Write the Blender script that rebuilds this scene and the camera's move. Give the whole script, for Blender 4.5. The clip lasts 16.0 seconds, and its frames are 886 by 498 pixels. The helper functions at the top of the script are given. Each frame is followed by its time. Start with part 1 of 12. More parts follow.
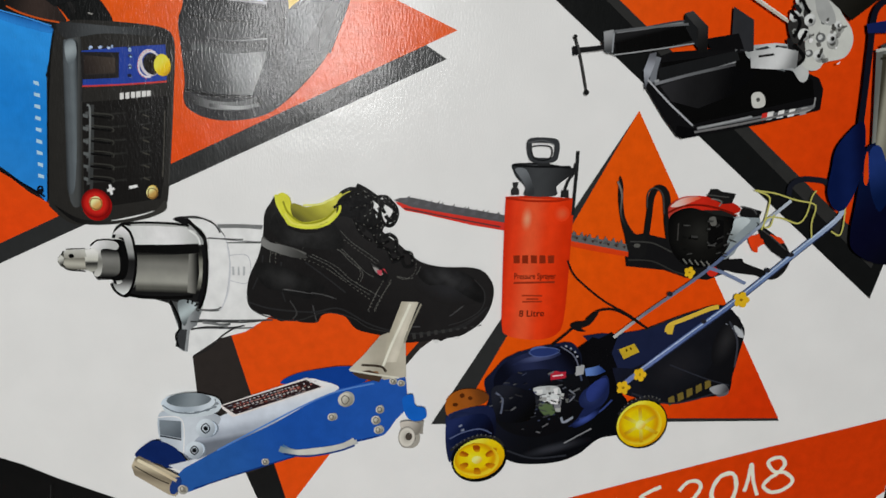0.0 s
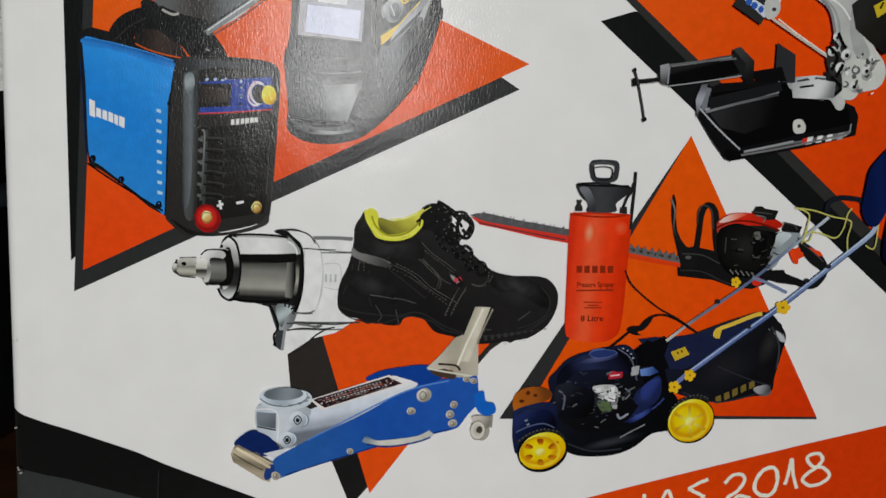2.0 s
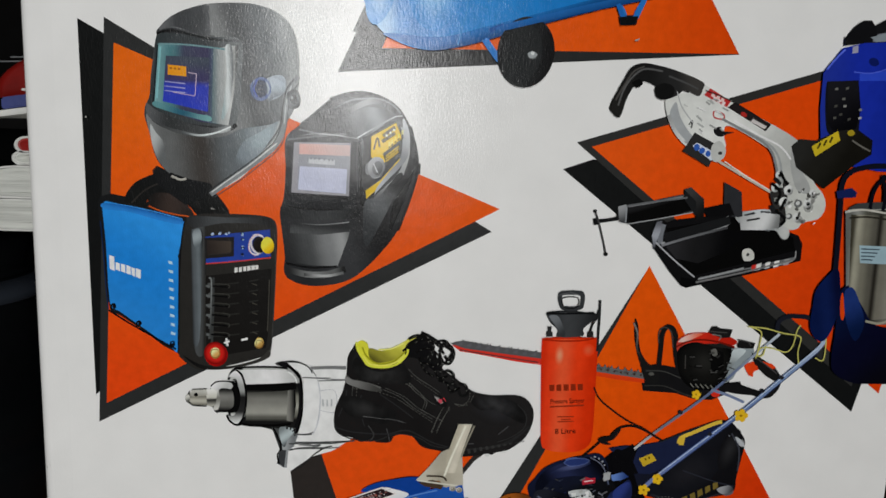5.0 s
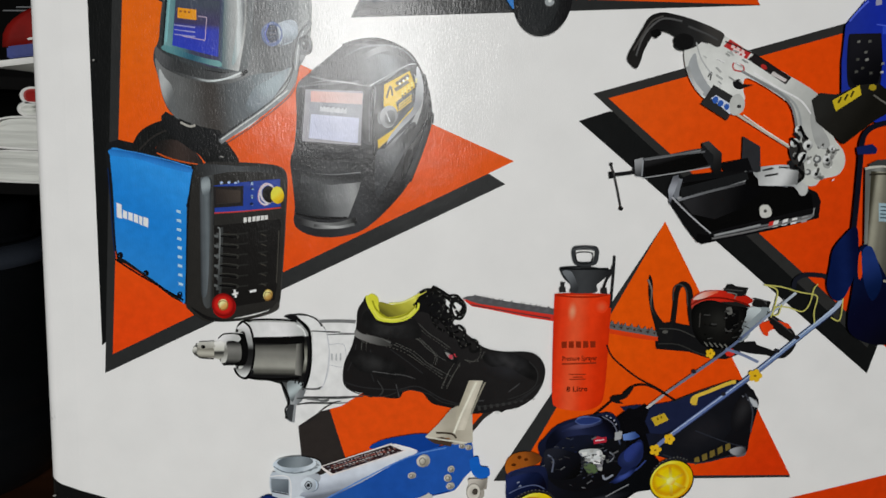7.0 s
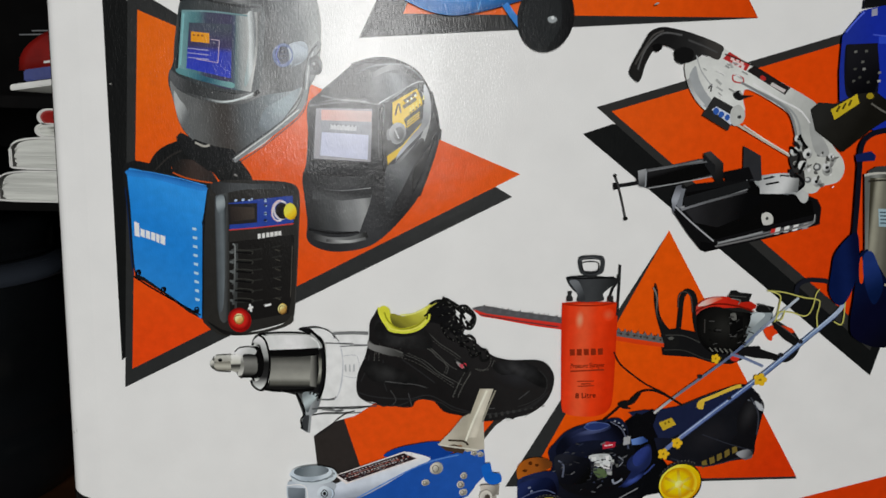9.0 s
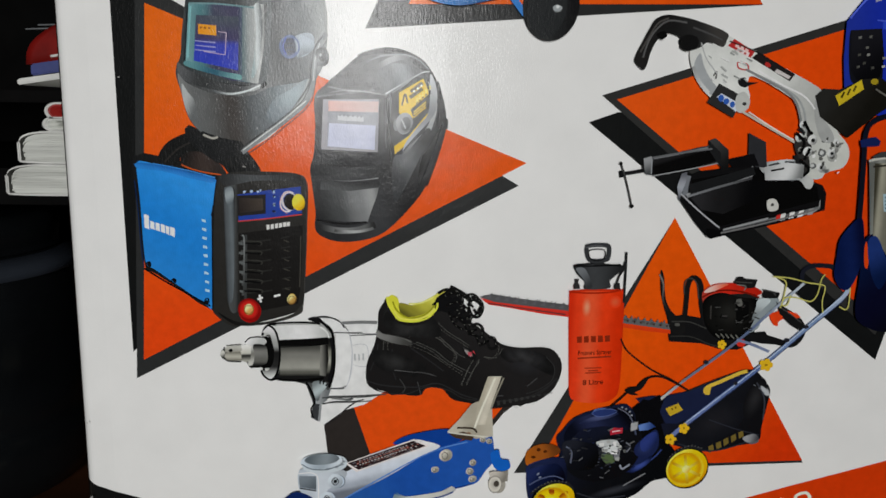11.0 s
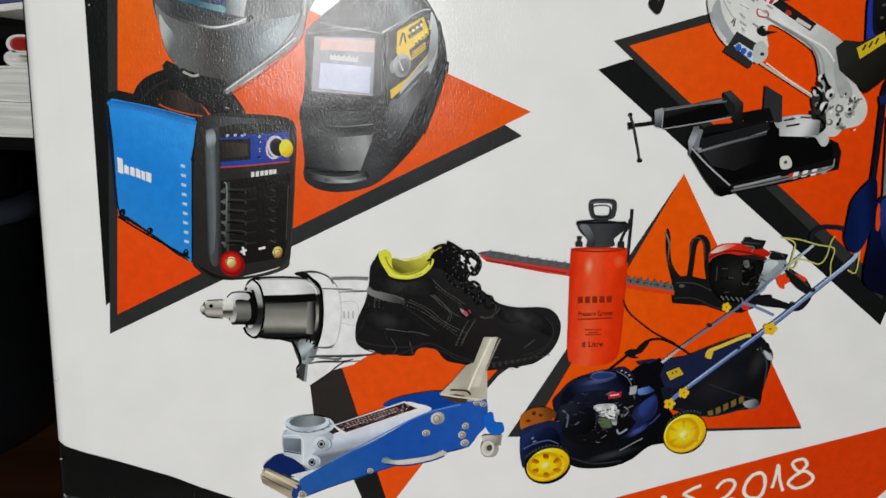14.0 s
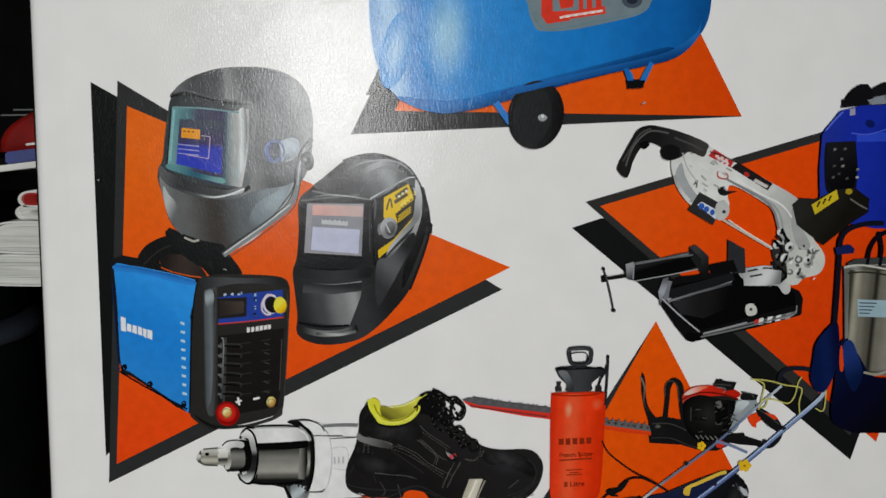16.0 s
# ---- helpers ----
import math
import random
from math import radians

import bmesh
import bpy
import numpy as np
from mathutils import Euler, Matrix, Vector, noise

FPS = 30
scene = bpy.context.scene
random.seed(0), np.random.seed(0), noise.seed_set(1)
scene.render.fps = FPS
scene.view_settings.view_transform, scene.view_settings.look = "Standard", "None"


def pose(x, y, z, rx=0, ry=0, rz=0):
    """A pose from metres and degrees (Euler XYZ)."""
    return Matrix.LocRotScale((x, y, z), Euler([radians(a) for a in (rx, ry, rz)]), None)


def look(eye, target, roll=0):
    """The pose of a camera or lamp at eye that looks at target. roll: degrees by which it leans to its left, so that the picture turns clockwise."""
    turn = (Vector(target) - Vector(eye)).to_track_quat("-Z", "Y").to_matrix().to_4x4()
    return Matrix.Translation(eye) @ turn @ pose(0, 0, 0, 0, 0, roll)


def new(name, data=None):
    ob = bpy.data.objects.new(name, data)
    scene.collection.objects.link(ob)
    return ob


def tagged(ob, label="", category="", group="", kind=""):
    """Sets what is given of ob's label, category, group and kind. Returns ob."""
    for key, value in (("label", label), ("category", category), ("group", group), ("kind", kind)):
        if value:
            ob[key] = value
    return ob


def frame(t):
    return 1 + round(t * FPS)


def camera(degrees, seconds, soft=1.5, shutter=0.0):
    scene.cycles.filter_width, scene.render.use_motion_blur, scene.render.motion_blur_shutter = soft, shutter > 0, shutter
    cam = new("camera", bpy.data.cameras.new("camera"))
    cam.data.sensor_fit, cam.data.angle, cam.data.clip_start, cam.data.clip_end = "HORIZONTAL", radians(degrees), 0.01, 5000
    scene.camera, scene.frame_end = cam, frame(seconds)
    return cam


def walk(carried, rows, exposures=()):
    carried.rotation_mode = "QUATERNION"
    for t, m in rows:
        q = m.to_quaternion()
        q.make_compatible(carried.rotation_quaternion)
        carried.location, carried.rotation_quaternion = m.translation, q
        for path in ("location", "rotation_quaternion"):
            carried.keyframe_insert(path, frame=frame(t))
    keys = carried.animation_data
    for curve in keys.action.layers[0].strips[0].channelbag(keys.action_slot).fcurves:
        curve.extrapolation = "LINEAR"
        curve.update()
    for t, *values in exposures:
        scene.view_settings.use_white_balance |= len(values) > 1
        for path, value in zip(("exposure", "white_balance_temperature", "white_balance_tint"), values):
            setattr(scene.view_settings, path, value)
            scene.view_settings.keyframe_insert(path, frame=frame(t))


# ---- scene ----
cam = camera(60.18, 16.0, 1.6)
PATH = [
    (0.0, 0.09109, -0.14845, 0.13899, 79.078, -3.494, -5.302),
    (0.5, 0.08894, -0.14691, 0.13786, 78.230, -3.635, -5.038),
    (1.0, 0.08199, -0.15201, 0.13363, 78.999, -4.013, -5.920),
    (1.5, 0.08625, -0.15726, 0.14763, 78.517, -3.158, -4.475),
    (2.0, 0.07691, -0.16395, 0.14050, 80.093, -3.609, -4.286),
    (2.5, 0.08681, -0.16416, 0.15347, 78.195, -2.979, -3.785),
    (3.0, 0.08687, -0.17407, 0.17047, 79.365, -1.662, -3.884),
    (3.5, 0.08379, -0.17466, 0.17011, 80.258, -1.591, -3.087),
    (4.0, 0.08618, -0.17513, 0.17200, 80.717, -1.563, -3.075),
    (6.5, 0.07631, -0.18086, 0.16501, 80.677, -2.682, -3.395),
    (7.0, 0.08041, -0.17625, 0.16191, 80.110, -2.511, -3.096),
    (7.5, 0.08023, -0.17834, 0.16421, 80.185, -2.190, -3.206),
    (8.0, 0.08021, -0.17893, 0.16463, 80.425, -1.732, -2.943),
    (10.5, 0.07695, -0.18198, 0.16524, 79.775, -1.171, -3.012),
    (11.0, 0.07749, -0.18138, 0.16463, 79.623, -0.950, -2.897),
    (11.5, 0.07351, -0.17969, 0.15594, 80.175, -1.921, -3.111),
    (12.0, 0.07987, -0.17549, 0.15118, 79.710, -2.375, -4.168),
    (12.5, 0.07688, -0.17381, 0.13997, 79.252, -3.101, -4.323),
    (13.0, 0.07661, -0.17293, 0.13993, 77.695, -3.152, -4.397),
    (13.5, 0.07471, -0.17326, 0.14912, 75.481, -2.527, -4.317),
    (14.0, 0.07235, -0.17094, 0.16068, 76.780, -2.415, -4.790),
    (14.5, 0.06819, -0.16903, 0.17172, 80.500, -2.292, -4.764),
    (15.0, 0.07300, -0.16952, 0.16347, 79.833, -2.433, -4.076),
    (15.5, 0.07353, -0.17470, 0.16493, 79.981, -2.224, -4.620),
    (16.0, 0.07352, -0.17738, 0.18270, 81.596, -1.942, -5.201),
]
EXPOSURES = [(0.0, 0.06), (1.0, 0.04), (1.5, -0.1), (2.0, -0.05), (3.5, -0.12), (4.0, -0.1), (6.5, -0.06), (7.0, 0.02), (7.5, 0.0), (8.0, 0.02), (10.5, -0.08), (12.0, 0.1), (13.0, 0.2), (13.5, 0.16), (14.5, 0.1), (16.0, -0.06)]
walk(cam, [(t, pose(*p)) for t, *p in PATH], EXPOSURES)
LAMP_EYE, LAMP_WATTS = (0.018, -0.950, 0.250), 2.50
PEEL, SHEEN, GLOSS = 0.000031, 0.18, 0.15
from mathutils import geometry

# ---- world and lights ----
world = bpy.data.worlds.new("dim_room")
scene.world = world
world.use_nodes = True
world.node_tree.nodes["Background"].inputs[0].default_value = (0.9, 0.95, 1.0, 1)
world.node_tree.nodes["Background"].inputs[1].default_value = 0.012


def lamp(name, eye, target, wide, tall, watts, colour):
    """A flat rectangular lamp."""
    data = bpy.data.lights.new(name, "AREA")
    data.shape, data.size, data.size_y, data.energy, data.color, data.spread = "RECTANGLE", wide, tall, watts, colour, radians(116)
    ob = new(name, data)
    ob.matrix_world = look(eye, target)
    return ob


# Unseen fixed stand-in for a light carried beside the camera, placed by its glare.
lamp("added_glare_lamp", LAMP_EYE, (0.050, 0.0, 0.165), 0.095, 0.26, LAMP_WATTS, (1.0, 1.0, 0.99))

# ---- materials ----
def rgb(r, g, b):
    """Linear colour of a printed ink from its 8-bit sRGB values."""
    return tuple(min(0.85, max(0.003, (((v / 255 + 0.055) / 1.055) ** 2.4 if v > 10 else v / 3295) * 1.15 - 0.003)) for v in (r, g, b))


def shader(name, rough=0.5, metal=0.0):
    m = bpy.data.materials.new(name)
    m.use_nodes = True
    n = m.node_tree.nodes
    p = n["Principled BSDF"]
    p.inputs["Roughness"].default_value, p.inputs["Metallic"].default_value = rough, metal
    return m, n, m.node_tree.links, p


def speckle(n, k, scale, detail, stretch=(1, 1, 1)):
    """Noise in the thing's own coordinates."""
    co, mp, tx = n.new("ShaderNodeTexCoord"), n.new("ShaderNodeMapping"), n.new("ShaderNodeTexNoise")
    mp.inputs["Scale"].default_value = stretch
    tx.inputs["Scale"].default_value, tx.inputs["Detail"].default_value = scale, detail
    k.new(co.outputs["Object"], mp.inputs["Vector"])
    k.new(mp.outputs["Vector"], tx.inputs["Vector"])
    return tx


def multiply(n, k, colour, factor, low, high):
    """The colour made darker and lighter by a factor that runs from low to high."""
    rg, mx = n.new("ShaderNodeMapRange"), n.new("ShaderNodeMix")
    rg.inputs["From Min"].default_value, rg.inputs["From Max"].default_value = 0.3, 0.7
    rg.inputs["To Min"].default_value, rg.inputs["To Max"].default_value = low, high
    k.new(factor, rg.inputs["Value"])
    mx.data_type, mx.blend_type = "RGBA", "MULTIPLY"
    mx.inputs["Factor"].default_value = 1.0
    if isinstance(colour, tuple):
        mx.inputs["A"].default_value = (*colour, 1)
    else:
        k.new(colour, mx.inputs["A"])
    k.new(rg.outputs["Result"], mx.inputs["B"])
    return mx.outputs["Result"]


def varnish(n, k, p, rough):
    """The cover's varnish: fine orange-peel dimples and a slow waviness of the board."""
    fine = speckle(n, k, 3000, 3, (1.0, 1.0, 0.32))
    slow = speckle(n, k, 60, 2)
    b1, b2 = n.new("ShaderNodeBump"), n.new("ShaderNodeBump")
    b1.inputs["Strength"].default_value, b1.inputs["Distance"].default_value = 1.0, PEEL
    b2.inputs["Strength"].default_value, b2.inputs["Distance"].default_value = 1.0, 0.00022
    k.new(fine.outputs["Fac"], b1.inputs["Height"])
    k.new(slow.outputs["Fac"], b2.inputs["Height"])
    k.new(b2.outputs["Normal"], b1.inputs["Normal"])
    k.new(b1.outputs["Normal"], p.inputs["Normal"])
    p.inputs["Roughness"].default_value = rough
    p.inputs["Specular IOR Level"].default_value = GLOSS


INKS = {}


def ink(*stops, a=(0, 0), b=(0, 1), grain=0.07, tall=0.0):
    """A printed tone: one colour, or a blend of (place, r, g, b) from the cover's point a to b, in millimetres.
    With tall, it runs outwards from a as an oval, to b sideways and tall times as far upwards."""
    key = (stops, a, b, grain, tall)
    if key in INKS:
        return INKS[key]
    m, n, k, p = shader("printed_ink", 0.3)
    if len(stops) == 3 and not isinstance(stops[0], tuple):
        colour = rgb(*stops)
    else:
        co, sub, dot, ramp = n.new("ShaderNodeTexCoord"), n.new("ShaderNodeVectorMath"), n.new("ShaderNodeVectorMath"), n.new("ShaderNodeValToRGB")
        du, dv = (b[0] - a[0]) / 1000, (b[1] - a[1]) / 1000
        sub.operation, dot.operation = "SUBTRACT", "DOT_PRODUCT"
        sub.inputs[1].default_value = (a[0] / 1000, 0, a[1] / 1000)
        dot.inputs[1].default_value = (du / (du * du + dv * dv), 0, dv / (du * du + dv * dv))
        k.new(co.outputs["Object"], sub.inputs[0])
        if tall:
            far = math.hypot(du, dv)
            c, e = du / far, dv / far
            along, across, size = n.new("ShaderNodeVectorMath"), n.new("ShaderNodeVectorMath"), n.new("ShaderNodeCombineXYZ")
            along.operation = across.operation = "DOT_PRODUCT"
            along.inputs[1].default_value = (c / far, 0, e / far)
            across.inputs[1].default_value = (-e / (far * tall), 0, c / (far * tall))
            dot.operation = "LENGTH"
            for node, slot in ((along, 0), (across, 1)):
                k.new(sub.outputs[0], node.inputs[0])
                k.new(node.outputs["Value"], size.inputs[slot])
            k.new(size.outputs[0], dot.inputs[0])
        else:
            k.new(sub.outputs[0], dot.inputs[0])
        k.new(dot.outputs["Value"], ramp.inputs[0])
        ramp.color_ramp.interpolation = "EASE"
        while len(ramp.color_ramp.elements) < len(stops):
            ramp.color_ramp.elements.new(1.0)
        for e, (at, *c) in zip(ramp.color_ramp.elements, stops):
            e.position, e.color = at, (*rgb(*c), 1)
        colour = ramp.outputs["Color"]
    blot = speckle(n, k, 420, 4)
    k.new(multiply(n, k, colour, blot.outputs["Fac"], 1 - grain, 1 + grain), p.inputs["Base Color"])
    varnish(n, k, p, SHEEN)
    INKS[key] = m
    return m


def plain(name, colour, rough, metal=0.0, scale=200, low=0.8, high=1.15, bump=0.0001, stretch=(1, 1, 1), gloss=0.5):
    """A surface with grain of its own."""
    m, n, k, p = shader(name, rough, metal)
    p.inputs["Specular IOR Level"].default_value = gloss
    tx = speckle(n, k, scale, 5, stretch)
    k.new(multiply(n, k, colour, tx.outputs["Fac"], low, high), p.inputs["Base Color"])
    bp = n.new("ShaderNodeBump")
    bp.inputs["Distance"].default_value = bump
    k.new(tx.outputs["Fac"], bp.inputs["Height"])
    k.new(bp.outputs["Normal"], p.inputs["Normal"])
    return m


# ---- building helpers ----
def part(name, bm, material, parent=None, label="", smooth=False):
    """Links a bmesh as one mesh object under a thing or a part."""
    me = bpy.data.meshes.new(name)
    bmesh.ops.recalc_face_normals(bm, faces=bm.faces)
    for f in bm.faces:
        f.smooth = smooth
    bm.to_mesh(me)
    bm.free()
    me.materials.append(material)
    ob = new(name, me)
    if parent:
        ob.parent = parent
        ob.matrix_parent_inverse = parent.matrix_world.inverted()
    return tagged(ob, label)


def thing(name, at, label, category, group="", kind=""):
    """An Empty at the base of a thing."""
    ob = new(name)
    ob.empty_display_size = 0.01
    ob.location = at
    bpy.context.view_layer.update()
    return tagged(ob, label, category, group, kind)


def box(x0, y0, z0, x1, y1, z1, bevel=0.0):
    bm = bmesh.new()
    bmesh.ops.create_cube(bm, size=1)
    for v in bm.verts:
        v.co = Vector((x0 + (v.co.x + 0.5) * (x1 - x0), y0 + (v.co.y + 0.5) * (y1 - y0), z0 + (v.co.z + 0.5) * (z1 - z0)))
    if bevel:
        bmesh.ops.bevel(bm, geom=bm.edges[:], offset=bevel, segments=2, affect="EDGES")
    return bm


def lathe(profile, cx, cy, n=48):
    """A turned body from (radius, height) pairs."""
    bm = bmesh.new()
    rings = [[bm.verts.new((cx + r * math.cos(2 * math.pi * i / n), cy + r * math.sin(2 * math.pi * i / n), z)) for i in range(n)] for r, z in profile]
    for lo, hi in zip(rings, rings[1:]):
        for i in range(n):
            bm.faces.new((lo[i], lo[(i + 1) % n], hi[(i + 1) % n], hi[i]))
    bm.faces.new(rings[0][::-1])
    bm.faces.new(rings[-1])
    return bm


def glide(points, closed, steps=6):
    """A smooth line through points (Catmull-Rom)."""
    n, out = len(points), []
    get = (lambda i: points[i % n]) if closed else (lambda i: points[max(0, min(n - 1, i))])
    for i in range(n if closed else n - 1):
        p0, p1, p2, p3 = (np.array(get(i + j), float) for j in (-1, 0, 1, 2))
        for s in range(steps):
            t = s / steps
            out.append(tuple(0.5 * (2 * p1 + (p2 - p0) * t + (2 * p0 - 5 * p1 + 4 * p2 - p3) * t * t + (3 * p1 - p0 - 3 * p2 + p3) * t ** 3)))
    return out if closed else out + [tuple(points[-1])]


def curve(*points):
    """A rounded closed outline."""
    return [glide(points, True)]


def poly(*points):
    """A closed outline with sharp corners."""
    return [list(points)]


def oval(u, v, ru, rv, turn=0, n=40):
    c, s = math.cos(radians(turn)), math.sin(radians(turn))
    ring = [(ru * math.cos(2 * math.pi * i / n), rv * math.sin(2 * math.pi * i / n)) for i in range(n)]
    return [[(u + x * c - y * s, v + x * s + y * c) for x, y in ring]]


def ribbon(width, *points, closed=False, taper=1.0, rough=0.0):
    """A printed line of that width along a rounded path, as quads; taper thins its end."""
    line = glide(points, closed) if len(points) > 2 else [points[0], tuple(np.add(points[0], points[1]) / 2), points[1]]
    n, rng, left, right = len(line), random.Random(len(points) * 7 + int(width * 100)), [], []
    for i, p in enumerate(line):
        a, b = (line[i - 1], line[(i + 1) % n]) if closed else (line[max(0, i - 1)], line[min(n - 1, i + 1)])
        d = np.subtract(b, a)
        d = d / (np.linalg.norm(d) + 1e-9)
        w = width / 2 * (1 + (taper - 1) * i / n)
        off = np.array((-d[1], d[0]))
        left.append(tuple(np.add(p, off * w * (1 + rng.uniform(-rough, rough)))))
        right.append(tuple(np.subtract(p, off * w * (1 + rng.uniform(-rough, rough)))))
    ends = range(n if closed else n - 1)
    return [[left[i], left[(i + 1) % n], right[(i + 1) % n], right[i]] for i in ends]


def dashes(width, length, gap, *points):
    """A stitched line: short dashes along a rounded path."""
    line, out, run = glide(points, False, 12), [], 0.0
    for p, q in zip(line, line[1:]):
        d = np.subtract(q, p)
        far = float(np.linalg.norm(d))
        run += far
        if run > length + gap:
            run = 0.0
            e = d / (far + 1e-9)
            o = np.array((-e[1], e[0])) * width / 2
            f = np.add(p, e * length)
            out.append([tuple(np.add(p, o)), tuple(np.add(f, o)), tuple(np.subtract(f, o)), tuple(np.subtract(p, o))])
    return out


# ---- the catalogue's shape ----
WIDTH, HEIGHT, THICK = 0.210, 0.297, 0.009
FOLD, HINGE, ROUND = -0.0013, 0.0062, 0.0024


def sag(x):
    """How far the cover lies behind its flat plane: it bends back at the hinge and rounds over the spine."""
    back = max(0.0, HINGE - x) * 0.11
    r = FOLD + ROUND - x
    return back + (ROUND - math.sqrt(max(0.0, ROUND * ROUND - r * r)) if r > 0 else 0.0)


LAYER = [0]
CREASES = [FOLD + d for d in (0.0002, 0.0006, 0.0012, 0.0018, 0.0024, 0.0045)] + [HINGE]


def art(name, outlines, material, parent, label=""):
    """A printed shape on the cover, each a hair above the last; outlines in millimetres from the cover's lower left corner."""
    LAYER[0] += 1
    lift = 0.00005 + LAYER[0] * 0.0000012
    bm = bmesh.new()
    flat, rings = [], []
    for ring in outlines:
        turning = sum(p[0] * q[1] - q[0] * p[1] for p, q in zip(ring, ring[1:] + ring[:1]))
        ring = ring if turning > 0 else ring[::-1]
        rings.append(list(range(len(flat), len(flat) + len(ring))))
        flat += [Vector((float(u), float(v))) for u, v in ring]
    spots, _, tris, _, _, owners = geometry.delaunay_2d_cdt(flat, [], rings, 0, 0.0005)
    spots = [bm.verts.new((p.x / 1000, 0, p.y / 1000)) for p in spots]
    for t, own in zip(tris, owners):
        if own:
            bm.faces.new([spots[i] for i in t])
    bmesh.ops.delete(bm, geom=[v for v in bm.verts if not v.link_faces], context="VERTS")
    xs = [v.co.x for v in bm.verts]
    if min(xs) < HINGE:
        for c in CREASES:
            bmesh.ops.bisect_plane(bm, geom=bm.verts[:] + bm.edges[:] + bm.faces[:], plane_co=(c, 0, 0), plane_no=(1, 0, 0))
    for co, no, over in (((FOLD + 0.00003, 0, 0), (-1, 0, 0), min(xs) < FOLD), ((WIDTH - 0.0001, 0, 0), (1, 0, 0), max(xs) > WIDTH), ((0, 0, HEIGHT - 0.0001), (0, 0, 1), max(v.co.z for v in bm.verts) > HEIGHT)):
        if over:
            bmesh.ops.bisect_plane(bm, geom=bm.verts[:] + bm.edges[:] + bm.faces[:], plane_co=co, plane_no=no, clear_outer=True)
    bmesh.ops.triangulate(bm, faces=bm.faces[:])
    for v in bm.verts:
        v.co.y = sag(v.co.x) - lift
    bm.normal_update()
    for f in bm.faces:
        if f.normal.y > 0:
            f.normal_flip()
    me = bpy.data.meshes.new(name)
    bm.to_mesh(me)
    bm.free()
    me.materials.append(material)
    ob = new(name, me)
    ob.parent = parent
    return tagged(ob, label)


def lettering(name, words, u, v, size, turn, material, parent, width=0, bold=0.012):
    """Printed words in the built-in font, starting at (u, v); width squeezes them to that length."""
    data = bpy.data.curves.new(name, "FONT")
    data.body, data.size, data.resolution_u, data.offset = words, 1.0, 3, bold
    probe = new(name, data)
    me = bpy.data.meshes.new_from_object(probe.evaluated_get(bpy.context.evaluated_depsgraph_get()))
    bpy.data.objects.remove(probe)
    LAYER[0] += 1
    lift = 0.00005 + LAYER[0] * 0.0000012
    span = max(p.co.x for p in me.vertices) or 1
    sx = width / span if width else size
    c, s = math.cos(radians(turn)), math.sin(radians(turn))
    for p in me.vertices:
        x, y = p.co.x * sx, p.co.y * size
        p.co = ((u + x * c - y * s) / 1000, -lift, (v + x * s + y * c) / 1000)
    me.materials.append(material)
    ob = new(name, me)
    ob.parent = parent
    return ob


def board(x0, x1, front, back, n=3):
    """A sheet of cover board that follows the sag, as a closed body."""
    xs = [FOLD] + CREASES + [HINGE + (x1 - HINGE) * i / n for i in range(1, n + 1)]
    bm = bmesh.new()
    rows = [[bm.verts.new((x, sag(x) + y, z)) for y, z in ((front, 0), (front, HEIGHT), (back, HEIGHT), (back, 0))] for x in xs]
    for p, q in zip(rows, rows[1:]):
        for i in range(4):
            bm.faces.new((p[i], p[(i + 1) % 4], q[(i + 1) % 4], q[i]))
    bm.faces.new(rows[0])
    bm.faces.new(rows[-1][::-1])
    return bm


paper_white, pn, pk, pp = shader("varnished_white_board", 0.3)
pk.new(multiply(pn, pk, (0.875, 0.875, 0.86), speckle(pn, pk, 90, 4).outputs["Fac"], 0.97, 1.02), pp.inputs["Base Color"])
varnish(pn, pk, pp, SHEEN)
page_paper = plain("page_edges", (0.60, 0.61, 0.57), 0.8, scale=900, low=0.72, high=1.1, bump=0.0002, stretch=(0.05, 0.05, 1))
black_wood = plain("black_painted_wood", (0.004, 0.0038, 0.0038), 0.8, scale=60, low=0.7, high=1.3, gloss=0.06)
brown_wood = plain("brown_wood", (0.06, 0.021, 0.007), 0.45, scale=45, low=0.6, high=1.3, bump=0.0002, stretch=(0.12, 1, 1))
white_laminate = plain("grey_white_laminate", (0.46, 0.41, 0.32), 0.55, scale=50, low=0.85, high=1.1, stretch=(0.15, 1, 1))
black_plastic = plain("glossy_black_plastic", (0.006, 0.007, 0.008), 0.16, scale=25, low=0.7, high=1.3, bump=0.0006)
dark_plaster = plain("dark_plaster", (0.04, 0.038, 0.036), 0.9, scale=12, gloss=0.1)
red_cloth = plain("red_vinyl", (0.20, 0.006, 0.004), 0.45, scale=120, low=0.6, high=1.2)
blue_card = plain("blue_card", (0.025, 0.04, 0.19), 0.4, scale=150)
white_card = plain("white_card", (0.66, 0.66, 0.63), 0.55, scale=150, low=0.85, high=1.1)
red_card = plain("red_card", (0.28, 0.015, 0.012), 0.45, scale=150)
# Lighter blue-grey than the jar: a reflection put into the colour.
rim_glint = plain("painted_rim_glint", (0.035, 0.042, 0.055), 0.12, scale=40)
steel = plain("grey_coated_wire", (0.22, 0.23, 0.24), 0.4, scale=300)
# Near-black tone that paints the strip of shadow beside the spine.
shadow_strip = plain("painted_shadow_strip", (0.004, 0.0025, 0.002), 0.9, scale=80, low=0.7, high=1.2, gloss=0.03)

# ---- the setting ----
def setting(name, bm, material, label):
    return tagged(part(name, bm, material), label, kind="structure")


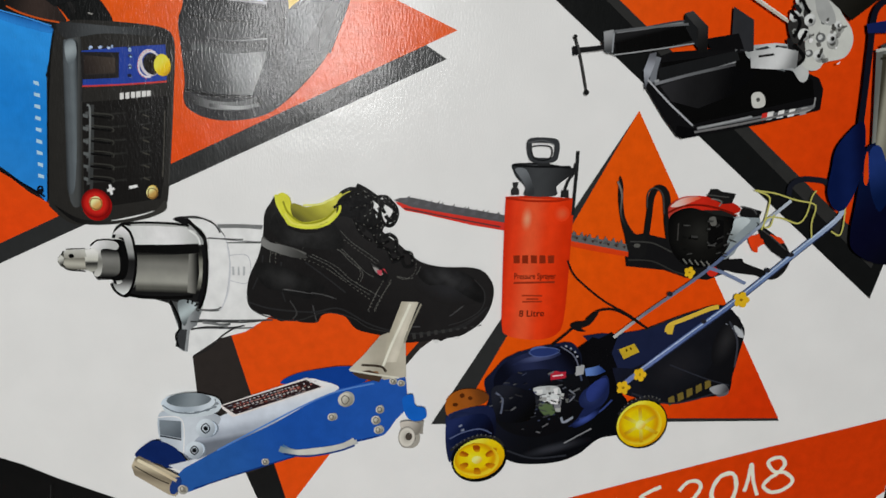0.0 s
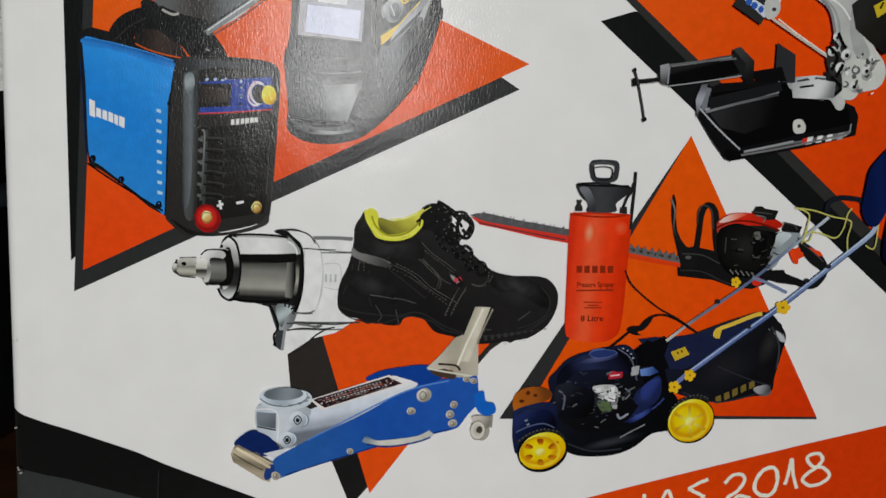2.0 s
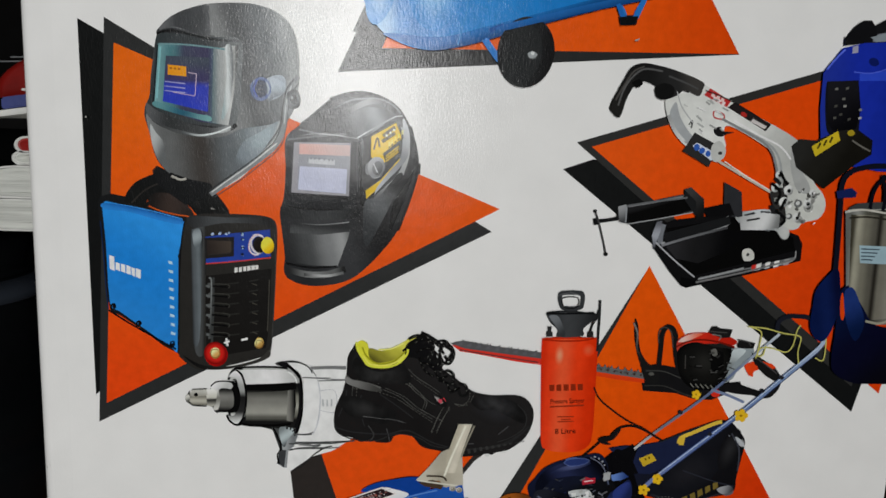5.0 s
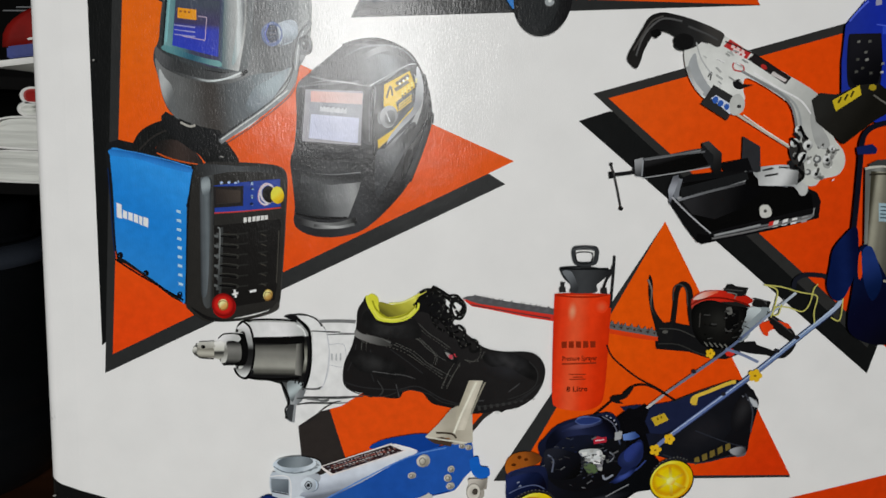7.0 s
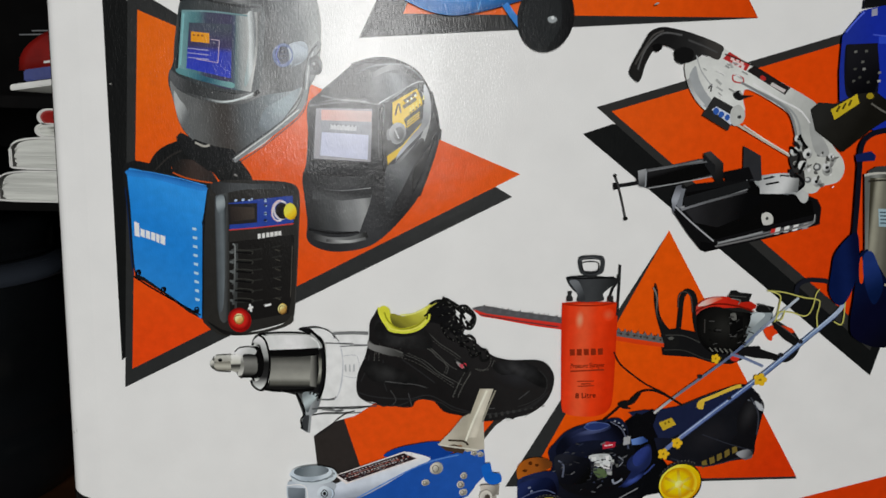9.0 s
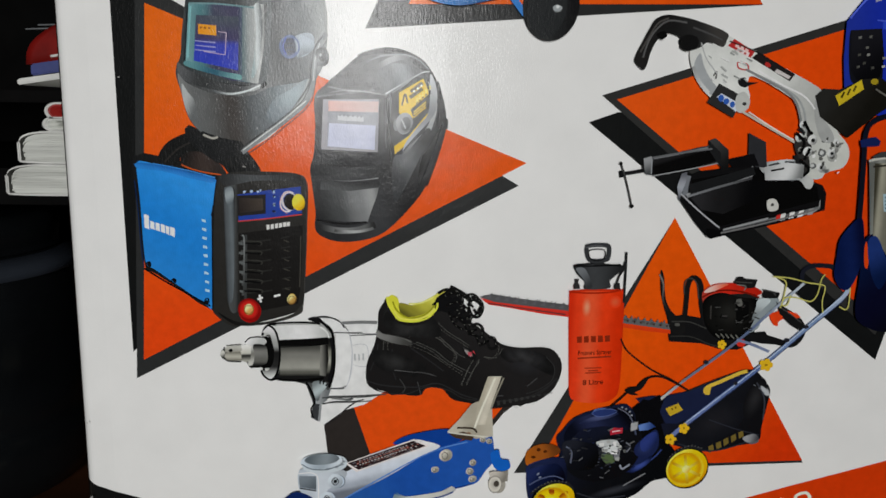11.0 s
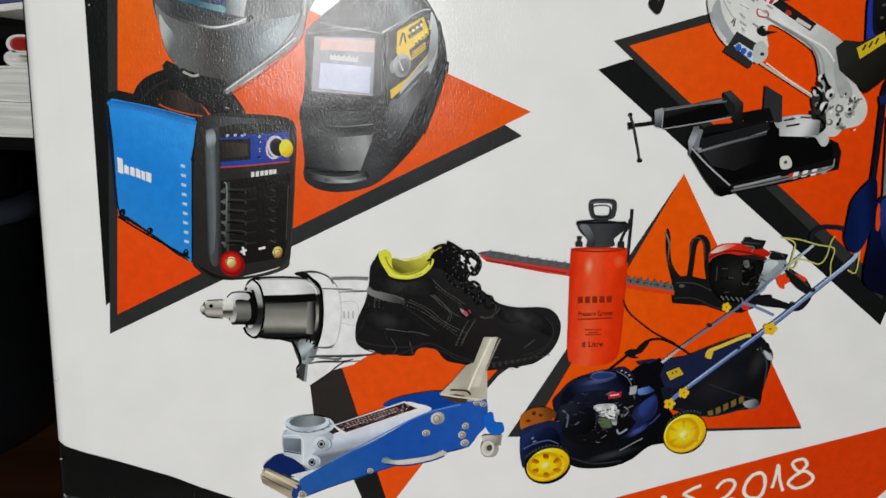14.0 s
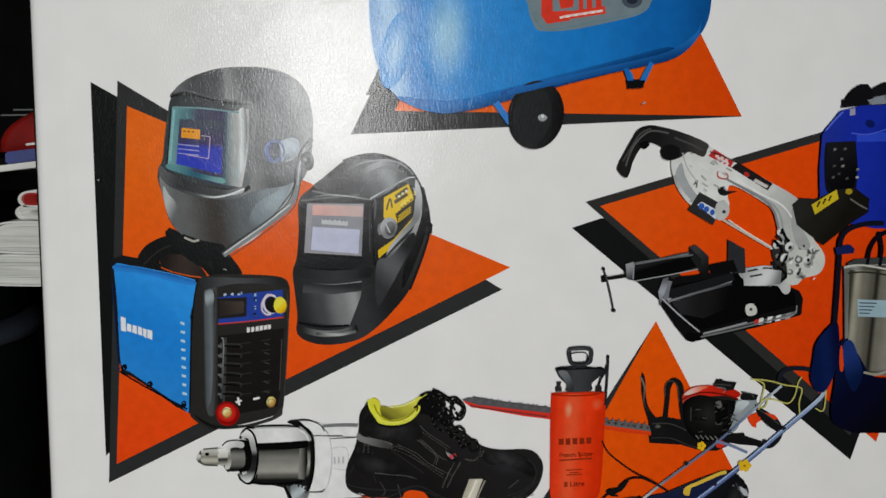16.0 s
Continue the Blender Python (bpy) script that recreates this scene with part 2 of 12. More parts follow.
setting("floor", box(-2.00, -2.20, -0.94, 2.10, 0.46, -0.90), dark_plaster, "dark plain floor of the dim room")
setting("ceiling", box(-2.00, -2.20, 1.60, 2.10, 0.46, 1.64), dark_plaster, "dark plain ceiling of the dim room")
setting("wall_north", box(-2.00, 0.46, -0.94, 2.10, 0.50, 1.64), dark_plaster, "dark plain wall behind the cabinet")
setting("wall_south", box(-2.00, -2.24, -0.94, 2.10, -2.20, 1.64), dark_plaster, "dark plain wall of the dim room")
setting("wall_west", box(-2.04, -2.20, -0.94, -2.00, 0.46, 1.64), dark_plaster, "dark plain wall of the dim room")
setting("wall_east", box(2.10, -2.20, -0.94, 2.14, 0.46, 1.64), dark_plaster, "dark plain wall of the dim room")

counter = thing("counter", (0.05, 0.15, -0.90), "brown wooden counter with a pale laminate strip along its front", "counter")
part("top", box(-0.62, 0.085, -0.022, 0.72, 0.44, 0.0, 0.001), brown_wood, counter)
part("front_strip", box(-0.62, -0.10, -0.022, 0.72, 0.084, 0.0, 0.001), white_laminate, counter, "pale grey-white laminate strip")
part("base", box(-0.60, -0.07, -0.8995, 0.70, 0.43, -0.0225, 0.002), black_wood, counter)

cabinet = thing("shelf_cabinet", (0.05, 0.3, 0.0), "black open shelf cabinet standing on the counter", "shelf")
part("back_panel", box(-0.46, 0.33, 0.0, 0.56, 0.342, 0.42), black_wood, cabinet)
for sx in (-0.478, 0.56):
    part("side_panel", box(sx, 0.034, 0.0, sx + 0.018, 0.342, 0.42, 0.001), black_wood, cabinet)
part("shelf", box(-0.46, 0.120, 0.1255, 0.56, 0.33, 0.1395, 0.001), black_wood, cabinet)
part("shelf", box(-0.46, 0.120, 0.1645, 0.56, 0.33, 0.1690, 0.0005), black_wood, cabinet)
part("top_panel", box(-0.478, 0.034, 0.42, 0.578, 0.342, 0.438, 0.001), black_wood, cabinet)

# Added board: its dark edge stands in for the catalogue's cast shadow.
tagged(part("shadow_strip_board", box(-0.0050, 0.0100, 0.0, 0.200, 0.0150, 0.27, 0.0008), shadow_strip), "added near-black board standing in for the shadow beside the catalogue's spine", "board")


def brochure(z, left, thick, reach, sheets, label):
    """A thick stapled brochure lying flat with its rounded fold at the left and its page edges in front."""
    root = thing("brochure", (left + reach / 2, 0.03 + 0.1, z), label, "brochure", "stack of brochures on the shelf")
    rng = random.Random(sheets)
    h = thick / (sheets + 2)

    def leaf(z0, z1, fold, front, droop):
        # a leaf whose left end curls down round the fold
        bm = bmesh.new()
        prof = []
        for i in range(9):
            a = i / 8
            prof.append((left + fold + a * a * 0.010, (1 - a) ** 2 * droop))
        prof.append((left + reach, 0.0))
        rows = [[bm.verts.new((x, y, zz + d)) for y, zz in ((front, z0), (front, z1), (front + 0.21, z1), (front + 0.21, z0))] for x, d in prof]
        for p, q in zip(rows, rows[1:]):
            for i in range(4):
                bm.faces.new((p[i], p[(i + 1) % 4], q[(i + 1) % 4], q[i]))
        bm.faces.new(rows[0])
        bm.faces.new(rows[-1][::-1])
        return bm

    part("back_cover", leaf(z, z + h, 0.0, 0.030, thick * 0.05), white_card, root)
    for i in range(sheets):
        mid = (i + 1.5) / (sheets + 2)
        z0 = z + (i + 1) * h
        part("page_gathering", leaf(z0 + h * 0.02, z0 + h * rng.uniform(0.93, 0.99), 0.0006 + 0.0012 * abs(mid - 0.5) + rng.uniform(0, 0.0004), 0.0303 + rng.uniform(0, 0.0006), (0.05 - 0.36 * mid) * thick), page_paper, root)
    part("front_cover", leaf(z + thick - h, z + thick - h * 0.1, 0.0002, 0.0298, -thick * 0.33), white_card, root)
    part("spine", box(left - 0.0005, 0.0299, z + thick * 0.05, left + 0.0003, 0.2400, z + thick * 0.66, 0.0003), white_card, root)
    return root


brochure(0.1397, -0.0290, 0.0086, 0.150, 17, "thick white brochure lying flat at the bottom of a stack")
brochure(0.1484, -0.0252, 0.0088, 0.148, 15, "thick white brochure lying flat on another brochure")


def leaflet(z, left, gap, material, lining, label):
    """A leaflet folded over into a flat loop, its fold to the left."""
    root = thing("folded_leaflet", (left + 0.05, 0.08, z), label, "leaflet", "leaflets on the stack")
    for name, mat, grow, y0 in (("outer_sheet", material, 0.0, 0.0), ("inner_sheet", lining, 0.00055, 0.0004)):
        bm = bmesh.new()
        path = [(left + 0.10, z + grow)] + [(left + gap / 2 - (gap / 2 - grow) * math.sin(a) * 1.5, z + gap / 2 - (gap / 2 - grow) * math.cos(a)) for a in [math.pi * i / 12 for i in range(13)]] + [(left + 0.10, z + gap * 0.9 - grow)]
        rows = []
        for i, (x, zz) in enumerate(path):
            a, b = path[max(0, i - 1)], path[min(len(path) - 1, i + 1)]
            d = Vector((b[0] - a[0], b[1] - a[1])).normalized()
            nx, nz = d.y * 0.0005, -d.x * 0.0005
            rows.append([bm.verts.new((x + q * nx, y, zz + q * nz)) for q, y in ((0, 0.034 + y0), (-1, 0.034 + y0), (-1, 0.15), (0, 0.15))])
        for p, q in zip(rows, rows[1:]):
            for i in range(4):
                bm.faces.new((p[i], p[(i + 1) % 4], q[(i + 1) % 4], q[i]))
        bm.faces.new(rows[0])
        bm.faces.new(rows[-1][::-1])
        part(name, bm, mat, root, smooth=True)
    return root


leaflet(0.1573, -0.0192, 0.0030, white_card, page_paper, "white folded leaflet lying on the brochures")
leaflet(0.1604, -0.0182, 0.0038, white_card, red_card, "white folded leaflet with a red inside on the pile")

pad = thing("writing_pad", (0.02, 0.14, 0.169), "thin blue and white pad on the upper shelf", "pad")
pb = box(-0.0262, 0.034, 0.1691, 0.09, 0.25, 0.1707, 0.0003)
for v in pb.verts:
    v.co.z += (v.co.x + 0.0262) * 0.16
part("paper_block", pb, white_card, pad, "white paper sheets")
pb = box(-0.0222, 0.0335, 0.1709, 0.09, 0.248, 0.1740, 0.0004)
for v in pb.verts:
    v.co.z += (v.co.x + 0.0262) * 0.16
part("cover", pb, blue_card, pad, "blue cover")

pouch = thing("pouch", (0.02, 0.09, 0.174), "red rounded vinyl pouch lying on the pad", "pouch")
bm = bmesh.new()
arch = [(0.018 - 0.043 * math.cos(math.pi * i / 24), 0.1741 + 0.0135 * math.sin(math.pi * i / 24) ** 0.7) for i in range(25)]
rows = [[bm.verts.new((0.018 + (x - 0.018) * w, y, 0.1744 + (x + 0.0262) * 0.16 + (z - 0.1741) * w)) for x, z in arch] for y, w in ((0.0345, 0.93), (0.0355, 0.98), (0.038, 1.0), (0.200, 1.0), (0.205, 0.9))]
for p, q in zip(rows, rows[1:]):
    for i in range(24):
        bm.faces.new((p[i], p[i + 1], q[i + 1], q[i]))
    bm.faces.new((p[0], q[0], q[24], p[24]))
bm.faces.new(rows[0])
bm.faces.new(rows[-1][::-1])
part("body", bm, red_cloth, pouch, smooth=True)
pb = box(-0.0170, 0.0338, 0.1750, 0.040, 0.0345, 0.1756, 0.0002)
for v in pb.verts:
    v.co.z += (v.co.x + 0.0262) * 0.16
part("zip", pb, white_card, pouch, "pale zip")

hook = thing("wire_rod", (0.0, 0.05, 0.19), "pair of thin steel wires lying over the red pouch", "wire")
for p, q in (((-0.0255, 0.04, 0.1842), (0.06, 0.04, 0.1885)), ((-0.0245, 0.045, 0.1858), (0.06, 0.045, 0.1897))):
    bm = bmesh.new()
    d = Vector(q) - Vector(p)
    bmesh.ops.create_cone(bm, cap_ends=True, segments=10, radius1=0.0002, radius2=0.0002, depth=d.length, matrix=Matrix.Translation((Vector(p) + Vector(q)) / 2) @ d.to_track_quat("Z", "Y").to_matrix().to_4x4())
    part("wire", bm, steel, hook, smooth=True)

jar = thing("jar", (-0.122, 0.150, 0.0), "glossy black plastic jar with a ribbed waist on the counter", "jar")
part("body", lathe([(0.050, 0.0005), (0.055, 0.003), (0.058, 0.012), (0.0585, 0.030), (0.0570, 0.034), (0.0585, 0.038), (0.0580, 0.060), (0.0560, 0.085), (0.0530, 0.0940), (0.0490, 0.1035)], -0.122, 0.150, 64), black_plastic, jar, smooth=True)
# Added ring that draws the crescent of reflected light on the shoulder.
part("rim", lathe([(0.0535, 0.0945), (0.0562, 0.0955), (0.0566, 0.0990), (0.0540, 0.1015), (0.0500, 0.1030)], -0.122, 0.150, 64), rim_glint, jar, "added blue-grey ring standing in for a reflection on the jar's shoulder", smooth=True)
part("lid", lathe([(0.0480, 0.1036), (0.0490, 0.1045), (0.0490, 0.1140), (0.0475, 0.1180), (0.043, 0.1195)], -0.122, 0.150, 64), black_plastic, jar, smooth=True)

# ---- the catalogue ----
catalogue = thing("catalogue", (0, 0, 0), "thick glossy white catalogue with printed tools, standing upright", "catalogue")
part("cover", board(FOLD, WIDTH, 0.0, 0.0003), paper_white, catalogue, "white varnished cover board")
part("spine", box(FOLD, sag(FOLD) + 0.0001, 0.0, FOLD + 0.0003, THICK, HEIGHT), paper_white, catalogue)
part("back_cover", box(FOLD, THICK, 0.0, WIDTH, THICK + 0.0003, HEIGHT), paper_white, catalogue)
part("page_block", box(HINGE, 0.0008, 0.0008, WIDTH - 0.0008, THICK - 0.0002, HEIGHT - 0.0008), page_paper, catalogue)

ORANGE = ink(232, 78, 14)
BLACK = ink(26, 26, 27)
CHARCOAL = ink(40, 41, 42)
WHITE = ink(232, 224, 206)

# ---- the printed cover: bands and triangles, then each printed tool ----
# bands along the foot of the cover
band = art("black_band", poly((-5.3, 72.3), (-0.5, 71.5), (1.7, 70.3), (11.2, 67.5), (25.4, 62.8), (31.7, 60), (42.7, 55.8), (52.3, 52.2), (69, 46), (82.3, 41), (85, 38.4), (87.8, 0.8), (-11.3, 2.4)), ink(24, 24, 24), catalogue, "black printed band")
band = art("grey_band", poly((-6.5, 58.4), (0.2, 57.7), (10.5, 55.9), (31.4, 50.4), (42.5, 47.3), (52.2, 44.7), (66.3, 40.4), (74.9, 36.8), (84.7, 0.8), (-11.3, 2.4)), ink(52, 54, 54), catalogue, "dark grey printed band")
orange_band = art("orange_band", poly((73.7, 39.1), (82.3, 41), (94.8, 44.7), (109.1, 48.5), (123.4, 52.4), (137.7, 56.8), (152.1, 61), (166.4, 65.1), (180.8, 69.2), (195.2, 73.1), (215.4, 78.7), (218.4, 64.9), (208.5, 58), (203.9, 52.9), (200.8, 47.8), (201.9, 36.6), (205.9, 6.3), (81.5, 8)), ink((0, 226, 76, 16), (0.5, 214, 66, 10), (1, 206, 58, 6), a=(109.6, 41.7), b=(190.2, 58.2)), catalogue, "orange printed band with hand lettering")
art("grey_corner", poly((200.9, 47.4), (201.9, 36.6), (205.9, 6.3), (230.9, 6), (218.3, 34.9), (205.4, 43.4)), ink(196, 198, 194), orange_band)
art("chalk_letter", ribbon(0.85, (99, 42.8), (101.8, 40), (104.9, 36.4), rough=0.16), WHITE, orange_band)
art("chalk_letter", ribbon(0.85, (104.7, 45.2), (102.3, 41.4), (99.9, 36.4), rough=0.16), WHITE, orange_band)
art("chalk_letter", ribbon(0.85, (112.4, 47.2), (109.3, 46.5), (108, 44), (107.5, 39.7), (108.6, 38.1), (113.5, 40.7), rough=0.16), WHITE, orange_band)
art("chalk_letter", ribbon(0.8, (108.1, 42), (112.1, 43.3), rough=0.16), WHITE, orange_band)
art("chalk_letter", ribbon(0.85, (114.1, 47.7), (115, 44.6), (116.2, 40.4), rough=0.16), WHITE, orange_band)
art("chalk_letter", ribbon(0.85, (117.9, 40.7), (117.8, 43.6), (117.3, 47.2), (119.1, 44.1), (121.8, 46.3), (123.8, 50.5), (124.7, 46.6), (126.2, 43), rough=0.16), WHITE, orange_band)
art("chalk_letter", ribbon(0.85, (130.3, 51.5), (132.6, 51.9), (134, 50.2), (133.4, 47.3), (130.8, 46), (128.4, 46.6), (127.9, 49), closed=True, rough=0.16), WHITE, orange_band)
art("chalk_letter", ribbon(0.8, (128, 43.7), (131.5, 44.6), (135.2, 46.3), rough=0.16), WHITE, orange_band)
art("chalk_letter", ribbon(0.85, (136.9, 46.3), (137, 49.5), (137.3, 52.6), (139.4, 49.9), (141.7, 47.8), (142.6, 50.5), (142.5, 55.4), rough=0.16), WHITE, orange_band)
art("chalk_letter", ribbon(0.85, (145.6, 48.8), (146.5, 52.3), (148, 56.4), (149.7, 53.5), (151.9, 50.2), rough=0.16), WHITE, orange_band)
art("chalk_letter", ribbon(0.7, (146.7, 52.2), (150.3, 53.3), rough=0.16), WHITE, orange_band)
art("chalk_letter", ribbon(0.85, (157.6, 59.5), (155.1, 58.3), (153, 56.9), rough=0.16), WHITE, orange_band)
art("chalk_letter", ribbon(0.85, (153.1, 57), (155.4, 55.9), (157.3, 55), rough=0.16), WHITE, orange_band)
art("chalk_letter", ribbon(0.85, (157.1, 55.1), (154.9, 52.5), (153.2, 50.4), rough=0.16), WHITE, orange_band)
art("chalk_letter", ribbon(0.85, (153.2, 50.6), (155.7, 51.2), (158.7, 52.7), rough=0.16), WHITE, orange_band)
art("chalk_letter", ribbon(0.85, (161.8, 58.5), (163.4, 60.6), (165.7, 60.9), (166.6, 59.4), (165.2, 56.8), (162.9, 54.8), (163.9, 53.9), (165.8, 55.5), (168.6, 54.9), rough=0.16), WHITE, orange_band)
art("chalk_letter", ribbon(0.95, (170.6, 61.9), (173.5, 62.8), (174.7, 59.7), (173.8, 56.2), (170.8, 55.9), (169.2, 58.1), closed=True, rough=0.16), WHITE, orange_band)
art("chalk_letter", ribbon(0.85, (176.7, 58.6), (177.2, 61.4), (177.5, 65.2), (178.4, 61.4), (179.8, 57.7), rough=0.16), WHITE, orange_band)
art("chalk_letter", ribbon(0.85, (181.3, 65.8), (183.9, 66.8), (185.2, 65.3), (184, 63.3), (182, 61.7), (181, 59.8), (183.3, 58.5), (186.2, 59.5), (187.5, 61.4), (185.6, 63.2), (182.9, 63.5), closed=True, rough=0.16), WHITE, orange_band)
art("blank_patch", poly((156.9, 48.5), (167.7, 48.8), (168.9, 37.3), (157.6, 37.4)), ink(150, 146, 140), orange_band, "plain grey patch")
art("pale_panel", poly((168.3, 49), (187.9, 49.4), (189.9, 37.3), (169.5, 37.3)), ink(224, 104, 40), orange_band)
lettering("words", "Follow Us", 169.4, 43.4, 4.6, 3.5, ink(238, 186, 146), orange_band, 18.3, 0.0)
art("word_bar", poly((169.8, 41.4), (176.8, 41.5), (177, 39.7), (170.1, 39.5)), ink(236, 176, 130), orange_band)
art("word_bar", poly((177.9, 41.4), (181.9, 41.5), (182.2, 39.7), (178.2, 39.5)), ink(236, 176, 130), orange_band)
art("word_bar", poly((182.9, 41.4), (187.2, 41.5), (187.5, 39.7), (183.2, 39.5)), ink(236, 176, 130), orange_band)
art("badge", curve((188, 48.1), (189.7, 49.1), (196.8, 49.3), (198.6, 47.9), (199.6, 43.4), (201, 34.9), (192.2, 34.6), (189.6, 36.6), (188.3, 43.4)), ink((0, 240, 170, 60), (0.35, 225, 70, 90), (0.7, 190, 50, 150), (1, 140, 60, 180), a=(190.5, 36.6), b=(197.8, 48.8)), orange_band, "purple and orange rounded badge")
art("badge_ring", ribbon(0.75, (189.4, 46.7), (193, 47.6), (196.6, 46.8), (197.6, 43.1), (197.8, 39.3), (194.5, 38.5), (190.7, 39.3), (189.6, 43.1), closed=True), WHITE, orange_band)
art("badge_ring", ribbon(0.75, (193.2, 45.1), (195.4, 43.1), (193.9, 41), (191.6, 43.1), closed=True), WHITE, orange_band)
art("badge_dot", oval(195.5, 45.8, 0.70, 0.61, 0), WHITE, orange_band)

# triangle behind the welding helmets
triangle = art("shadow_triangle", poly((11.8, 191.8), (32.2, 180.8), (27.4, 120.3), (12.5, 105.5)), ink(24, 25, 25), catalogue, "near-black printed triangle")
triangle = art("shadow_triangle", poly((17.5, 192.3), (13.0, 98.8), (105.1, 146.9), (101.1, 149.2), (72.2, 160.9)), ink(46, 47, 47), catalogue, "dark grey printed triangle")
# The blend from top to bottom puts uneven lamp light into the orange ink.
triangle = art("orange_triangle", poly((19.4, 186.9), (14.9, 103.5), (106.8, 152.3)), ink((0, 236, 100, 20), (0.45, 234, 86, 20), (1, 230, 70, 22), a=(18.9, 182.5), b=(22.8, 105.6)), catalogue, "orange printed triangle")

# triangle behind the air compressor
triangle = art("shadow_triangle", poly((71.8, 191.3), (81.1, 191.7), (77, 202.5)), ink(74, 76, 76), catalogue, "grey printed triangle")
triangle = art("shadow_triangle", poly((68.6, 182.4), (160.8, 189.7), (148.9, 208.6), (106, 263.3)), ink(42, 43, 43), catalogue, "dark grey printed triangle")
# Brighter left end: the lamp's falloff painted into the ink.
triangle = art("orange_triangle", poly((78.5, 188), (160.7, 189.8), (148.7, 208.9), (107.9, 263.4)), ink((0, 236, 100, 24), (0.6, 230, 84, 18), (1, 212, 70, 10), a=(78.5, 193.8), b=(158.2, 197.1)), catalogue, "orange printed triangle")

# triangle behind the band saw
triangle = art("shadow_triangle", poly((121.2, 162.1), (198.3, 103.4), (211.7, 159.1), (128.2, 164.6)), ink(25, 26, 26), catalogue, "near-black printed triangle")
triangle = art("shadow_triangle", poly((124.1, 168.4), (197.5, 110), (223.6, 200.4)), ink(48, 48, 47), catalogue, "dark grey printed triangle")
# Here too the ink dims to the right in place of falling light.
triangle = art("orange_triangle", poly((127.7, 167.5), (204.8, 108.3), (223.9, 198.3)), ink((0, 236, 84, 22), (0.5, 228, 72, 16), (1, 212, 62, 8), a=(130.2, 166.9), b=(193.7, 135.7)), catalogue, "orange printed triangle")

# triangle behind the sprayer and the mower
triangle = art("shadow_triangle", poly((143.3, 138.9), (106.4, 73.1), (182.2, 75.4)), ink(46, 47, 47), catalogue, "dark grey printed triangle")
# Orange runs to a darker red lower right, light falloff put into the colour.
triangle = art("orange_triangle", poly((143.6, 139.6), (112.1, 74.5), (159, 75.5), (182.0, 76)), ink((0, 234, 84, 16), (0.55, 228, 74, 12), (1, 206, 54, 8), a=(127, 113.9), b=(177.6, 77.6)), catalogue, "orange printed triangle")

# triangle behind the trolley jack
triangle = art("shadow_triangle", poly((58.1, 87.1), (63.2, 90.3), (68.3, 95.4), (81.3, 98.6), (109, 94.1), (103.2, 89.4), (89.3, 70.8), (73.4, 50.8), (68.9, 61.4), (59.3, 76.4)), ink(48, 44, 42), catalogue, "dark printed triangle")
triangle = art("shadow_triangle", poly((68.9, 61.4), (74.6, 64), (77.8, 57.4), (73.4, 50.8)), ink(30, 30, 30), catalogue, "near-black printed corner")
triangle = art("orange_triangle", poly((65.3, 92.1), (69, 93.1), (74.8, 98.3), (102.8, 95.3), (103.8, 92.1), (94.3, 79.6), (86.6, 67.3), (77.7, 54), (68.7, 81.6)), ink(231, 78, 22), catalogue, "orange printed triangle")

# welding machine
welder = art("printed_welder", poly((14.6, 151.4), (15.2, 152.7), (17.5, 153.5), (23.9, 152.3), (34.9, 149.1), (35.4, 116.5), (32, 115.9), (28.6, 117.7), (23.2, 122), (18.7, 125), (16.6, 125.9), (16.1, 129.2), (15.3, 143.1)), ink(28, 29, 30), catalogue, "printed blue and black inverter welder")
art("handle", curve((20.6, 151.9), (22, 155), (24.7, 157.1), (28.7, 158.5), (33.5, 158.9), (37.6, 157.3), (41.2, 154.2), (44.2, 149.6), (40.6, 149), (37.2, 148.9), (35.3, 150.8), (32.5, 153.2), (28.7, 153.7), (26, 152.5), (25.3, 150.5), (22.7, 151.2)), ink(24, 25, 25), welder)
art("handle_gap", curve((25.8, 151), (26.5, 153.3), (29.1, 154), (32.7, 153.2), (35.3, 150.6), (36, 148.6), (31.7, 149.3), (28.1, 150.1)), ink((0, 30, 28, 27), (0.5, 58, 48, 44), (1, 44, 38, 36), a=(26.3, 152), b=(35.3, 149.4)), welder)
art("side_panel", curve((15.6, 150.3), (15.9, 151.2), (17.1, 151.6), (23.8, 150), (33.8, 147.5), (33.8, 144.2), (32.8, 141.5), (32.4, 138.5), (32.1, 126.9), (31.8, 116.8), (29.9, 117.7), (23.2, 122.6), (18.7, 125.9), (16.8, 127.2), (16.3, 131.8), (16.1, 141.9)), ink((0, 40, 128, 206), (0.5, 32, 126, 208), (1, 44, 142, 222), a=(16.1, 126.7), b=(28.5, 147.2)), welder, "blue vented side panel")
art("vent_slot", poly((30.1, 138.2), (31, 138), (31, 137.3), (30.1, 137.6)), ink(170, 205, 236), welder)
art("vent_slot", poly((30.1, 136.1), (31.1, 135.9), (31.1, 135.2), (30.1, 135.5)), ink(170, 205, 236), welder)
art("vent_slot", poly((30.1, 134), (31.1, 133.8), (31.1, 133.1), (30.1, 133.4)), ink(170, 205, 236), welder)
art("vent_slot", poly((30.2, 131.9), (31.1, 131.7), (31.1, 131), (30.1, 131.3)), ink(170, 205, 236), welder)
art("vent_slot", poly((30.2, 129.8), (31.2, 129.6), (31.1, 128.9), (30.2, 129.2)), ink(170, 205, 236), welder)
art("vent_slot", poly((30.2, 127.7), (31.2, 127.4), (31.2, 126.8), (30.2, 127)), ink(170, 205, 236), welder)
art("vent_slot", poly((30.2, 125.6), (31.2, 125.3), (31.2, 124.7), (30.2, 124.9)), ink(170, 205, 236), welder)
art("vent_slot", poly((30.3, 123.4), (31.2, 123.2), (31.2, 122.5), (30.3, 122.8)), ink(170, 205, 236), welder)
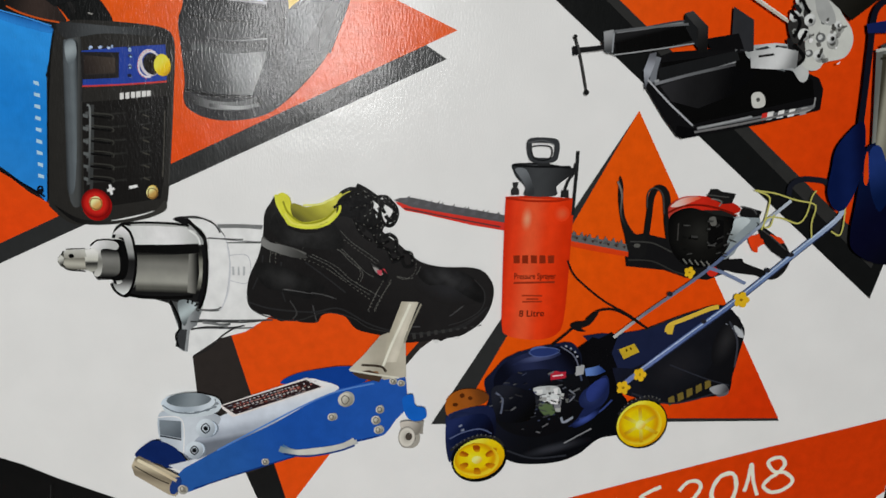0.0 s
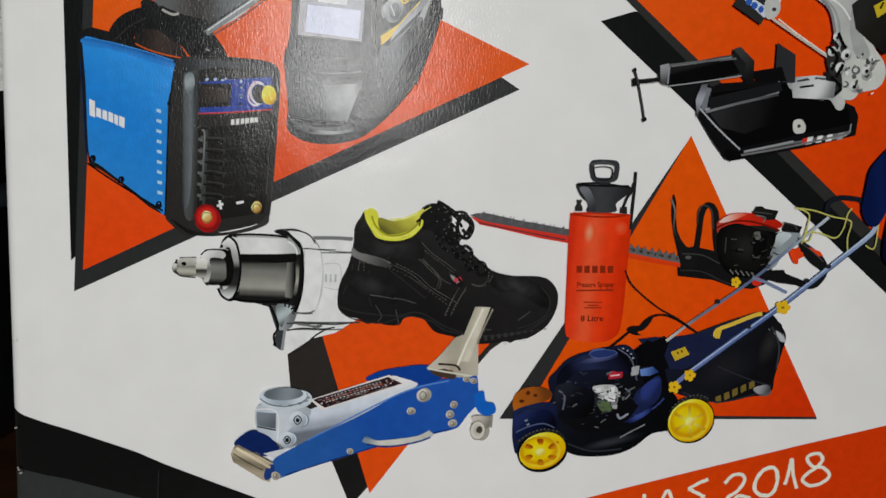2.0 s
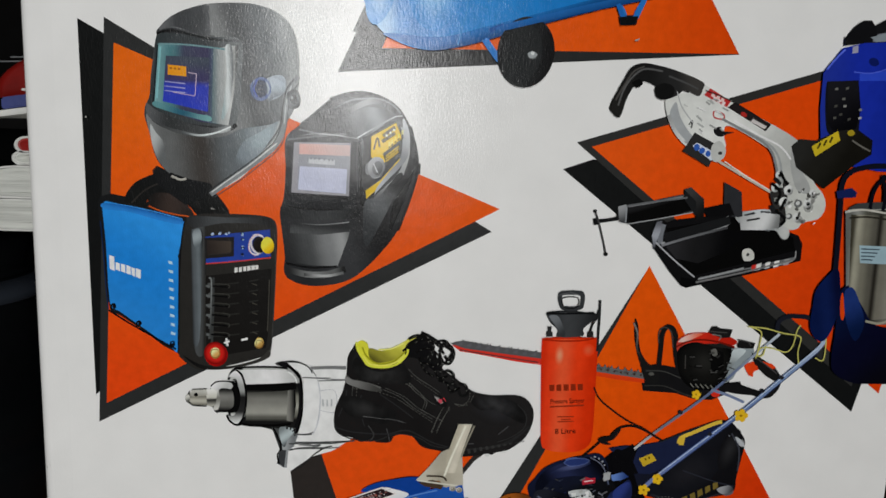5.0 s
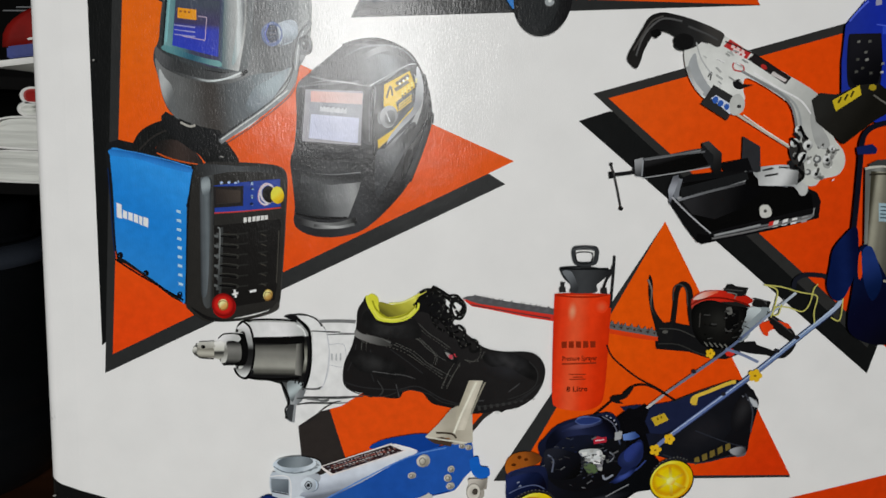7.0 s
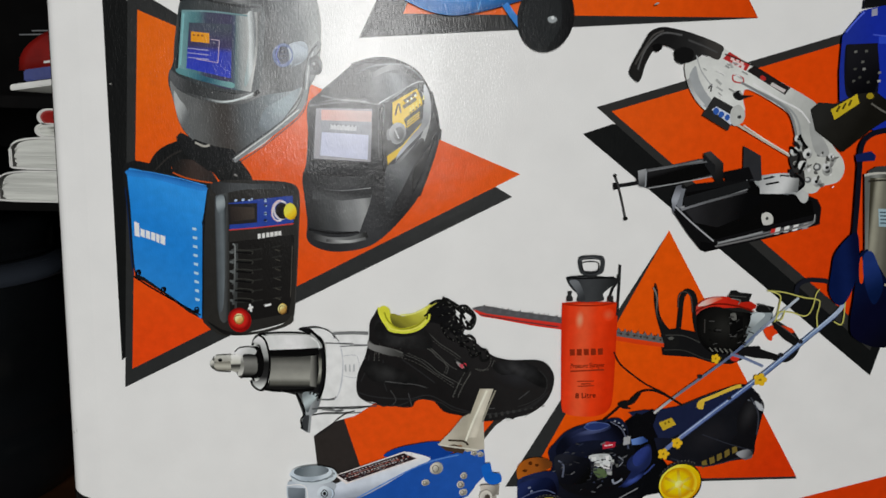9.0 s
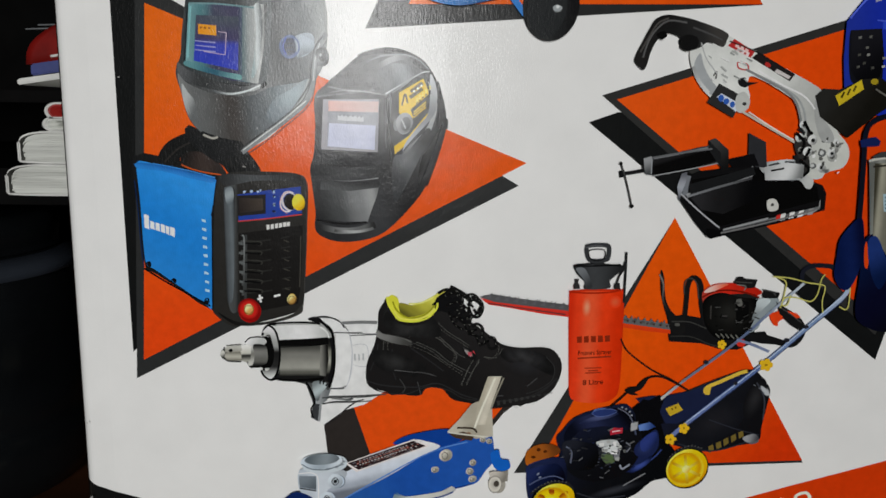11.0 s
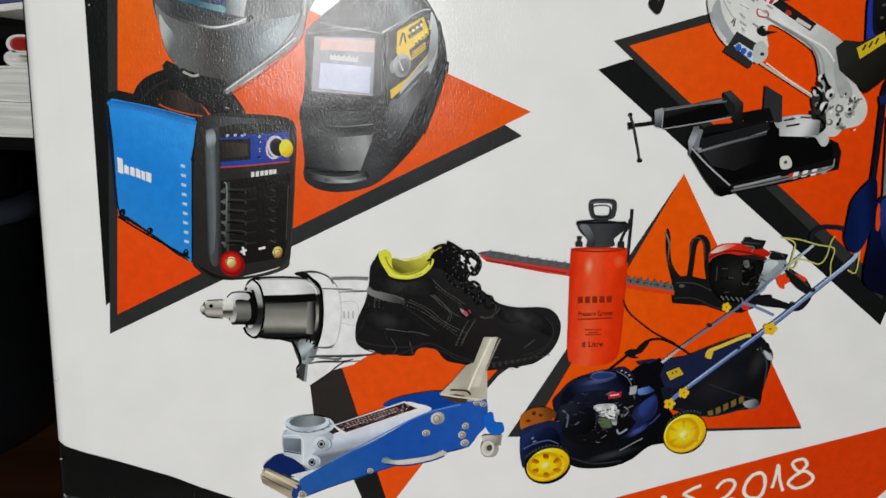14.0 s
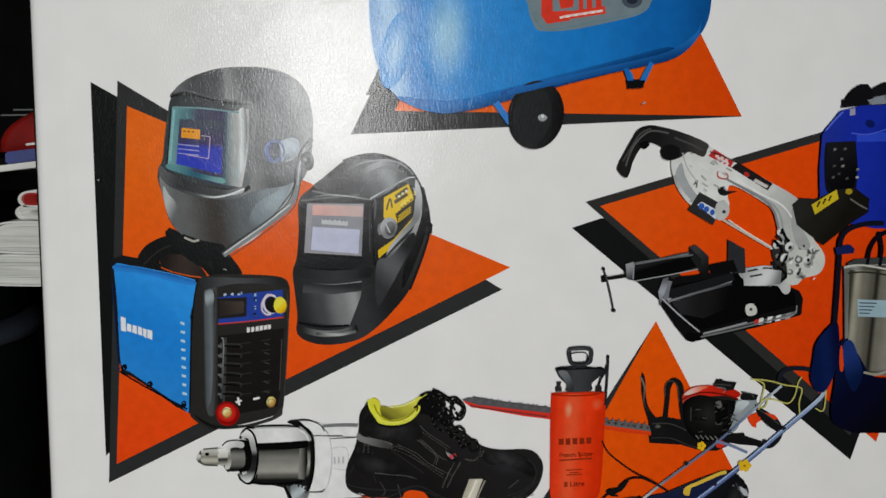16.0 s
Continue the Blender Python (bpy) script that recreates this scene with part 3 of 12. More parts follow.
art("vent_slot", poly((30.3, 121.3), (31.3, 121), (31.3, 120.4), (30.3, 120.6)), ink(170, 205, 236), welder)
art("front_frame", curve((33.7, 146.1), (34.8, 148.1), (37, 149.2), (40.6, 149.5), (47.9, 149.5), (52.7, 149.1), (54.7, 147.7), (55.1, 144.1), (54.7, 135.1), (54.3, 126), (53.8, 119.3), (53.2, 116.6), (50.5, 115.1), (44.2, 113.3), (39.2, 112.2), (36, 112.2), (32.9, 114.4), (31.8, 116.9), (32.1, 126.9), (32.4, 137.2), (32.9, 141.3)), ink(42, 41, 39), welder, "black moulded front")
art("frame_gloss", curve((35.5, 144.4), (36.7, 146.2), (38.6, 145.7), (38.5, 132.2), (38.1, 121.8), (37.7, 115.8), (35.7, 117.3), (35.3, 132.2)), ink((0, 40, 39, 38), (0.4, 74, 77, 78), (0.65, 70, 72, 72), (1, 28, 28, 28), a=(35.2, 132.2), b=(38.7, 132.1)), welder)
art("front_plate", poly((38.5, 134.8), (53.8, 136.9), (53, 122), (52.3, 117.7), (38.4, 114.9)), ink(28, 27, 26), welder)
art("louvre", ribbon(0.35, (39.8, 132.6), (44.2, 133.1), (46.2, 133.4)), ink(40, 40, 38), welder)
art("louvre", ribbon(0.3, (48.5, 133.7), (50.6, 134.2)), ink(42, 42, 40), welder)
art("louvre_edge", poly((39, 133.1), (39.8, 133.3), (39.8, 132.3), (39, 132)), ink(76, 78, 78), welder)
art("louvre", ribbon(0.35, (39.7, 130.2), (44.2, 130.7), (46.2, 131)), ink(40, 40, 38), welder)
art("louvre", ribbon(0.3, (48.5, 131.3), (50.6, 131.7)), ink(42, 42, 40), welder)
art("louvre_edge", poly((39, 130.7), (39.8, 130.8), (39.7, 129.8), (39, 129.5)), ink(76, 78, 78), welder)
art("louvre", ribbon(0.35, (39.7, 127.7), (44.2, 128.2), (46.2, 128.5)), ink(40, 40, 38), welder)
art("louvre", ribbon(0.3, (48.5, 128.8), (50.7, 129.2)), ink(42, 42, 40), welder)
art("louvre_edge", poly((39, 128.2), (39.7, 128.4), (39.7, 127.3), (39, 127.1)), ink(76, 78, 78), welder)
art("louvre", ribbon(0.35, (39.7, 125.2), (44.2, 125.7), (46.2, 126)), ink(40, 40, 38), welder)
art("louvre", ribbon(0.3, (48.6, 126.3), (50.7, 126.7)), ink(42, 42, 40), welder)
art("louvre_edge", poly((39, 125.7), (39.7, 125.9), (39.7, 124.8), (39, 124.6)), ink(76, 78, 78), welder)
art("louvre", ribbon(0.35, (39.7, 122.7), (44.2, 123.2), (46.2, 123.5)), ink(40, 40, 38), welder)
art("louvre", ribbon(0.3, (48.6, 123.8), (50.7, 124.2)), ink(42, 42, 40), welder)
art("louvre_edge", poly((39, 123.3), (39.7, 123.4), (39.7, 122.3), (39, 122.1)), ink(76, 78, 78), welder)
art("louvre", ribbon(0.35, (39.7, 120.2), (44.2, 120.7), (46.2, 121)), ink(40, 40, 38), welder)
art("louvre", ribbon(0.3, (48.6, 121.3), (50.7, 121.7)), ink(42, 42, 40), welder)
art("louvre_edge", poly((39, 120.7), (39.7, 120.9), (39.7, 119.8), (38.9, 119.6)), ink(76, 78, 78), welder)
art("grille_rail", ribbon(0.55, (40.3, 134.5), (40.1, 127.1), (39.7, 118.1)), ink(58, 60, 60), welder)
art("control_panel", poly((38.6, 144), (45.4, 145.1), (53.4, 146.1), (53.6, 139.8), (45.4, 138.3), (38.7, 137.6)), ink(38, 64, 150), welder, "blue control panel")
art("red_line", ribbon(0.3, (38.6, 137.7), (45.4, 138.4), (53.6, 139.5)), ink(190, 60, 60), welder)
art("display", poly((38.4, 143.8), (45.2, 144.2), (45.1, 139.6), (38.6, 138.9)), ink(36, 34, 34), welder)
art("display_glass", poly((39.1, 143), (44.4, 143.3), (44.3, 140.3), (39.2, 139.8)), ink(52, 48, 46), welder)
art("lamp_dot", oval(47.1, 144.7, 0.30, 0.30, 0), ink(150, 170, 200), welder)
art("lamp_dot", oval(47.1, 141.9, 0.30, 0.30, 0), ink(150, 170, 200), welder)
art("lamp_dot", oval(47.1, 140.1, 0.30, 0.30, 0), ink(150, 170, 200), welder)
art("lamp_dot", oval(40.1, 144.6, 0.20, 0.30, 0), ink(150, 170, 200), welder)
art("lamp_dot", oval(42, 144.9, 0.30, 0.30, 0), ink(150, 170, 200), welder)
art("lamp_dot", oval(44, 145.1, 0.20, 0.30, 0), ink(150, 170, 200), welder)
art("dial_ring", ribbon(0.5, (50.6, 144.8), (52, 143.8), (52.3, 141.8), (50.8, 140.5), (49.4, 141.4), (49.1, 143.5), closed=True), ink(205, 200, 205), welder)
art("knob_base", oval(50.9, 142.6, 1.50, 1.80, 0), ink(28, 28, 30), welder)
art("knob", oval(52.9, 142.5, 1.40, 1.90, 8), ink((0, 246, 206, 50), (1, 214, 160, 8), a=(52.2, 144.1), b=(53.6, 140.8)), welder, "yellow knob")
art("name_bar", poly((45.2, 135.7), (45.9, 135.9), (45.9, 137), (45.2, 136.9)), ink(215, 215, 212), welder)
art("name_bar", poly((46.2, 135.9), (46.9, 136), (46.9, 137.2), (46.2, 137)), ink(215, 215, 212), welder)
art("name_bar", poly((47.2, 136.1), (47.9, 136.2), (47.9, 137.3), (47.2, 137.2)), ink(215, 215, 212), welder)
art("name_bar", poly((48.1, 136.2), (48.9, 136.4), (48.9, 137.5), (48.1, 137.3)), ink(215, 215, 212), welder)
art("name_bar", poly((49.1, 136.4), (49.9, 136.6), (49.9, 137.6), (49.1, 137.5)), ink(215, 215, 212), welder)
art("name_bar", poly((50, 136.6), (50.7, 136.7), (50.7, 137.7), (50, 137.6)), ink(215, 215, 212), welder)
art("red_socket", oval(40.7, 115.8, 2.70, 2.90, 0), ink((0, 196, 36, 32), (0.6, 160, 20, 20), (1, 110, 14, 14), a=(38.6, 117.8), b=(42.9, 113.2)), welder, "red cable socket")
art("socket_ring", oval(40.7, 116, 1.60, 1.70, 0), ink(120, 16, 16), welder)
art("brass_pin", oval(40.6, 116.1, 1.00, 1.20, 0), ink((0, 236, 196, 110), (1, 150, 100, 40), a=(39.7, 117), b=(41.7, 114.9)), welder)
art("plus_mark", ribbon(0.5, (42.6, 118.7), (43.9, 119.2)), ink(225, 225, 222), welder)
art("plus_mark", ribbon(0.5, (43.1, 119.9), (43.4, 118)), ink(225, 225, 222), welder)
art("minus_mark", ribbon(0.55, (46.6, 119.5), (48.1, 119.9)), ink(225, 225, 222), welder)
art("brass_pin", oval(50.9, 119, 1.00, 1.20, 0), ink((0, 226, 190, 100), (1, 120, 84, 36), a=(50, 120.1), b=(51.8, 117.7)), welder)
art("logo_block", poly((16.8, 139.3), (17.9, 138.9), (17.9, 135.6), (16.8, 136)), ink(226, 234, 240), welder)
art("logo_block", poly((18.2, 137.7), (19.1, 137.3), (19.1, 135.5), (18.1, 135.9)), ink(222, 232, 240), welder)
art("logo_block", poly((19.4, 137.3), (20.3, 137), (20.3, 135.1), (19.3, 135.5)), ink(222, 232, 240), welder)
art("logo_block", poly((20.6, 137), (21.5, 136.6), (21.5, 134.7), (20.5, 135.1)), ink(222, 232, 240), welder)
art("logo_block", poly((21.7, 136.6), (22.5, 136.2), (22.4, 134.2), (21.7, 134.7)), ink(222, 232, 240), welder)
art("logo_block", poly((22.7, 136.3), (23.8, 135.9), (23.7, 133.8), (22.6, 134.3)), ink(222, 232, 240), welder)
art("screw", oval(17.5, 127.2, 0.40, 0.70, 0), ink(22, 24, 30), welder)
art("screw", oval(23.2, 123.2, 0.40, 0.60, 0), ink(22, 24, 30), welder)
art("screw", oval(30.6, 117.9, 0.40, 0.60, 0), ink(22, 24, 30), welder)
art("screw", oval(15.6, 145.8, 0.30, 0.60, 0), ink(22, 24, 30), welder)
art("screw", oval(32.7, 139.3, 0.40, 0.61, 0), ink(22, 24, 30), welder)
art("frame_shoulder", curve((34.38, 148.54), (36.93, 148.84), (44.33, 148.7), (52.05, 148.83), (54.25, 147.8), (54.52, 146.2), (50.76, 147.34), (43.04, 147.35), (38.56, 146.48), (35.62, 146.17)), ink((0, 44, 45, 46), (0.4, 70, 73, 75), (1, 34, 34, 34), a=(34.36, 146.81), b=(53.99, 147.13)), welder)
art("frame_gloss", curve((35.48, 144.84), (36.13, 145.78), (37.41, 145.93), (38.03, 144.88), (37.85, 139.52), (37.52, 131.39), (37.18, 123.15), (36.61, 118.3), (35.44, 118.72), (35.41, 127.27), (35.39, 136.79)), ink((0, 34, 35, 36), (0.35, 84, 90, 94), (0.6, 98, 106, 110), (1, 30, 30, 31), a=(34.97, 134.08), b=(38.32, 134.12)), welder)
art("frame_gloss", curve((35.74, 144.84), (36.38, 145.65), (37.53, 145.53), (37.76, 143.27), (36.85, 141.52), (35.96, 142.17)), ink((0, 150, 160, 164), (1, 92, 100, 104), a=(36.62, 144.05), b=(37.88, 142.2), tall=1.8), welder)
art("frame_edge", ribbon(0.32, (33.99, 147.47), (33.3, 143.47), (32.87, 139.46), (32.37, 131.35), (32.13, 123.14), (31.9, 116.49)), ink(20, 21, 22), welder)
art("frame_edge", ribbon(0.21, (54.52, 145.12), (54.69, 137.0), (54.33, 128.76), (53.83, 120.42)), ink(62, 62, 60), welder)
art("frame_foot", curve((33.06, 115.51), (37.6, 113.13), (44.18, 113.12), (50.79, 115.08), (53.04, 117.33), (53.18, 115.5), (49.47, 113.67), (42.85, 112.27), (36.94, 112.43)), ink((0, 22, 22, 22), (1, 54, 53, 50), a=(33.69, 114.12), b=(52.12, 115.5)), welder)
art("louvre", ribbon(0.20, (39.6, 133.04), (42.96, 132.93), (44.0, 132.53), (43.74, 131.98)), ink(58, 58, 54), welder)
art("louvre_shade", ribbon(0.39, (39.6, 132.5), (43.48, 132.26)), ink(10, 10, 10), welder)
art("louvre", ribbon(0.26, (49.21, 133.26), (50.38, 132.86)), ink(64, 62, 56), welder)
art("louvre_edge", poly((38.56, 132.76), (39.47, 132.63), (39.46, 131.95), (38.56, 132.21)), ink(92, 96, 96), welder)
art("louvre", ribbon(0.20, (39.58, 130.72), (42.95, 130.61), (43.99, 130.21), (43.73, 129.66)), ink(58, 58, 54), welder)
art("louvre_shade", ribbon(0.39, (39.58, 130.18), (43.47, 129.93)), ink(10, 10, 10), welder)
art("louvre", ribbon(0.26, (49.21, 130.93), (50.38, 130.53)), ink(64, 62, 56), welder)
art("louvre_edge", poly((38.54, 130.44), (39.45, 130.31), (39.44, 129.63), (38.54, 129.89)), ink(92, 96, 96), welder)
art("louvre", ribbon(0.20, (39.56, 128.4), (42.94, 128.28), (43.98, 127.87), (43.72, 127.32)), ink(58, 58, 54), welder)
art("louvre_shade", ribbon(0.39, (39.56, 127.85), (43.46, 127.59)), ink(10, 10, 10), welder)
art("louvre", ribbon(0.26, (49.21, 128.59), (50.39, 128.19)), ink(64, 62, 56), welder)
art("louvre_edge", poly((38.52, 128.11), (39.43, 127.98), (39.42, 127.3), (38.52, 127.57)), ink(92, 96, 96), welder)
art("louvre", ribbon(0.19, (39.54, 126.06), (42.93, 125.94), (43.97, 125.53), (43.7, 124.98)), ink(58, 58, 54), welder)
art("louvre_shade", ribbon(0.39, (39.54, 125.51), (43.44, 125.25)), ink(10, 10, 10), welder)
art("louvre", ribbon(0.26, (49.21, 126.25), (50.39, 125.84)), ink(64, 62, 56), welder)
art("louvre_edge", poly((38.5, 125.78), (39.41, 125.65), (39.4, 124.96), (38.5, 125.23)), ink(92, 96, 96), welder)
art("louvre", ribbon(0.20, (39.52, 123.72), (42.91, 123.59), (43.96, 123.18), (43.69, 122.62)), ink(58, 58, 54), welder)
art("louvre_shade", ribbon(0.39, (39.52, 123.16), (43.43, 122.9)), ink(10, 10, 10), welder)
art("louvre", ribbon(0.26, (49.2, 123.89), (50.39, 123.48)), ink(64, 62, 56), welder)
art("louvre_edge", poly((38.48, 123.44), (39.39, 123.3), (39.39, 122.61), (38.48, 122.88)), ink(92, 96, 96), welder)
art("louvre", ribbon(0.20, (39.51, 121.36), (42.9, 121.23), (43.95, 120.82), (43.68, 120.26)), ink(58, 58, 54), welder)
art("louvre_shade", ribbon(0.39, (39.5, 120.81), (43.42, 120.54)), ink(10, 10, 10), welder)
art("louvre", ribbon(0.26, (49.2, 121.53), (50.39, 121.11)), ink(64, 62, 56), welder)
art("louvre_edge", poly((38.46, 121.08), (39.37, 120.95), (39.37, 120.25), (38.46, 120.53)), ink(92, 96, 96), welder)
art("grille_rail", ribbon(0.34, (39.35, 134.4), (39.86, 133.59), (39.68, 127.3), (39.37, 120.11)), ink((0, 120, 124, 124), (1, 60, 62, 62), a=(39.74, 134.13), b=(39.37, 120.39)), welder)
art("front_plate_edge", ribbon(0.18, (38.45, 134.93), (38.27, 128.66), (37.93, 120.39)), ink(54, 54, 52), welder)
art("front_plate_edge", ribbon(0.21, (53.26, 134.25), (53.01, 127.37), (52.77, 121.82)), ink(70, 68, 62), welder)
art("lamp_dot", oval(40.33, 144.78, 0.31, 0.24, 0), ink(170, 190, 225), welder)
art("lamp_dot", oval(41.87, 144.8, 0.31, 0.24, 0), ink(170, 190, 225), welder)
art("lamp_dot", oval(43.41, 144.82, 0.31, 0.24, 0), ink(170, 190, 225), welder)
art("lamp_dot", oval(47.02, 145.14, 0.39, 0.32, 0), ink(28, 34, 60), welder)
art("lamp_dot", oval(47.14, 143.67, 0.39, 0.32, 0), ink(28, 34, 60), welder)
art("lamp_dot", oval(47.14, 141.65, 0.39, 0.32, 0), ink(28, 34, 60), welder)
art("lamp_dot", oval(47.01, 140.17, 0.39, 0.32, 0), ink(28, 34, 60), welder)
art("lamp_dot", oval(47.14, 145.01, 0.19, 0.17, 0), ink(150, 190, 235), welder)
art("lamp_dot", oval(47.27, 143.54, 0.19, 0.17, 0), ink(150, 190, 235), welder)
art("lamp_dot", oval(47.14, 141.52, 0.19, 0.17, 0), ink(150, 190, 235), welder)
art("dial_ring", ribbon(0.39, (51.67, 144.54), (49.99, 144.79), (48.82, 143.29), (48.69, 141.27), (49.6, 140.2), (50.77, 140.21)), ink(214, 208, 214), welder)
art("dial_ring_line", dashes(0.18, 0.26, 0.26, (51.15, 144.94), (49.6, 144.51), (48.56, 142.75), (48.69, 140.86), (49.86, 139.8)), ink(190, 90, 110), welder)
art("knob_base", curve((51.54, 143.87), (50.24, 143.45), (49.73, 142.09), (50.25, 140.88), (51.55, 140.63), (52.32, 142.26)), ink(24, 20, 18), welder)
art("knob", oval(52.84, 142.27, 1.50, 1.87, 6), ink((0, 250, 214, 70), (0.6, 236, 190, 30), (1, 196, 150, 10), a=(52.58, 142.94), b=(54.15, 141.34)), welder)
art("display_glass", poly((39.04, 143.29), (44.56, 143.1), (44.55, 140.54), (39.01, 139.93)), ink((0, 44, 38, 36), (1, 66, 58, 52), a=(39.01, 140.07), b=(44.56, 143.1)), welder)
art("socket_ring", oval(40.51, 116.21, 2.62, 2.77, 0), ink((0, 150, 18, 18), (0.6, 196, 36, 30), (1, 120, 14, 14), a=(40.51, 116.21), b=(43.14, 116.21), tall=1.03), welder)
art("brass_pin", oval(40.51, 116.21, 1.18, 1.35, 0), ink((0, 250, 222, 160), (0.5, 206, 160, 90), (1, 120, 70, 30), a=(40.12, 116.77), b=(41.55, 115.09)), welder)
art("brass_hex", ribbon(0.20, (39.86, 117.05), (41.17, 117.05), (41.56, 116.07), (40.9, 115.09), (39.72, 115.37), (39.46, 116.21), closed=True), ink(136, 92, 44), welder)
art("brass_pin", oval(50.79, 118.74, 1.06, 1.22, 0), ink((0, 246, 220, 150), (0.5, 190, 150, 80), (1, 96, 64, 28), a=(50.39, 119.3), b=(51.72, 117.76)), welder)
art("brass_hex", ribbon(0.18, (50.26, 119.44), (51.32, 119.44), (51.72, 118.6), (51.19, 117.75), (50.13, 118.03), closed=True), ink(120, 84, 40), welder)
art("case_edge", ribbon(0.25, (15.75, 151.1), (20.34, 150.92), (27.83, 149.48), (33.61, 147.99)), ink(60, 140, 216), welder)
art("case_shade", curve((15.88, 151.23), (21.59, 150.68), (27.82, 149.22), (33.36, 147.86), (33.09, 146.79), (27.8, 147.77), (21.56, 149.37), (16.09, 149.93)), ink((0, 30, 88, 160), (1, 44, 128, 206), a=(25.33, 150.36), b=(24.92, 148.38)), welder)
art("case_edge", ribbon(0.20, (15.14, 147.16), (15.54, 139.25), (15.83, 131.22), (16.2, 126.49)), ink(18, 40, 80), welder)
art("case_edge", ribbon(0.38, (16.2, 126.21), (20.95, 123.1), (27.29, 119.4), (31.39, 117.05)), ink(10, 14, 22), welder)
art("hook", ribbon(0.30, (16.84, 126.49), (16.99, 127.58), (17.63, 127.72), (17.73, 126.77)), ink(12, 14, 20), welder)
art("hook", ribbon(0.31, (22.47, 122.42), (22.62, 123.51), (23.26, 123.65), (23.37, 122.69)), ink(12, 14, 20), welder)
art("hook", ribbon(0.31, (30.1, 117.6), (30.25, 118.71), (30.9, 118.85), (31.02, 117.88)), ink(12, 14, 20), welder)
art("handle_gloss", ribbon(0.76, (29.21, 156.83), (31.73, 157.41), (34.48, 156.42), (36.21, 153.45), (37.7, 150.44)), ink((0, 110, 108, 104), (0.4, 56, 54, 52), (1, 30, 30, 30), a=(29.84, 157.11), b=(37.7, 150.44)), welder)
art("handle_gap_edge", ribbon(0.3, (26.0, 150.9), (28.4, 149.9), (31.8, 149.1), (35.0, 148.7)), ink(196, 84, 34), welder)
art("handle_glint", ribbon(0.38, (30.47, 157.38), (32.23, 157.55), (33.48, 156.92)), ink(196, 192, 184), welder)
art("handle_arch", ribbon(0.38, (22.23, 151.48), (25.42, 154.54), (29.2, 156.31), (32.34, 156.64)), ink(44, 42, 40), welder)
art("handle_glint", ribbon(0.25, (40.0, 150.75), (40.76, 150.5)), ink(150, 148, 144), welder)

# large welding helmet
helmet = art("printed_helmet", curve((28.9, 189.2), (30.9, 191.9), (34.2, 194.1), (39.1, 195.8), (44.6, 196.4), (50.2, 196.3), (55.1, 194.8), (58.3, 191.8), (59.7, 187.5), (60, 181.8), (59.4, 175.4), (57.5, 171.2), (54.9, 167.3), (49.5, 161.2), (44.4, 156.6), (40.9, 154.6), (35.6, 155.4), (30.3, 158.9), (27.9, 162.2), (26.7, 167.4), (25.7, 171.1), (26, 173.6), (26.9, 175.2), (27.4, 180.7)), ink((0, 60, 62, 63), (0.3, 84, 86, 86), (0.55, 126, 128, 128), (0.68, 84, 86, 87), (0.85, 104, 108, 110), (1, 140, 144, 144), a=(26.5, 173.1), b=(59.6, 181.8)), catalogue, "printed grey welding helmet with a tinted visor")
art("crown", curve((28.9, 189.2), (31.1, 191.9), (34.8, 194.2), (39.7, 195.7), (40.3, 194.2), (39.9, 189.6), (35.9, 188.9)), ink((0, 40, 42, 44), (1, 84, 86, 88), a=(29.9, 190.1), b=(40.3, 193.5)), helmet)
art("cheek", curve((26.1, 171.6), (28.3, 169.4), (34.4, 167.2), (42, 166.9), (47, 168.9), (53.3, 170.1), (57.2, 171.2), (53.4, 165.6), (47, 158.9), (41.3, 154.8), (34.3, 155.9), (30.1, 159.4), (27.9, 162.5), (26.7, 167.4)), ink((0, 124, 126, 126), (0.14, 96, 98, 98), (0.4, 60, 56, 53), (0.62, 92, 98, 101), (0.85, 128, 138, 142), (1, 160, 166, 168), a=(26.3, 162.9), b=(55.9, 166.3)), helmet)
art("visor_frame", curve((28.9, 188.7), (33.5, 189.3), (40.9, 188.9), (47.1, 188.4), (47.3, 181.4), (46.5, 172.5), (44.5, 168.8), (38.2, 168.9), (30.8, 170.5), (26.4, 173.1), (26.9, 175.7), (28, 181.9)), ink((0, 50, 56, 58), (0.6, 58, 62, 64), (1, 112, 116, 117), a=(27.2, 179.4), b=(47, 180.1)), helmet)
art("visor_glass", poly((29.2, 187), (35.9, 187), (44.3, 186.3), (43.7, 169.8), (38.2, 170.2), (28.1, 173.4), (28.4, 179.5)), ink((0, 110, 150, 154), (0.2, 74, 120, 126), (0.4, 58, 62, 84), (0.7, 60, 58, 86), (1, 96, 140, 146), a=(28.4, 179.5), b=(43.9, 178.7)), helmet, "teal tinted visor glass")
art("inner_screen", poly((30.7, 184.5), (40.2, 184.4), (39.7, 172.5), (29.8, 174.5)), ink((0, 62, 70, 84), (0.4, 58, 54, 90), (0.55, 44, 58, 170), (1, 42, 60, 180), a=(34.7, 184.2), b=(34.5, 172.7)), helmet)
art("warning_patch", poly((31.1, 182.6), (35.1, 182.3), (35.1, 180.1), (31, 180.4)), ink(240, 148, 24), helmet, "orange sticker")
art("caption_bar", poly((30.2, 179), (34.8, 178.7), (34.8, 178.4), (30.4, 178.8)), ink(150, 150, 196), helmet)
art("caption_bar", poly((30.1, 178), (34.8, 177.7), (34.8, 177.4), (30.4, 177.8)), ink(150, 150, 196), helmet)
art("caption_bar", poly((30.1, 177), (34.8, 176.7), (34.8, 176.4), (30.4, 176.8)), ink(150, 150, 196), helmet)
art("caption_line", ribbon(0.16, (35.4, 181), (37.3, 180.8)), ink(190, 170, 190), helmet)
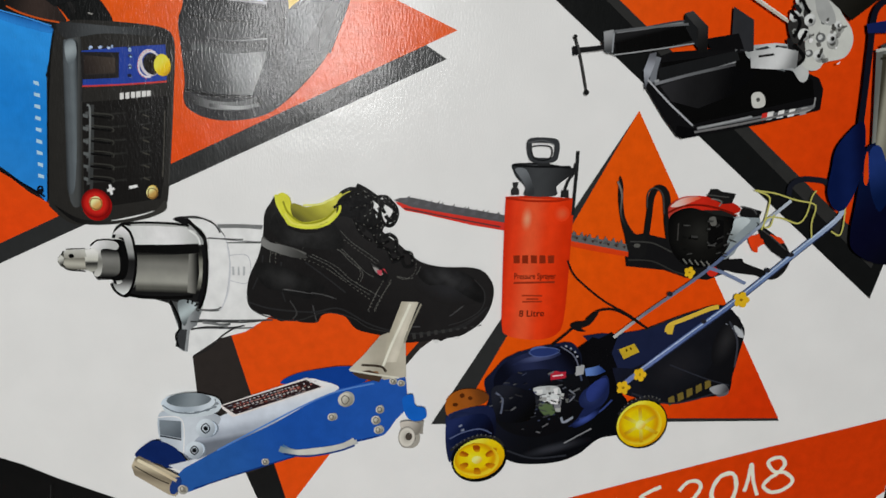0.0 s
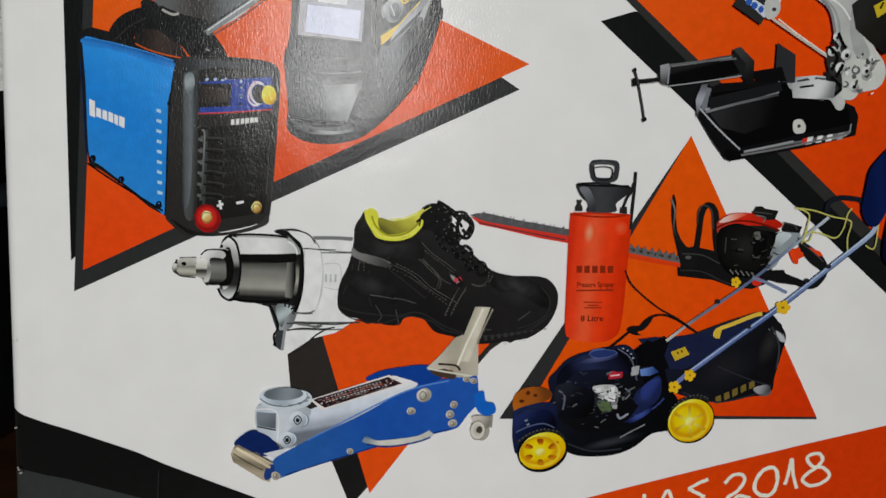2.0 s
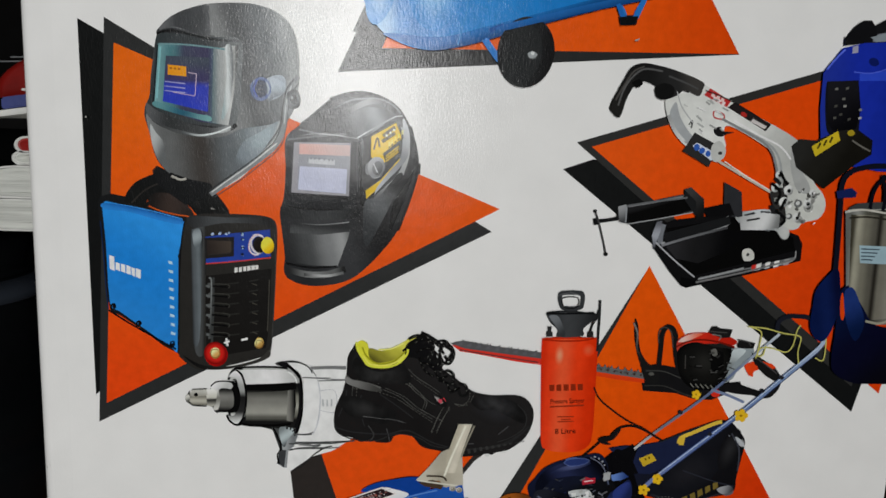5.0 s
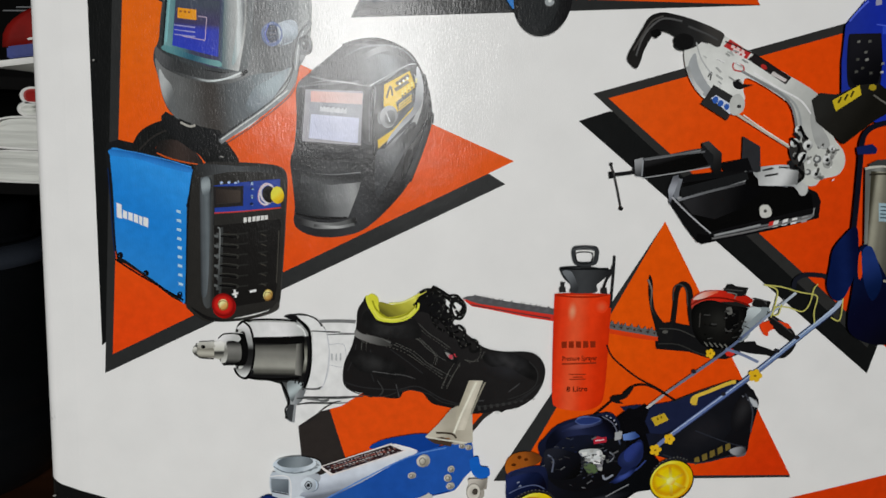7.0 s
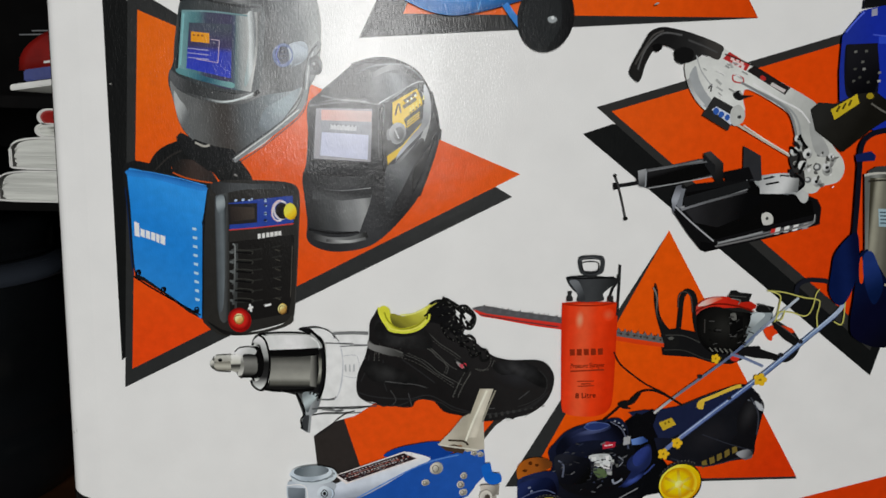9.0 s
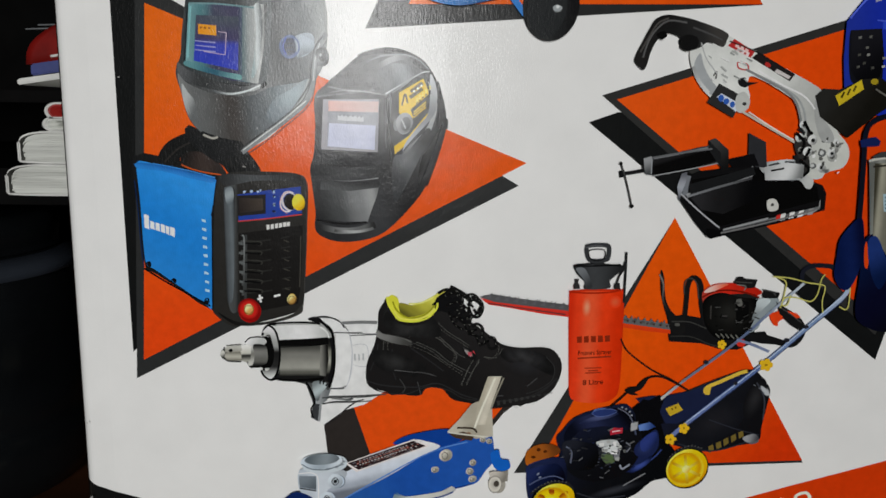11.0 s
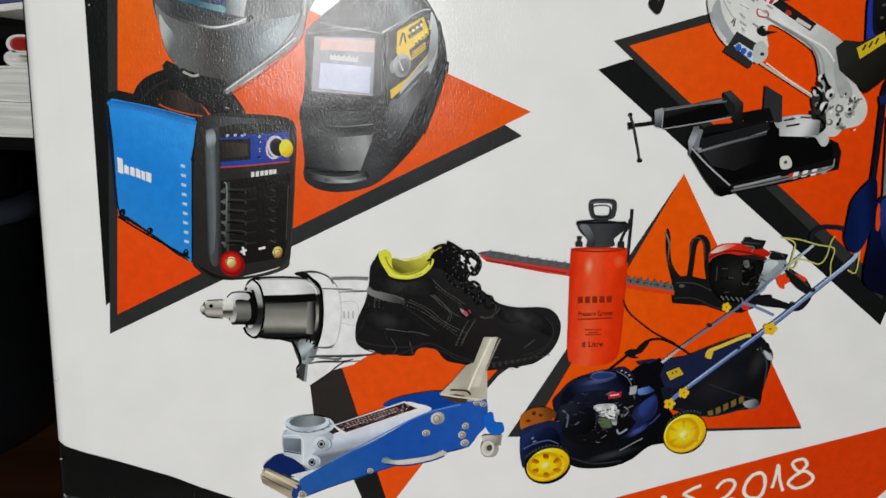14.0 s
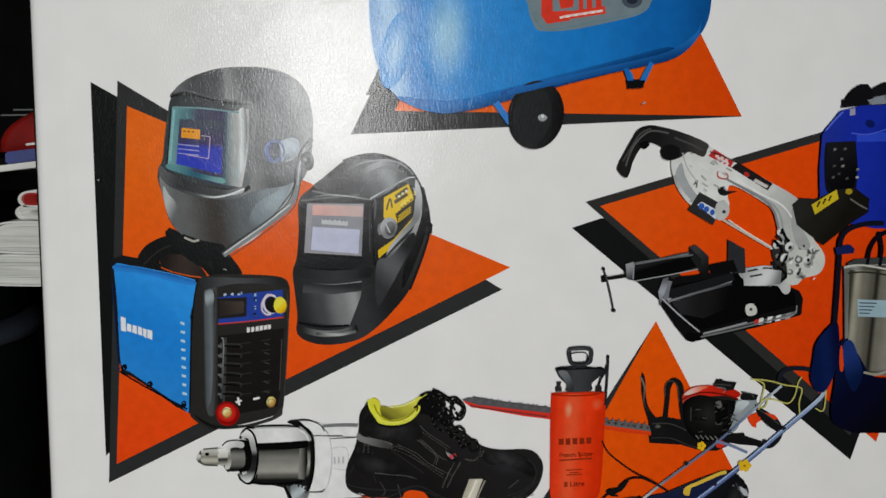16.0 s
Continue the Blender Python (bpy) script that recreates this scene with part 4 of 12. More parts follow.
art("caption_line", ribbon(0.16, (37.3, 180.8), (36.9, 175.9)), ink(190, 170, 190), helmet)
art("caption_line", ribbon(0.16, (36.9, 175.9), (32.1, 176.6)), ink(190, 170, 190), helmet)
art("pillar", poly((41.1, 186.4), (46.6, 187.4), (45.8, 178.5), (44.2, 169.6), (40.5, 170.2), (40.8, 178.6)), ink((0, 92, 112, 116), (0.4, 160, 164, 164), (0.7, 196, 198, 196), (1, 90, 92, 92), a=(40.5, 178.6), b=(46.5, 178.6)), helmet)
art("chin_ridge", ribbon(0.9, (26, 173.5), (29.5, 171.2), (34.5, 169.6), (40.1, 168.9), (44.2, 168.8), (46, 169.9)), ink(36, 37, 38), helmet)
art("chin_ridge_gloss", ribbon(0.4, (32, 169.5), (37.2, 168.4), (42, 168), (44.7, 168.8)), ink(168, 172, 172), helmet)
art("ear_dial", oval(51.3, 178.1, 1.90, 2.30, 0), ink(58, 66, 84), helmet)
art("ear_ring", ribbon(0.5, (51.3, 180.2), (52.9, 179.3), (53.1, 177), (51.3, 175.8), (49.7, 176.9), (49.7, 179.2), closed=True), ink(88, 102, 140), helmet)
art("ear_plate", curve((52.8, 180.3), (55.8, 181.2), (57.1, 179.7), (56.1, 176.8), (53.3, 175.7), (52.9, 178)), ink(158, 168, 178), helmet)
art("strap", ribbon(0.9, (59.6, 181.8), (57.7, 178.9), (56.8, 174.1), (55.9, 168.9), (49.5, 161.2), (41.1, 154.7)), ink(150, 154, 154), helmet)
art("strap_edge", ribbon(0.3, (57.4, 178.7), (56.3, 173.8), (55.1, 168.6), (48.8, 161.2), (40.6, 155.5)), ink(66, 68, 68), helmet)
art("strap_knob", curve((57.4, 176.6), (58.6, 178.2), (59.9, 177.5), (60.2, 174.9), (59.2, 173.9), (57.6, 174.1)), ink(86, 88, 88), helmet)
art("strap_knob", oval(58.8, 175.9, 0.70, 1.00, 0), ink(52, 54, 54), helmet)
art("neck", poly((28.1, 160.1), (29.6, 159.4), (32.1, 158.3), (35.6, 157.2), (39.9, 156.5), (41.1, 154.6), (39.3, 153.3), (34.2, 151.4), (28.8, 155.2), (27.3, 157.3), (27.1, 159.1)), ink(26, 27, 28), helmet)
art("jaw_gloss", ribbon(0.35, (55.9, 168.4), (51.8, 163.3), (47, 158.2), (41.9, 155)), ink(196, 198, 196), helmet)
art("glass_edge", ribbon(0.5, (29.1, 186.8), (28.4, 179.5), (28.1, 173.6)), ink(120, 168, 172), helmet)
art("glass_edge", ribbon(0.35, (29.2, 187), (35.9, 187), (44.1, 186.3)), ink(104, 140, 144), helmet)
art("neck_gloss", ribbon(0.5, (31.3, 157.9), (33.3, 157.1), (34.6, 157.4)), ink(170, 168, 160), helmet)
art("brow_line", ribbon(0.49, (28.78, 189.21), (32.21, 189.96), (37.1, 189.04), (42.02, 188.35), (46.73, 188.28)), ink((0, 16, 17, 18), (0.6, 34, 36, 37), (1, 96, 98, 100), a=(28.78, 189.21), b=(46.73, 188.28)), helmet)
art("brow_gloss", ribbon(0.31, (29.28, 189.85), (32.22, 190.7), (36.49, 190.0), (41.41, 188.95)), ink((0, 60, 62, 64), (0.5, 118, 121, 122), (1, 90, 92, 93), a=(29.28, 189.85), b=(41.41, 188.95)), helmet)
art("crown_shade", curve((29.28, 189.97), (30.78, 191.99), (33.48, 193.82), (37.16, 195.19), (39.86, 195.55), (40.32, 192.37), (40.17, 189.15), (35.88, 189.98), (32.22, 190.82)), ink((0, 96, 98, 100), (0.35, 58, 60, 62), (0.8, 70, 72, 74), (1, 96, 98, 100), a=(30.04, 191.96), b=(40.57, 192.38)), helmet)
art("cheek_gloss", curve((26.95, 169.38), (28.15, 167.5), (29.61, 165.62), (30.29, 161.78), (31.12, 158.56), (29.51, 159.82), (27.82, 163.01), (27.01, 166.2)), ink((0, 172, 176, 176), (1, 96, 99, 100), a=(27.12, 165.56), b=(30.33, 164.1)), helmet)
art("cheek_light", curve((47.56, 166.09), (50.74, 168.11), (53.91, 170.13), (55.31, 170.82), (53.92, 167.29), (50.74, 162.92), (46.92, 159.31), (45.0, 158.22), (45.65, 162.15)), ink((0, 150, 164, 170), (0.7, 122, 132, 138), (1, 92, 98, 102), a=(52.01, 167.5), b=(46.28, 160.21), tall=0.8), helmet)
art("lip", curve((26.17, 174.05), (28.24, 172.59), (31.93, 171.05), (36.27, 169.64), (40.64, 169.0), (44.16, 169.48), (43.15, 168.42), (40.0, 167.57), (35.62, 167.83), (31.27, 168.74), (27.95, 169.92), (26.25, 171.65)), ink((0, 84, 86, 88), (0.3, 48, 50, 51), (0.75, 66, 68, 69), (1, 130, 134, 135), a=(26.25, 171.9), b=(44.16, 168.96)), helmet)
art("chin_ridge_gloss", ribbon(0.42, (33.75, 167.91), (37.49, 167.24), (41.26, 167.86), (44.79, 169.37)), ink((0, 80, 84, 86), (0.5, 206, 214, 214), (1, 216, 220, 220), a=(33.75, 167.91), b=(44.79, 169.37)), helmet)
art("strap", ribbon(1.14, (59.81, 181.07), (58.05, 178.98), (57.06, 175.37), (56.58, 170.21), (54.82, 165.5), (49.47, 160.93), (44.36, 157.15), (40.02, 153.91)), ink(128, 132, 134), helmet)
art("strap_edge", ribbon(0.25, (59.06, 180.54), (57.3, 178.19), (56.43, 174.58), (55.95, 169.93), (53.93, 165.73), (48.45, 161.17), (43.6, 157.66), (39.52, 154.69)), ink(44, 46, 47), helmet)
art("strap_edge", ribbon(0.20, (59.95, 179.55), (58.7, 177.72), (57.7, 174.62), (57.1, 169.71), (55.59, 164.99), (50.23, 160.17), (45.38, 156.39), (41.03, 153.41)), ink(74, 76, 78), helmet)
art("strap_gloss", ribbon(0.25, (55.07, 166.02), (49.47, 161.33), (44.37, 157.55), (40.28, 154.45)), ink(206, 208, 206), helmet)
art("strap_gloss", ribbon(0.20, (58.31, 178.98), (57.19, 175.37), (56.71, 170.47)), ink(190, 194, 194), helmet)
art("strap_knob", curve((57.3, 177.17), (58.95, 177.99), (60.1, 177.0), (60.25, 175.21), (59.36, 174.03), (57.83, 174.37)), ink((0, 60, 62, 64), (0.5, 112, 116, 118), (1, 38, 40, 42), a=(57.43, 177.3), b=(59.87, 174.17)), helmet)
art("strap_knob_ring", oval(58.84, 175.94, 0.76, 1.05, 0), ink(46, 48, 50), helmet)
art("strap_knob_gloss", oval(58.45, 176.31, 0.30, 0.39, 0), ink(150, 154, 156), helmet)
art("ear_ring", ribbon(0.38, (51.35, 180.41), (52.99, 179.7), (53.63, 177.82), (52.62, 176.0), (50.98, 175.57), (49.59, 176.8), (49.47, 178.95), closed=True), ink(92, 108, 150), helmet)
art("ear_ring", ribbon(0.31, (50.72, 180.01), (49.97, 177.95), (50.73, 176.2)), ink(66, 86, 170), helmet)
art("ear_plate", curve((53.62, 180.36), (55.51, 180.17), (57.04, 178.94), (56.54, 177.14), (54.27, 176.05), (53.26, 175.25), (53.76, 177.57)), ink((0, 170, 182, 192), (1, 108, 116, 122), a=(54.51, 179.62), b=(54.78, 175.55)), helmet)
art("ear_vent", ribbon(0.28, (50.73, 179.5), (52.24, 179.68)), ink(44, 48, 56), helmet)
art("ear_vent", ribbon(0.28, (50.73, 178.61), (52.24, 178.79)), ink(44, 48, 56), helmet)
art("ear_vent", ribbon(0.28, (50.73, 177.72), (52.24, 177.9)), ink(44, 48, 56), helmet)
art("ear_vent", ribbon(0.28, (50.73, 176.83), (52.24, 177.01)), ink(44, 48, 56), helmet)
art("visor_shadow", ribbon(0.37, (28.98, 186.75), (28.53, 182.02), (27.93, 175.74), (27.77, 173.72)), ink(26, 34, 38), helmet)
art("glass_edge", ribbon(0.37, (29.59, 186.4), (29.13, 181.42), (28.53, 175.13)), ink(126, 182, 186), helmet)
art("glass_foot", curve((27.76, 173.46), (31.94, 172.07), (36.9, 170.94), (40.15, 170.39), (40.16, 171.54), (36.92, 172.09), (31.96, 173.34), (28.27, 174.49)), ink((0, 90, 140, 144), (0.5, 40, 90, 110), (1, 110, 160, 160), a=(28.01, 173.72), b=(40.16, 171.03)), helmet)
art("sticker_bar", dashes(0.37, 0.49, 0.25, (30.86, 181.85), (33.93, 181.71)), ink(150, 80, 20), helmet)
art("pillar_gloss", curve((43.74, 186.8), (45.23, 186.86), (45.46, 181.35), (44.69, 174.99), (43.42, 171.38), (42.66, 171.36), (43.44, 176.22), (43.97, 181.3)), ink((0, 150, 168, 170), (0.5, 206, 212, 212), (1, 120, 124, 126), a=(42.71, 179.99), b=(45.46, 180.09)), helmet)

# small welding helmet
helmet = art("printed_helmet", curve((57, 167), (59.8, 170), (64.3, 174), (67.1, 176.3), (70.5, 177.5), (74.4, 177.9), (78, 177.1), (81.8, 175), (84.6, 171), (86.3, 166.1), (87.1, 160.8), (86.2, 157), (84.9, 152.3), (82.8, 146.4), (78.5, 140.6), (73.6, 135.8), (69.5, 133.8), (64.4, 133), (60.4, 133.4), (57.5, 134.8), (56.6, 136.7), (56.8, 140.1), (56.1, 146.4), (55.7, 150.2), (56.6, 154), (57, 160.4)), ink((0, 38, 39, 41), (0.35, 52, 53, 55), (0.62, 30, 30, 31), (1, 46, 47, 48), a=(56.5, 145.4), b=(86.7, 157.7)), catalogue, "printed black welding helmet with a yellow sticker")
art("crown", curve((59.8, 169.7), (64.5, 173.8), (67.9, 176.1), (71.7, 176.9), (76.6, 176.2), (81, 174), (83.7, 170.9), (80.5, 171.8), (75.6, 169.4), (73.4, 168.3), (65.9, 168.5)), ink((0, 46, 47, 48), (0.3, 36, 37, 38), (0.5, 66, 68, 70), (0.75, 112, 114, 116), (1, 70, 72, 73), a=(59.8, 170.2), b=(82.9, 173.6)), helmet, "glossy crown")
art("crown_gloss", ribbon(1.3, (70.6, 173.1), (73.5, 175.1), (76.9, 176.2), (79.8, 175.6)), ink((0, 64, 66, 68), (0.5, 158, 160, 162), (1, 88, 90, 92), a=(70.6, 173.5), b=(79.8, 175.6)), helmet)
art("crown_gloss", ribbon(0.8, (73.9, 170.5), (77.5, 172.4), (81.2, 173)), ink((0, 70, 72, 74), (0.6, 150, 152, 154), (1, 76, 78, 80), a=(73.9, 170.8), b=(81.2, 173)), helmet)
art("crown_edge", ribbon(0.4, (60, 169.3), (65.9, 168.3), (73.5, 168.2), (76.2, 169.5)), ink(116, 118, 120), helmet)
art("side_gloss", curve((83, 170.9), (84.9, 167.6), (85.6, 162.6), (84.2, 159.9), (81.1, 156.5), (78.4, 153.4), (76, 152.1), (78, 155.1), (82.2, 159.3), (83.8, 162.6), (84, 167.5)), ink((0, 80, 82, 83), (0.5, 150, 152, 152), (1, 170, 172, 172), a=(76.8, 152.8), b=(85, 167.6)), helmet)
art("rim", ribbon(0.6, (66.9, 176.3), (70.7, 177.6), (74.6, 178), (78.5, 177.1), (82.1, 175), (84.8, 171), (86.6, 166.1), (87.2, 161), (86.4, 156.9), (85, 152.3), (83, 146.6)), ink(22, 22, 23), helmet)
art("visor_frame", poly((57.4, 167), (64.7, 168), (73.9, 168.4), (73.7, 159.7), (73, 151.2), (65, 151.2), (56.8, 152), (57, 160.4)), ink(31, 32, 34), helmet)
art("visor_edge", ribbon(0.45, (57.4, 166.9), (64.7, 167.9), (73.9, 168.2), (73.8, 161)), ink(92, 94, 96), helmet)
art("visor_bezel", poly((58.9, 166.4), (71.8, 166.6), (71.5, 154.4), (58.3, 154.9)), ink(150, 148, 154), helmet)
art("visor_glass", poly((60.1, 166.1), (71.7, 166.1), (71.4, 154.8), (59.6, 155.4)), ink(136, 138, 146), helmet)
art("pink_strip", poly((60.1, 166.1), (71.7, 166.1), (71.6, 163.6), (60.1, 163.7)), ink((0, 208, 164, 156), (1, 196, 172, 168), a=(60.1, 165.2), b=(71.7, 165.1)), helmet)
art("name_bar", poly((62.2, 162.8), (68.2, 162.6), (68.2, 161.4), (62.2, 161.7)), ink(186, 188, 192), helmet)
art("filter_pane", poly((60.2, 161), (71, 160.6), (70.8, 154.9), (59.8, 155.6)), ink(186, 190, 212), helmet, "pale lilac filter pane")
art("brow_line", ribbon(0.5, (56.6, 151.7), (65, 151), (73.2, 151.2)), ink(20, 20, 21), helmet)
art("chin_plate", poly((58.2, 147.5), (65.1, 147.4), (72.3, 148.8), (71.4, 144.5), (69.1, 137.9), (63.4, 137.9), (58.3, 138.6), (57.5, 142.9)), ink((0, 40, 41, 42), (0.3, 66, 68, 69), (0.65, 118, 120, 121), (0.85, 146, 148, 148), (1, 104, 106, 106), a=(57.8, 141.6), b=(72.1, 144.6)), helmet, "glossy grey chin plate")
art("chin_plate_shade", poly((58.2, 147.5), (65.1, 147.4), (72.3, 148.8), (71.7, 146.1), (65.2, 145.2), (58, 145.5)), ink((0, 40, 41, 42), (1, 72, 74, 75), a=(65.1, 147.7), b=(64.9, 145.1)), helmet)
art("foot_ring", ribbon(1.5, (57.1, 137), (61.6, 135.8), (66.6, 135.9), (70.9, 137.3)), ink((0, 38, 38, 39), (0.45, 120, 122, 122), (0.8, 92, 94, 94), (1, 30, 30, 30), a=(57.6, 136.5), b=(70.7, 136.8)), helmet)
art("foot_line", ribbon(0.5, (57.1, 138.3), (62.8, 137.4), (68.9, 137.8)), ink(16, 16, 17), helmet)
art("yellow_sticker", poly((76.4, 168.2), (82, 171.5), (83.2, 168.7), (83.4, 166), (79.8, 163.2), (79.3, 160.9), (76.4, 163.6)), ink(222, 186, 20), helmet, "yellow sticker")
art("sticker_label", poly((79.1, 164.4), (83.4, 168), (83.5, 164.8), (80.1, 161.5)), ink(34, 31, 20), helmet)
art("sticker_bar", ribbon(0.35, (79.8, 163.8), (82.7, 166.2)), ink(196, 164, 26), helmet)
art("sticker_bar", ribbon(0.35, (79.8, 163.2), (82.7, 165.6)), ink(196, 164, 26), helmet)
art("sticker_bar", ribbon(0.35, (79.8, 162.6), (82.7, 165)), ink(196, 164, 26), helmet)
art("sticker_bar", ribbon(0.8, (78.9, 167.1), (81.8, 169.2)), ink(70, 58, 18), helmet)
art("sticker_bar", ribbon(0.8, (79.1, 168.4), (81.8, 170.5)), ink(70, 58, 18), helmet)
art("yellow_stripe", poly((75.3, 155.8), (78.8, 158.4), (83.3, 163.8), (83.5, 161.8), (80, 158), (75.5, 153.9)), ink(214, 178, 24), helmet)
art("dial", oval(77.7, 161.1, 1.80, 2.50, -12), ink(130, 132, 134), helmet, "grey dial")
art("dial_face", oval(77.7, 161.1, 1.20, 1.80, -12), ink(60, 61, 62), helmet)
art("dial_tab", oval(75.7, 160.8, 0.60, 1.40, 0), ink(120, 122, 122), helmet)
art("strap_knob", poly((85.4, 162.1), (87.3, 162.7), (87.9, 162.2), (87.8, 160.1), (87, 159.6), (85.5, 159.9)), ink(24, 24, 25), helmet)
art("knob_cap", oval(86.2, 161, 0.71, 1.00, 0), ink(52, 53, 54), helmet)
art("crown_facet", curve((70.21, 170.07), (71.2, 172.7), (74.01, 174.59), (77.64, 174.7), (80.53, 173.75), (79.54, 171.37), (76.47, 168.93), (73.89, 167.82), (71.28, 168.27)), ink((0, 54, 56, 58), (0.4, 96, 99, 102), (0.7, 140, 144, 148), (1, 74, 76, 78), a=(70.74, 169.3), b=(80.54, 173.23)), helmet)
art("crown_ridge", ribbon(0.39, (66.55, 173.08), (69.09, 174.96), (72.42, 176.35), (77.59, 176.77), (81.0, 175.58), (83.15, 173.56)), ink((0, 50, 52, 54), (0.5, 150, 154, 158), (1, 120, 124, 126), a=(66.55, 173.08), b=(83.15, 173.56)), helmet)
art("crown_ridge", ribbon(0.31, (73.24, 167.8), (77.74, 170.54), (81.6, 172.74), (83.42, 173.05)), ink((0, 196, 200, 202), (0.5, 150, 154, 156), (1, 190, 194, 196), a=(73.24, 167.8), b=(83.42, 173.05)), helmet)
art("side_gloss", curve((83.57, 172.53), (84.81, 170.47), (85.31, 167.06), (84.75, 163.61), (82.97, 161.18), (80.4, 158.45), (77.83, 155.46), (77.32, 154.65), (78.06, 156.8), (80.87, 160.6), (83.16, 163.57), (83.56, 168.07)), ink((0, 190, 194, 196), (0.45, 120, 123, 125), (1, 178, 182, 184), a=(83.99, 171.63), b=(77.84, 155.19)), helmet)
art("side_shade", curve((85.32, 171.01), (86.49, 167.1), (86.52, 161.79), (85.23, 156.41), (83.25, 150.99), (81.23, 146.88), (81.62, 152.31), (83.82, 159.06), (85.25, 164.42)), ink((0, 30, 31, 32), (1, 16, 16, 17), a=(84.54, 161.75), b=(86.7, 160.46)), helmet)
art("side_band", curve((75.24, 153.26), (78.12, 154.26), (80.95, 157.67), (83.0, 160.11), (83.82, 159.06), (81.58, 153.65), (78.3, 146.84), (75.73, 142.71), (74.85, 146.78)), ink((0, 48, 50, 52), (0.5, 84, 87, 89), (1, 26, 27, 28), a=(74.82, 148.14), b=(83.1, 156.37)), helmet)
art("frame_edge", ribbon(0.28, (58.39, 167.41), (63.52, 168.45), (68.69, 168.2), (73.63, 167.55)), ink((0, 60, 62, 64), (0.6, 170, 172, 174), (1, 110, 112, 114), a=(58.39, 167.41), b=(73.63, 167.55)), helmet)
art("frame_edge", ribbon(0.52, (74.03, 167.04), (74.01, 161.5), (74.41, 154.86), (74.73, 152.18)), ink(14, 14, 15), helmet)
art("frame_edge", ribbon(0.20, (73.26, 166.75), (73.23, 161.48), (73.48, 155.37)), ink(72, 74, 76), helmet)
art("bezel_foot", ribbon(0.39, (58.62, 154.54), (64.99, 154.27), (71.8, 153.87)), ink(20, 20, 22), helmet)
art("name_line", dashes(0.39, 0.39, 0.26, (62.29, 162.81), (67.74, 162.54)), ink(110, 112, 118), helmet)
art("sticker_bar", dashes(0.26, 0.53, 0.26, (79.97, 164.82), (83.56, 168.07)), ink(30, 24, 10), helmet)
art("sticker_bar", dashes(0.26, 0.52, 0.26, (79.96, 165.34), (83.55, 168.6)), ink(30, 24, 10), helmet)
art("sticker_bar", dashes(0.26, 0.52, 0.26, (79.94, 165.87), (83.53, 169.12)), ink(238, 214, 90), helmet)
art("sticker_bar", dashes(0.26, 0.52, 0.26, (79.93, 166.4), (83.52, 169.65)), ink(238, 214, 90), helmet)
art("sticker_bar", dashes(0.52, 0.52, 0.26, (79.11, 167.96), (81.93, 170.13)), ink(250, 240, 190), helmet)
art("sticker_mark", ribbon(0.39, (77.07, 165.27), (77.8, 167.92), (78.37, 165.83)), ink(70, 56, 10), helmet)
art("dial", oval(77.69, 161.32, 1.98, 2.31, -12), ink((0, 170, 172, 174), (0.6, 120, 122, 124), (1, 70, 72, 74), a=(76.88, 162.36), b=(79.31, 159.5)), helmet)
art("dial_face", oval(77.96, 161.06, 1.19, 1.63, -12), ink((0, 120, 122, 124), (1, 52, 53, 54), a=(77.15, 162.1), b=(79.04, 159.76)), helmet)
art("dial_mark", ribbon(0.26, (77.02, 162.1), (77.99, 160.0)), ink(200, 202, 204), helmet)
art("chin_shade", curve((56.18, 151.84), (61.12, 150.86), (67.65, 150.98), (73.56, 151.62), (73.47, 149.46), (67.68, 148.83), (61.14, 148.72), (56.71, 149.45)), ink((0, 34, 35, 36), (0.6, 52, 54, 55), (1, 24, 25, 26), a=(56.18, 150.51), b=(73.58, 150.55)), helmet)
art("chin_gloss", ribbon(0.21, (59.19, 147.88), (65.07, 147.57), (71.64, 148.35)), ink((0, 40, 41, 42), (0.6, 120, 122, 123), (1, 150, 152, 153), a=(59.19, 147.88), b=(71.64, 148.35)), helmet)
art("foot_gloss", ribbon(0.66, (61.26, 135.7), (66.56, 135.48), (70.53, 136.34)), ink((0, 50, 50, 51), (0.5, 170, 172, 172), (1, 90, 92, 92), a=(60.6, 135.69), b=(70.79, 136.35)), helmet)

# air impact wrench
wrench = art("printed_wrench", poly((55.1, 113.8), (58.9, 114.4), (62.7, 113.5), (67.8, 113.2), (73, 113.4), (73.6, 95.6), (68.4, 92), (63.2, 90.4), (58.1, 86.6), (56.5, 87.5), (58, 92.3), (59.8, 96.2)), ink(222, 223, 222), catalogue, "printed chrome air impact wrench")
art("barrel", curve((45, 112.5), (48.8, 113), (55.1, 113.3), (58.9, 112.8), (60.8, 110.8), (61.1, 104.5), (60.6, 98.5), (59.2, 96.1), (56, 96.6), (51.4, 97.9), (46.3, 98.5), (44, 100.4), (43.1, 105.1), (43.5, 109.8)), ink((0, 150, 152, 150), (0.1, 208, 210, 206), (0.2, 190, 192, 188), (0.29, 22, 22, 22), (0.38, 40, 40, 38), (0.5, 122, 122, 112), (0.62, 158, 158, 148), (0.74, 104, 104, 96), (0.84, 26, 26, 26), (0.95, 30, 30, 30), (1, 130, 130, 126), a=(51.3, 113.1), b=(52, 96.8)), wrench, "chrome barrel")
art("barrel_face", oval(45.6, 105.7, 2.60, 7.10, 4), ink((0, 210, 212, 208), (0.25, 176, 178, 174), (0.4, 60, 60, 60), (0.75, 60, 60, 60), (0.85, 216, 218, 214), (1, 196, 198, 194), a=(45.7, 112.5), b=(45.5, 98.6)), wrench)
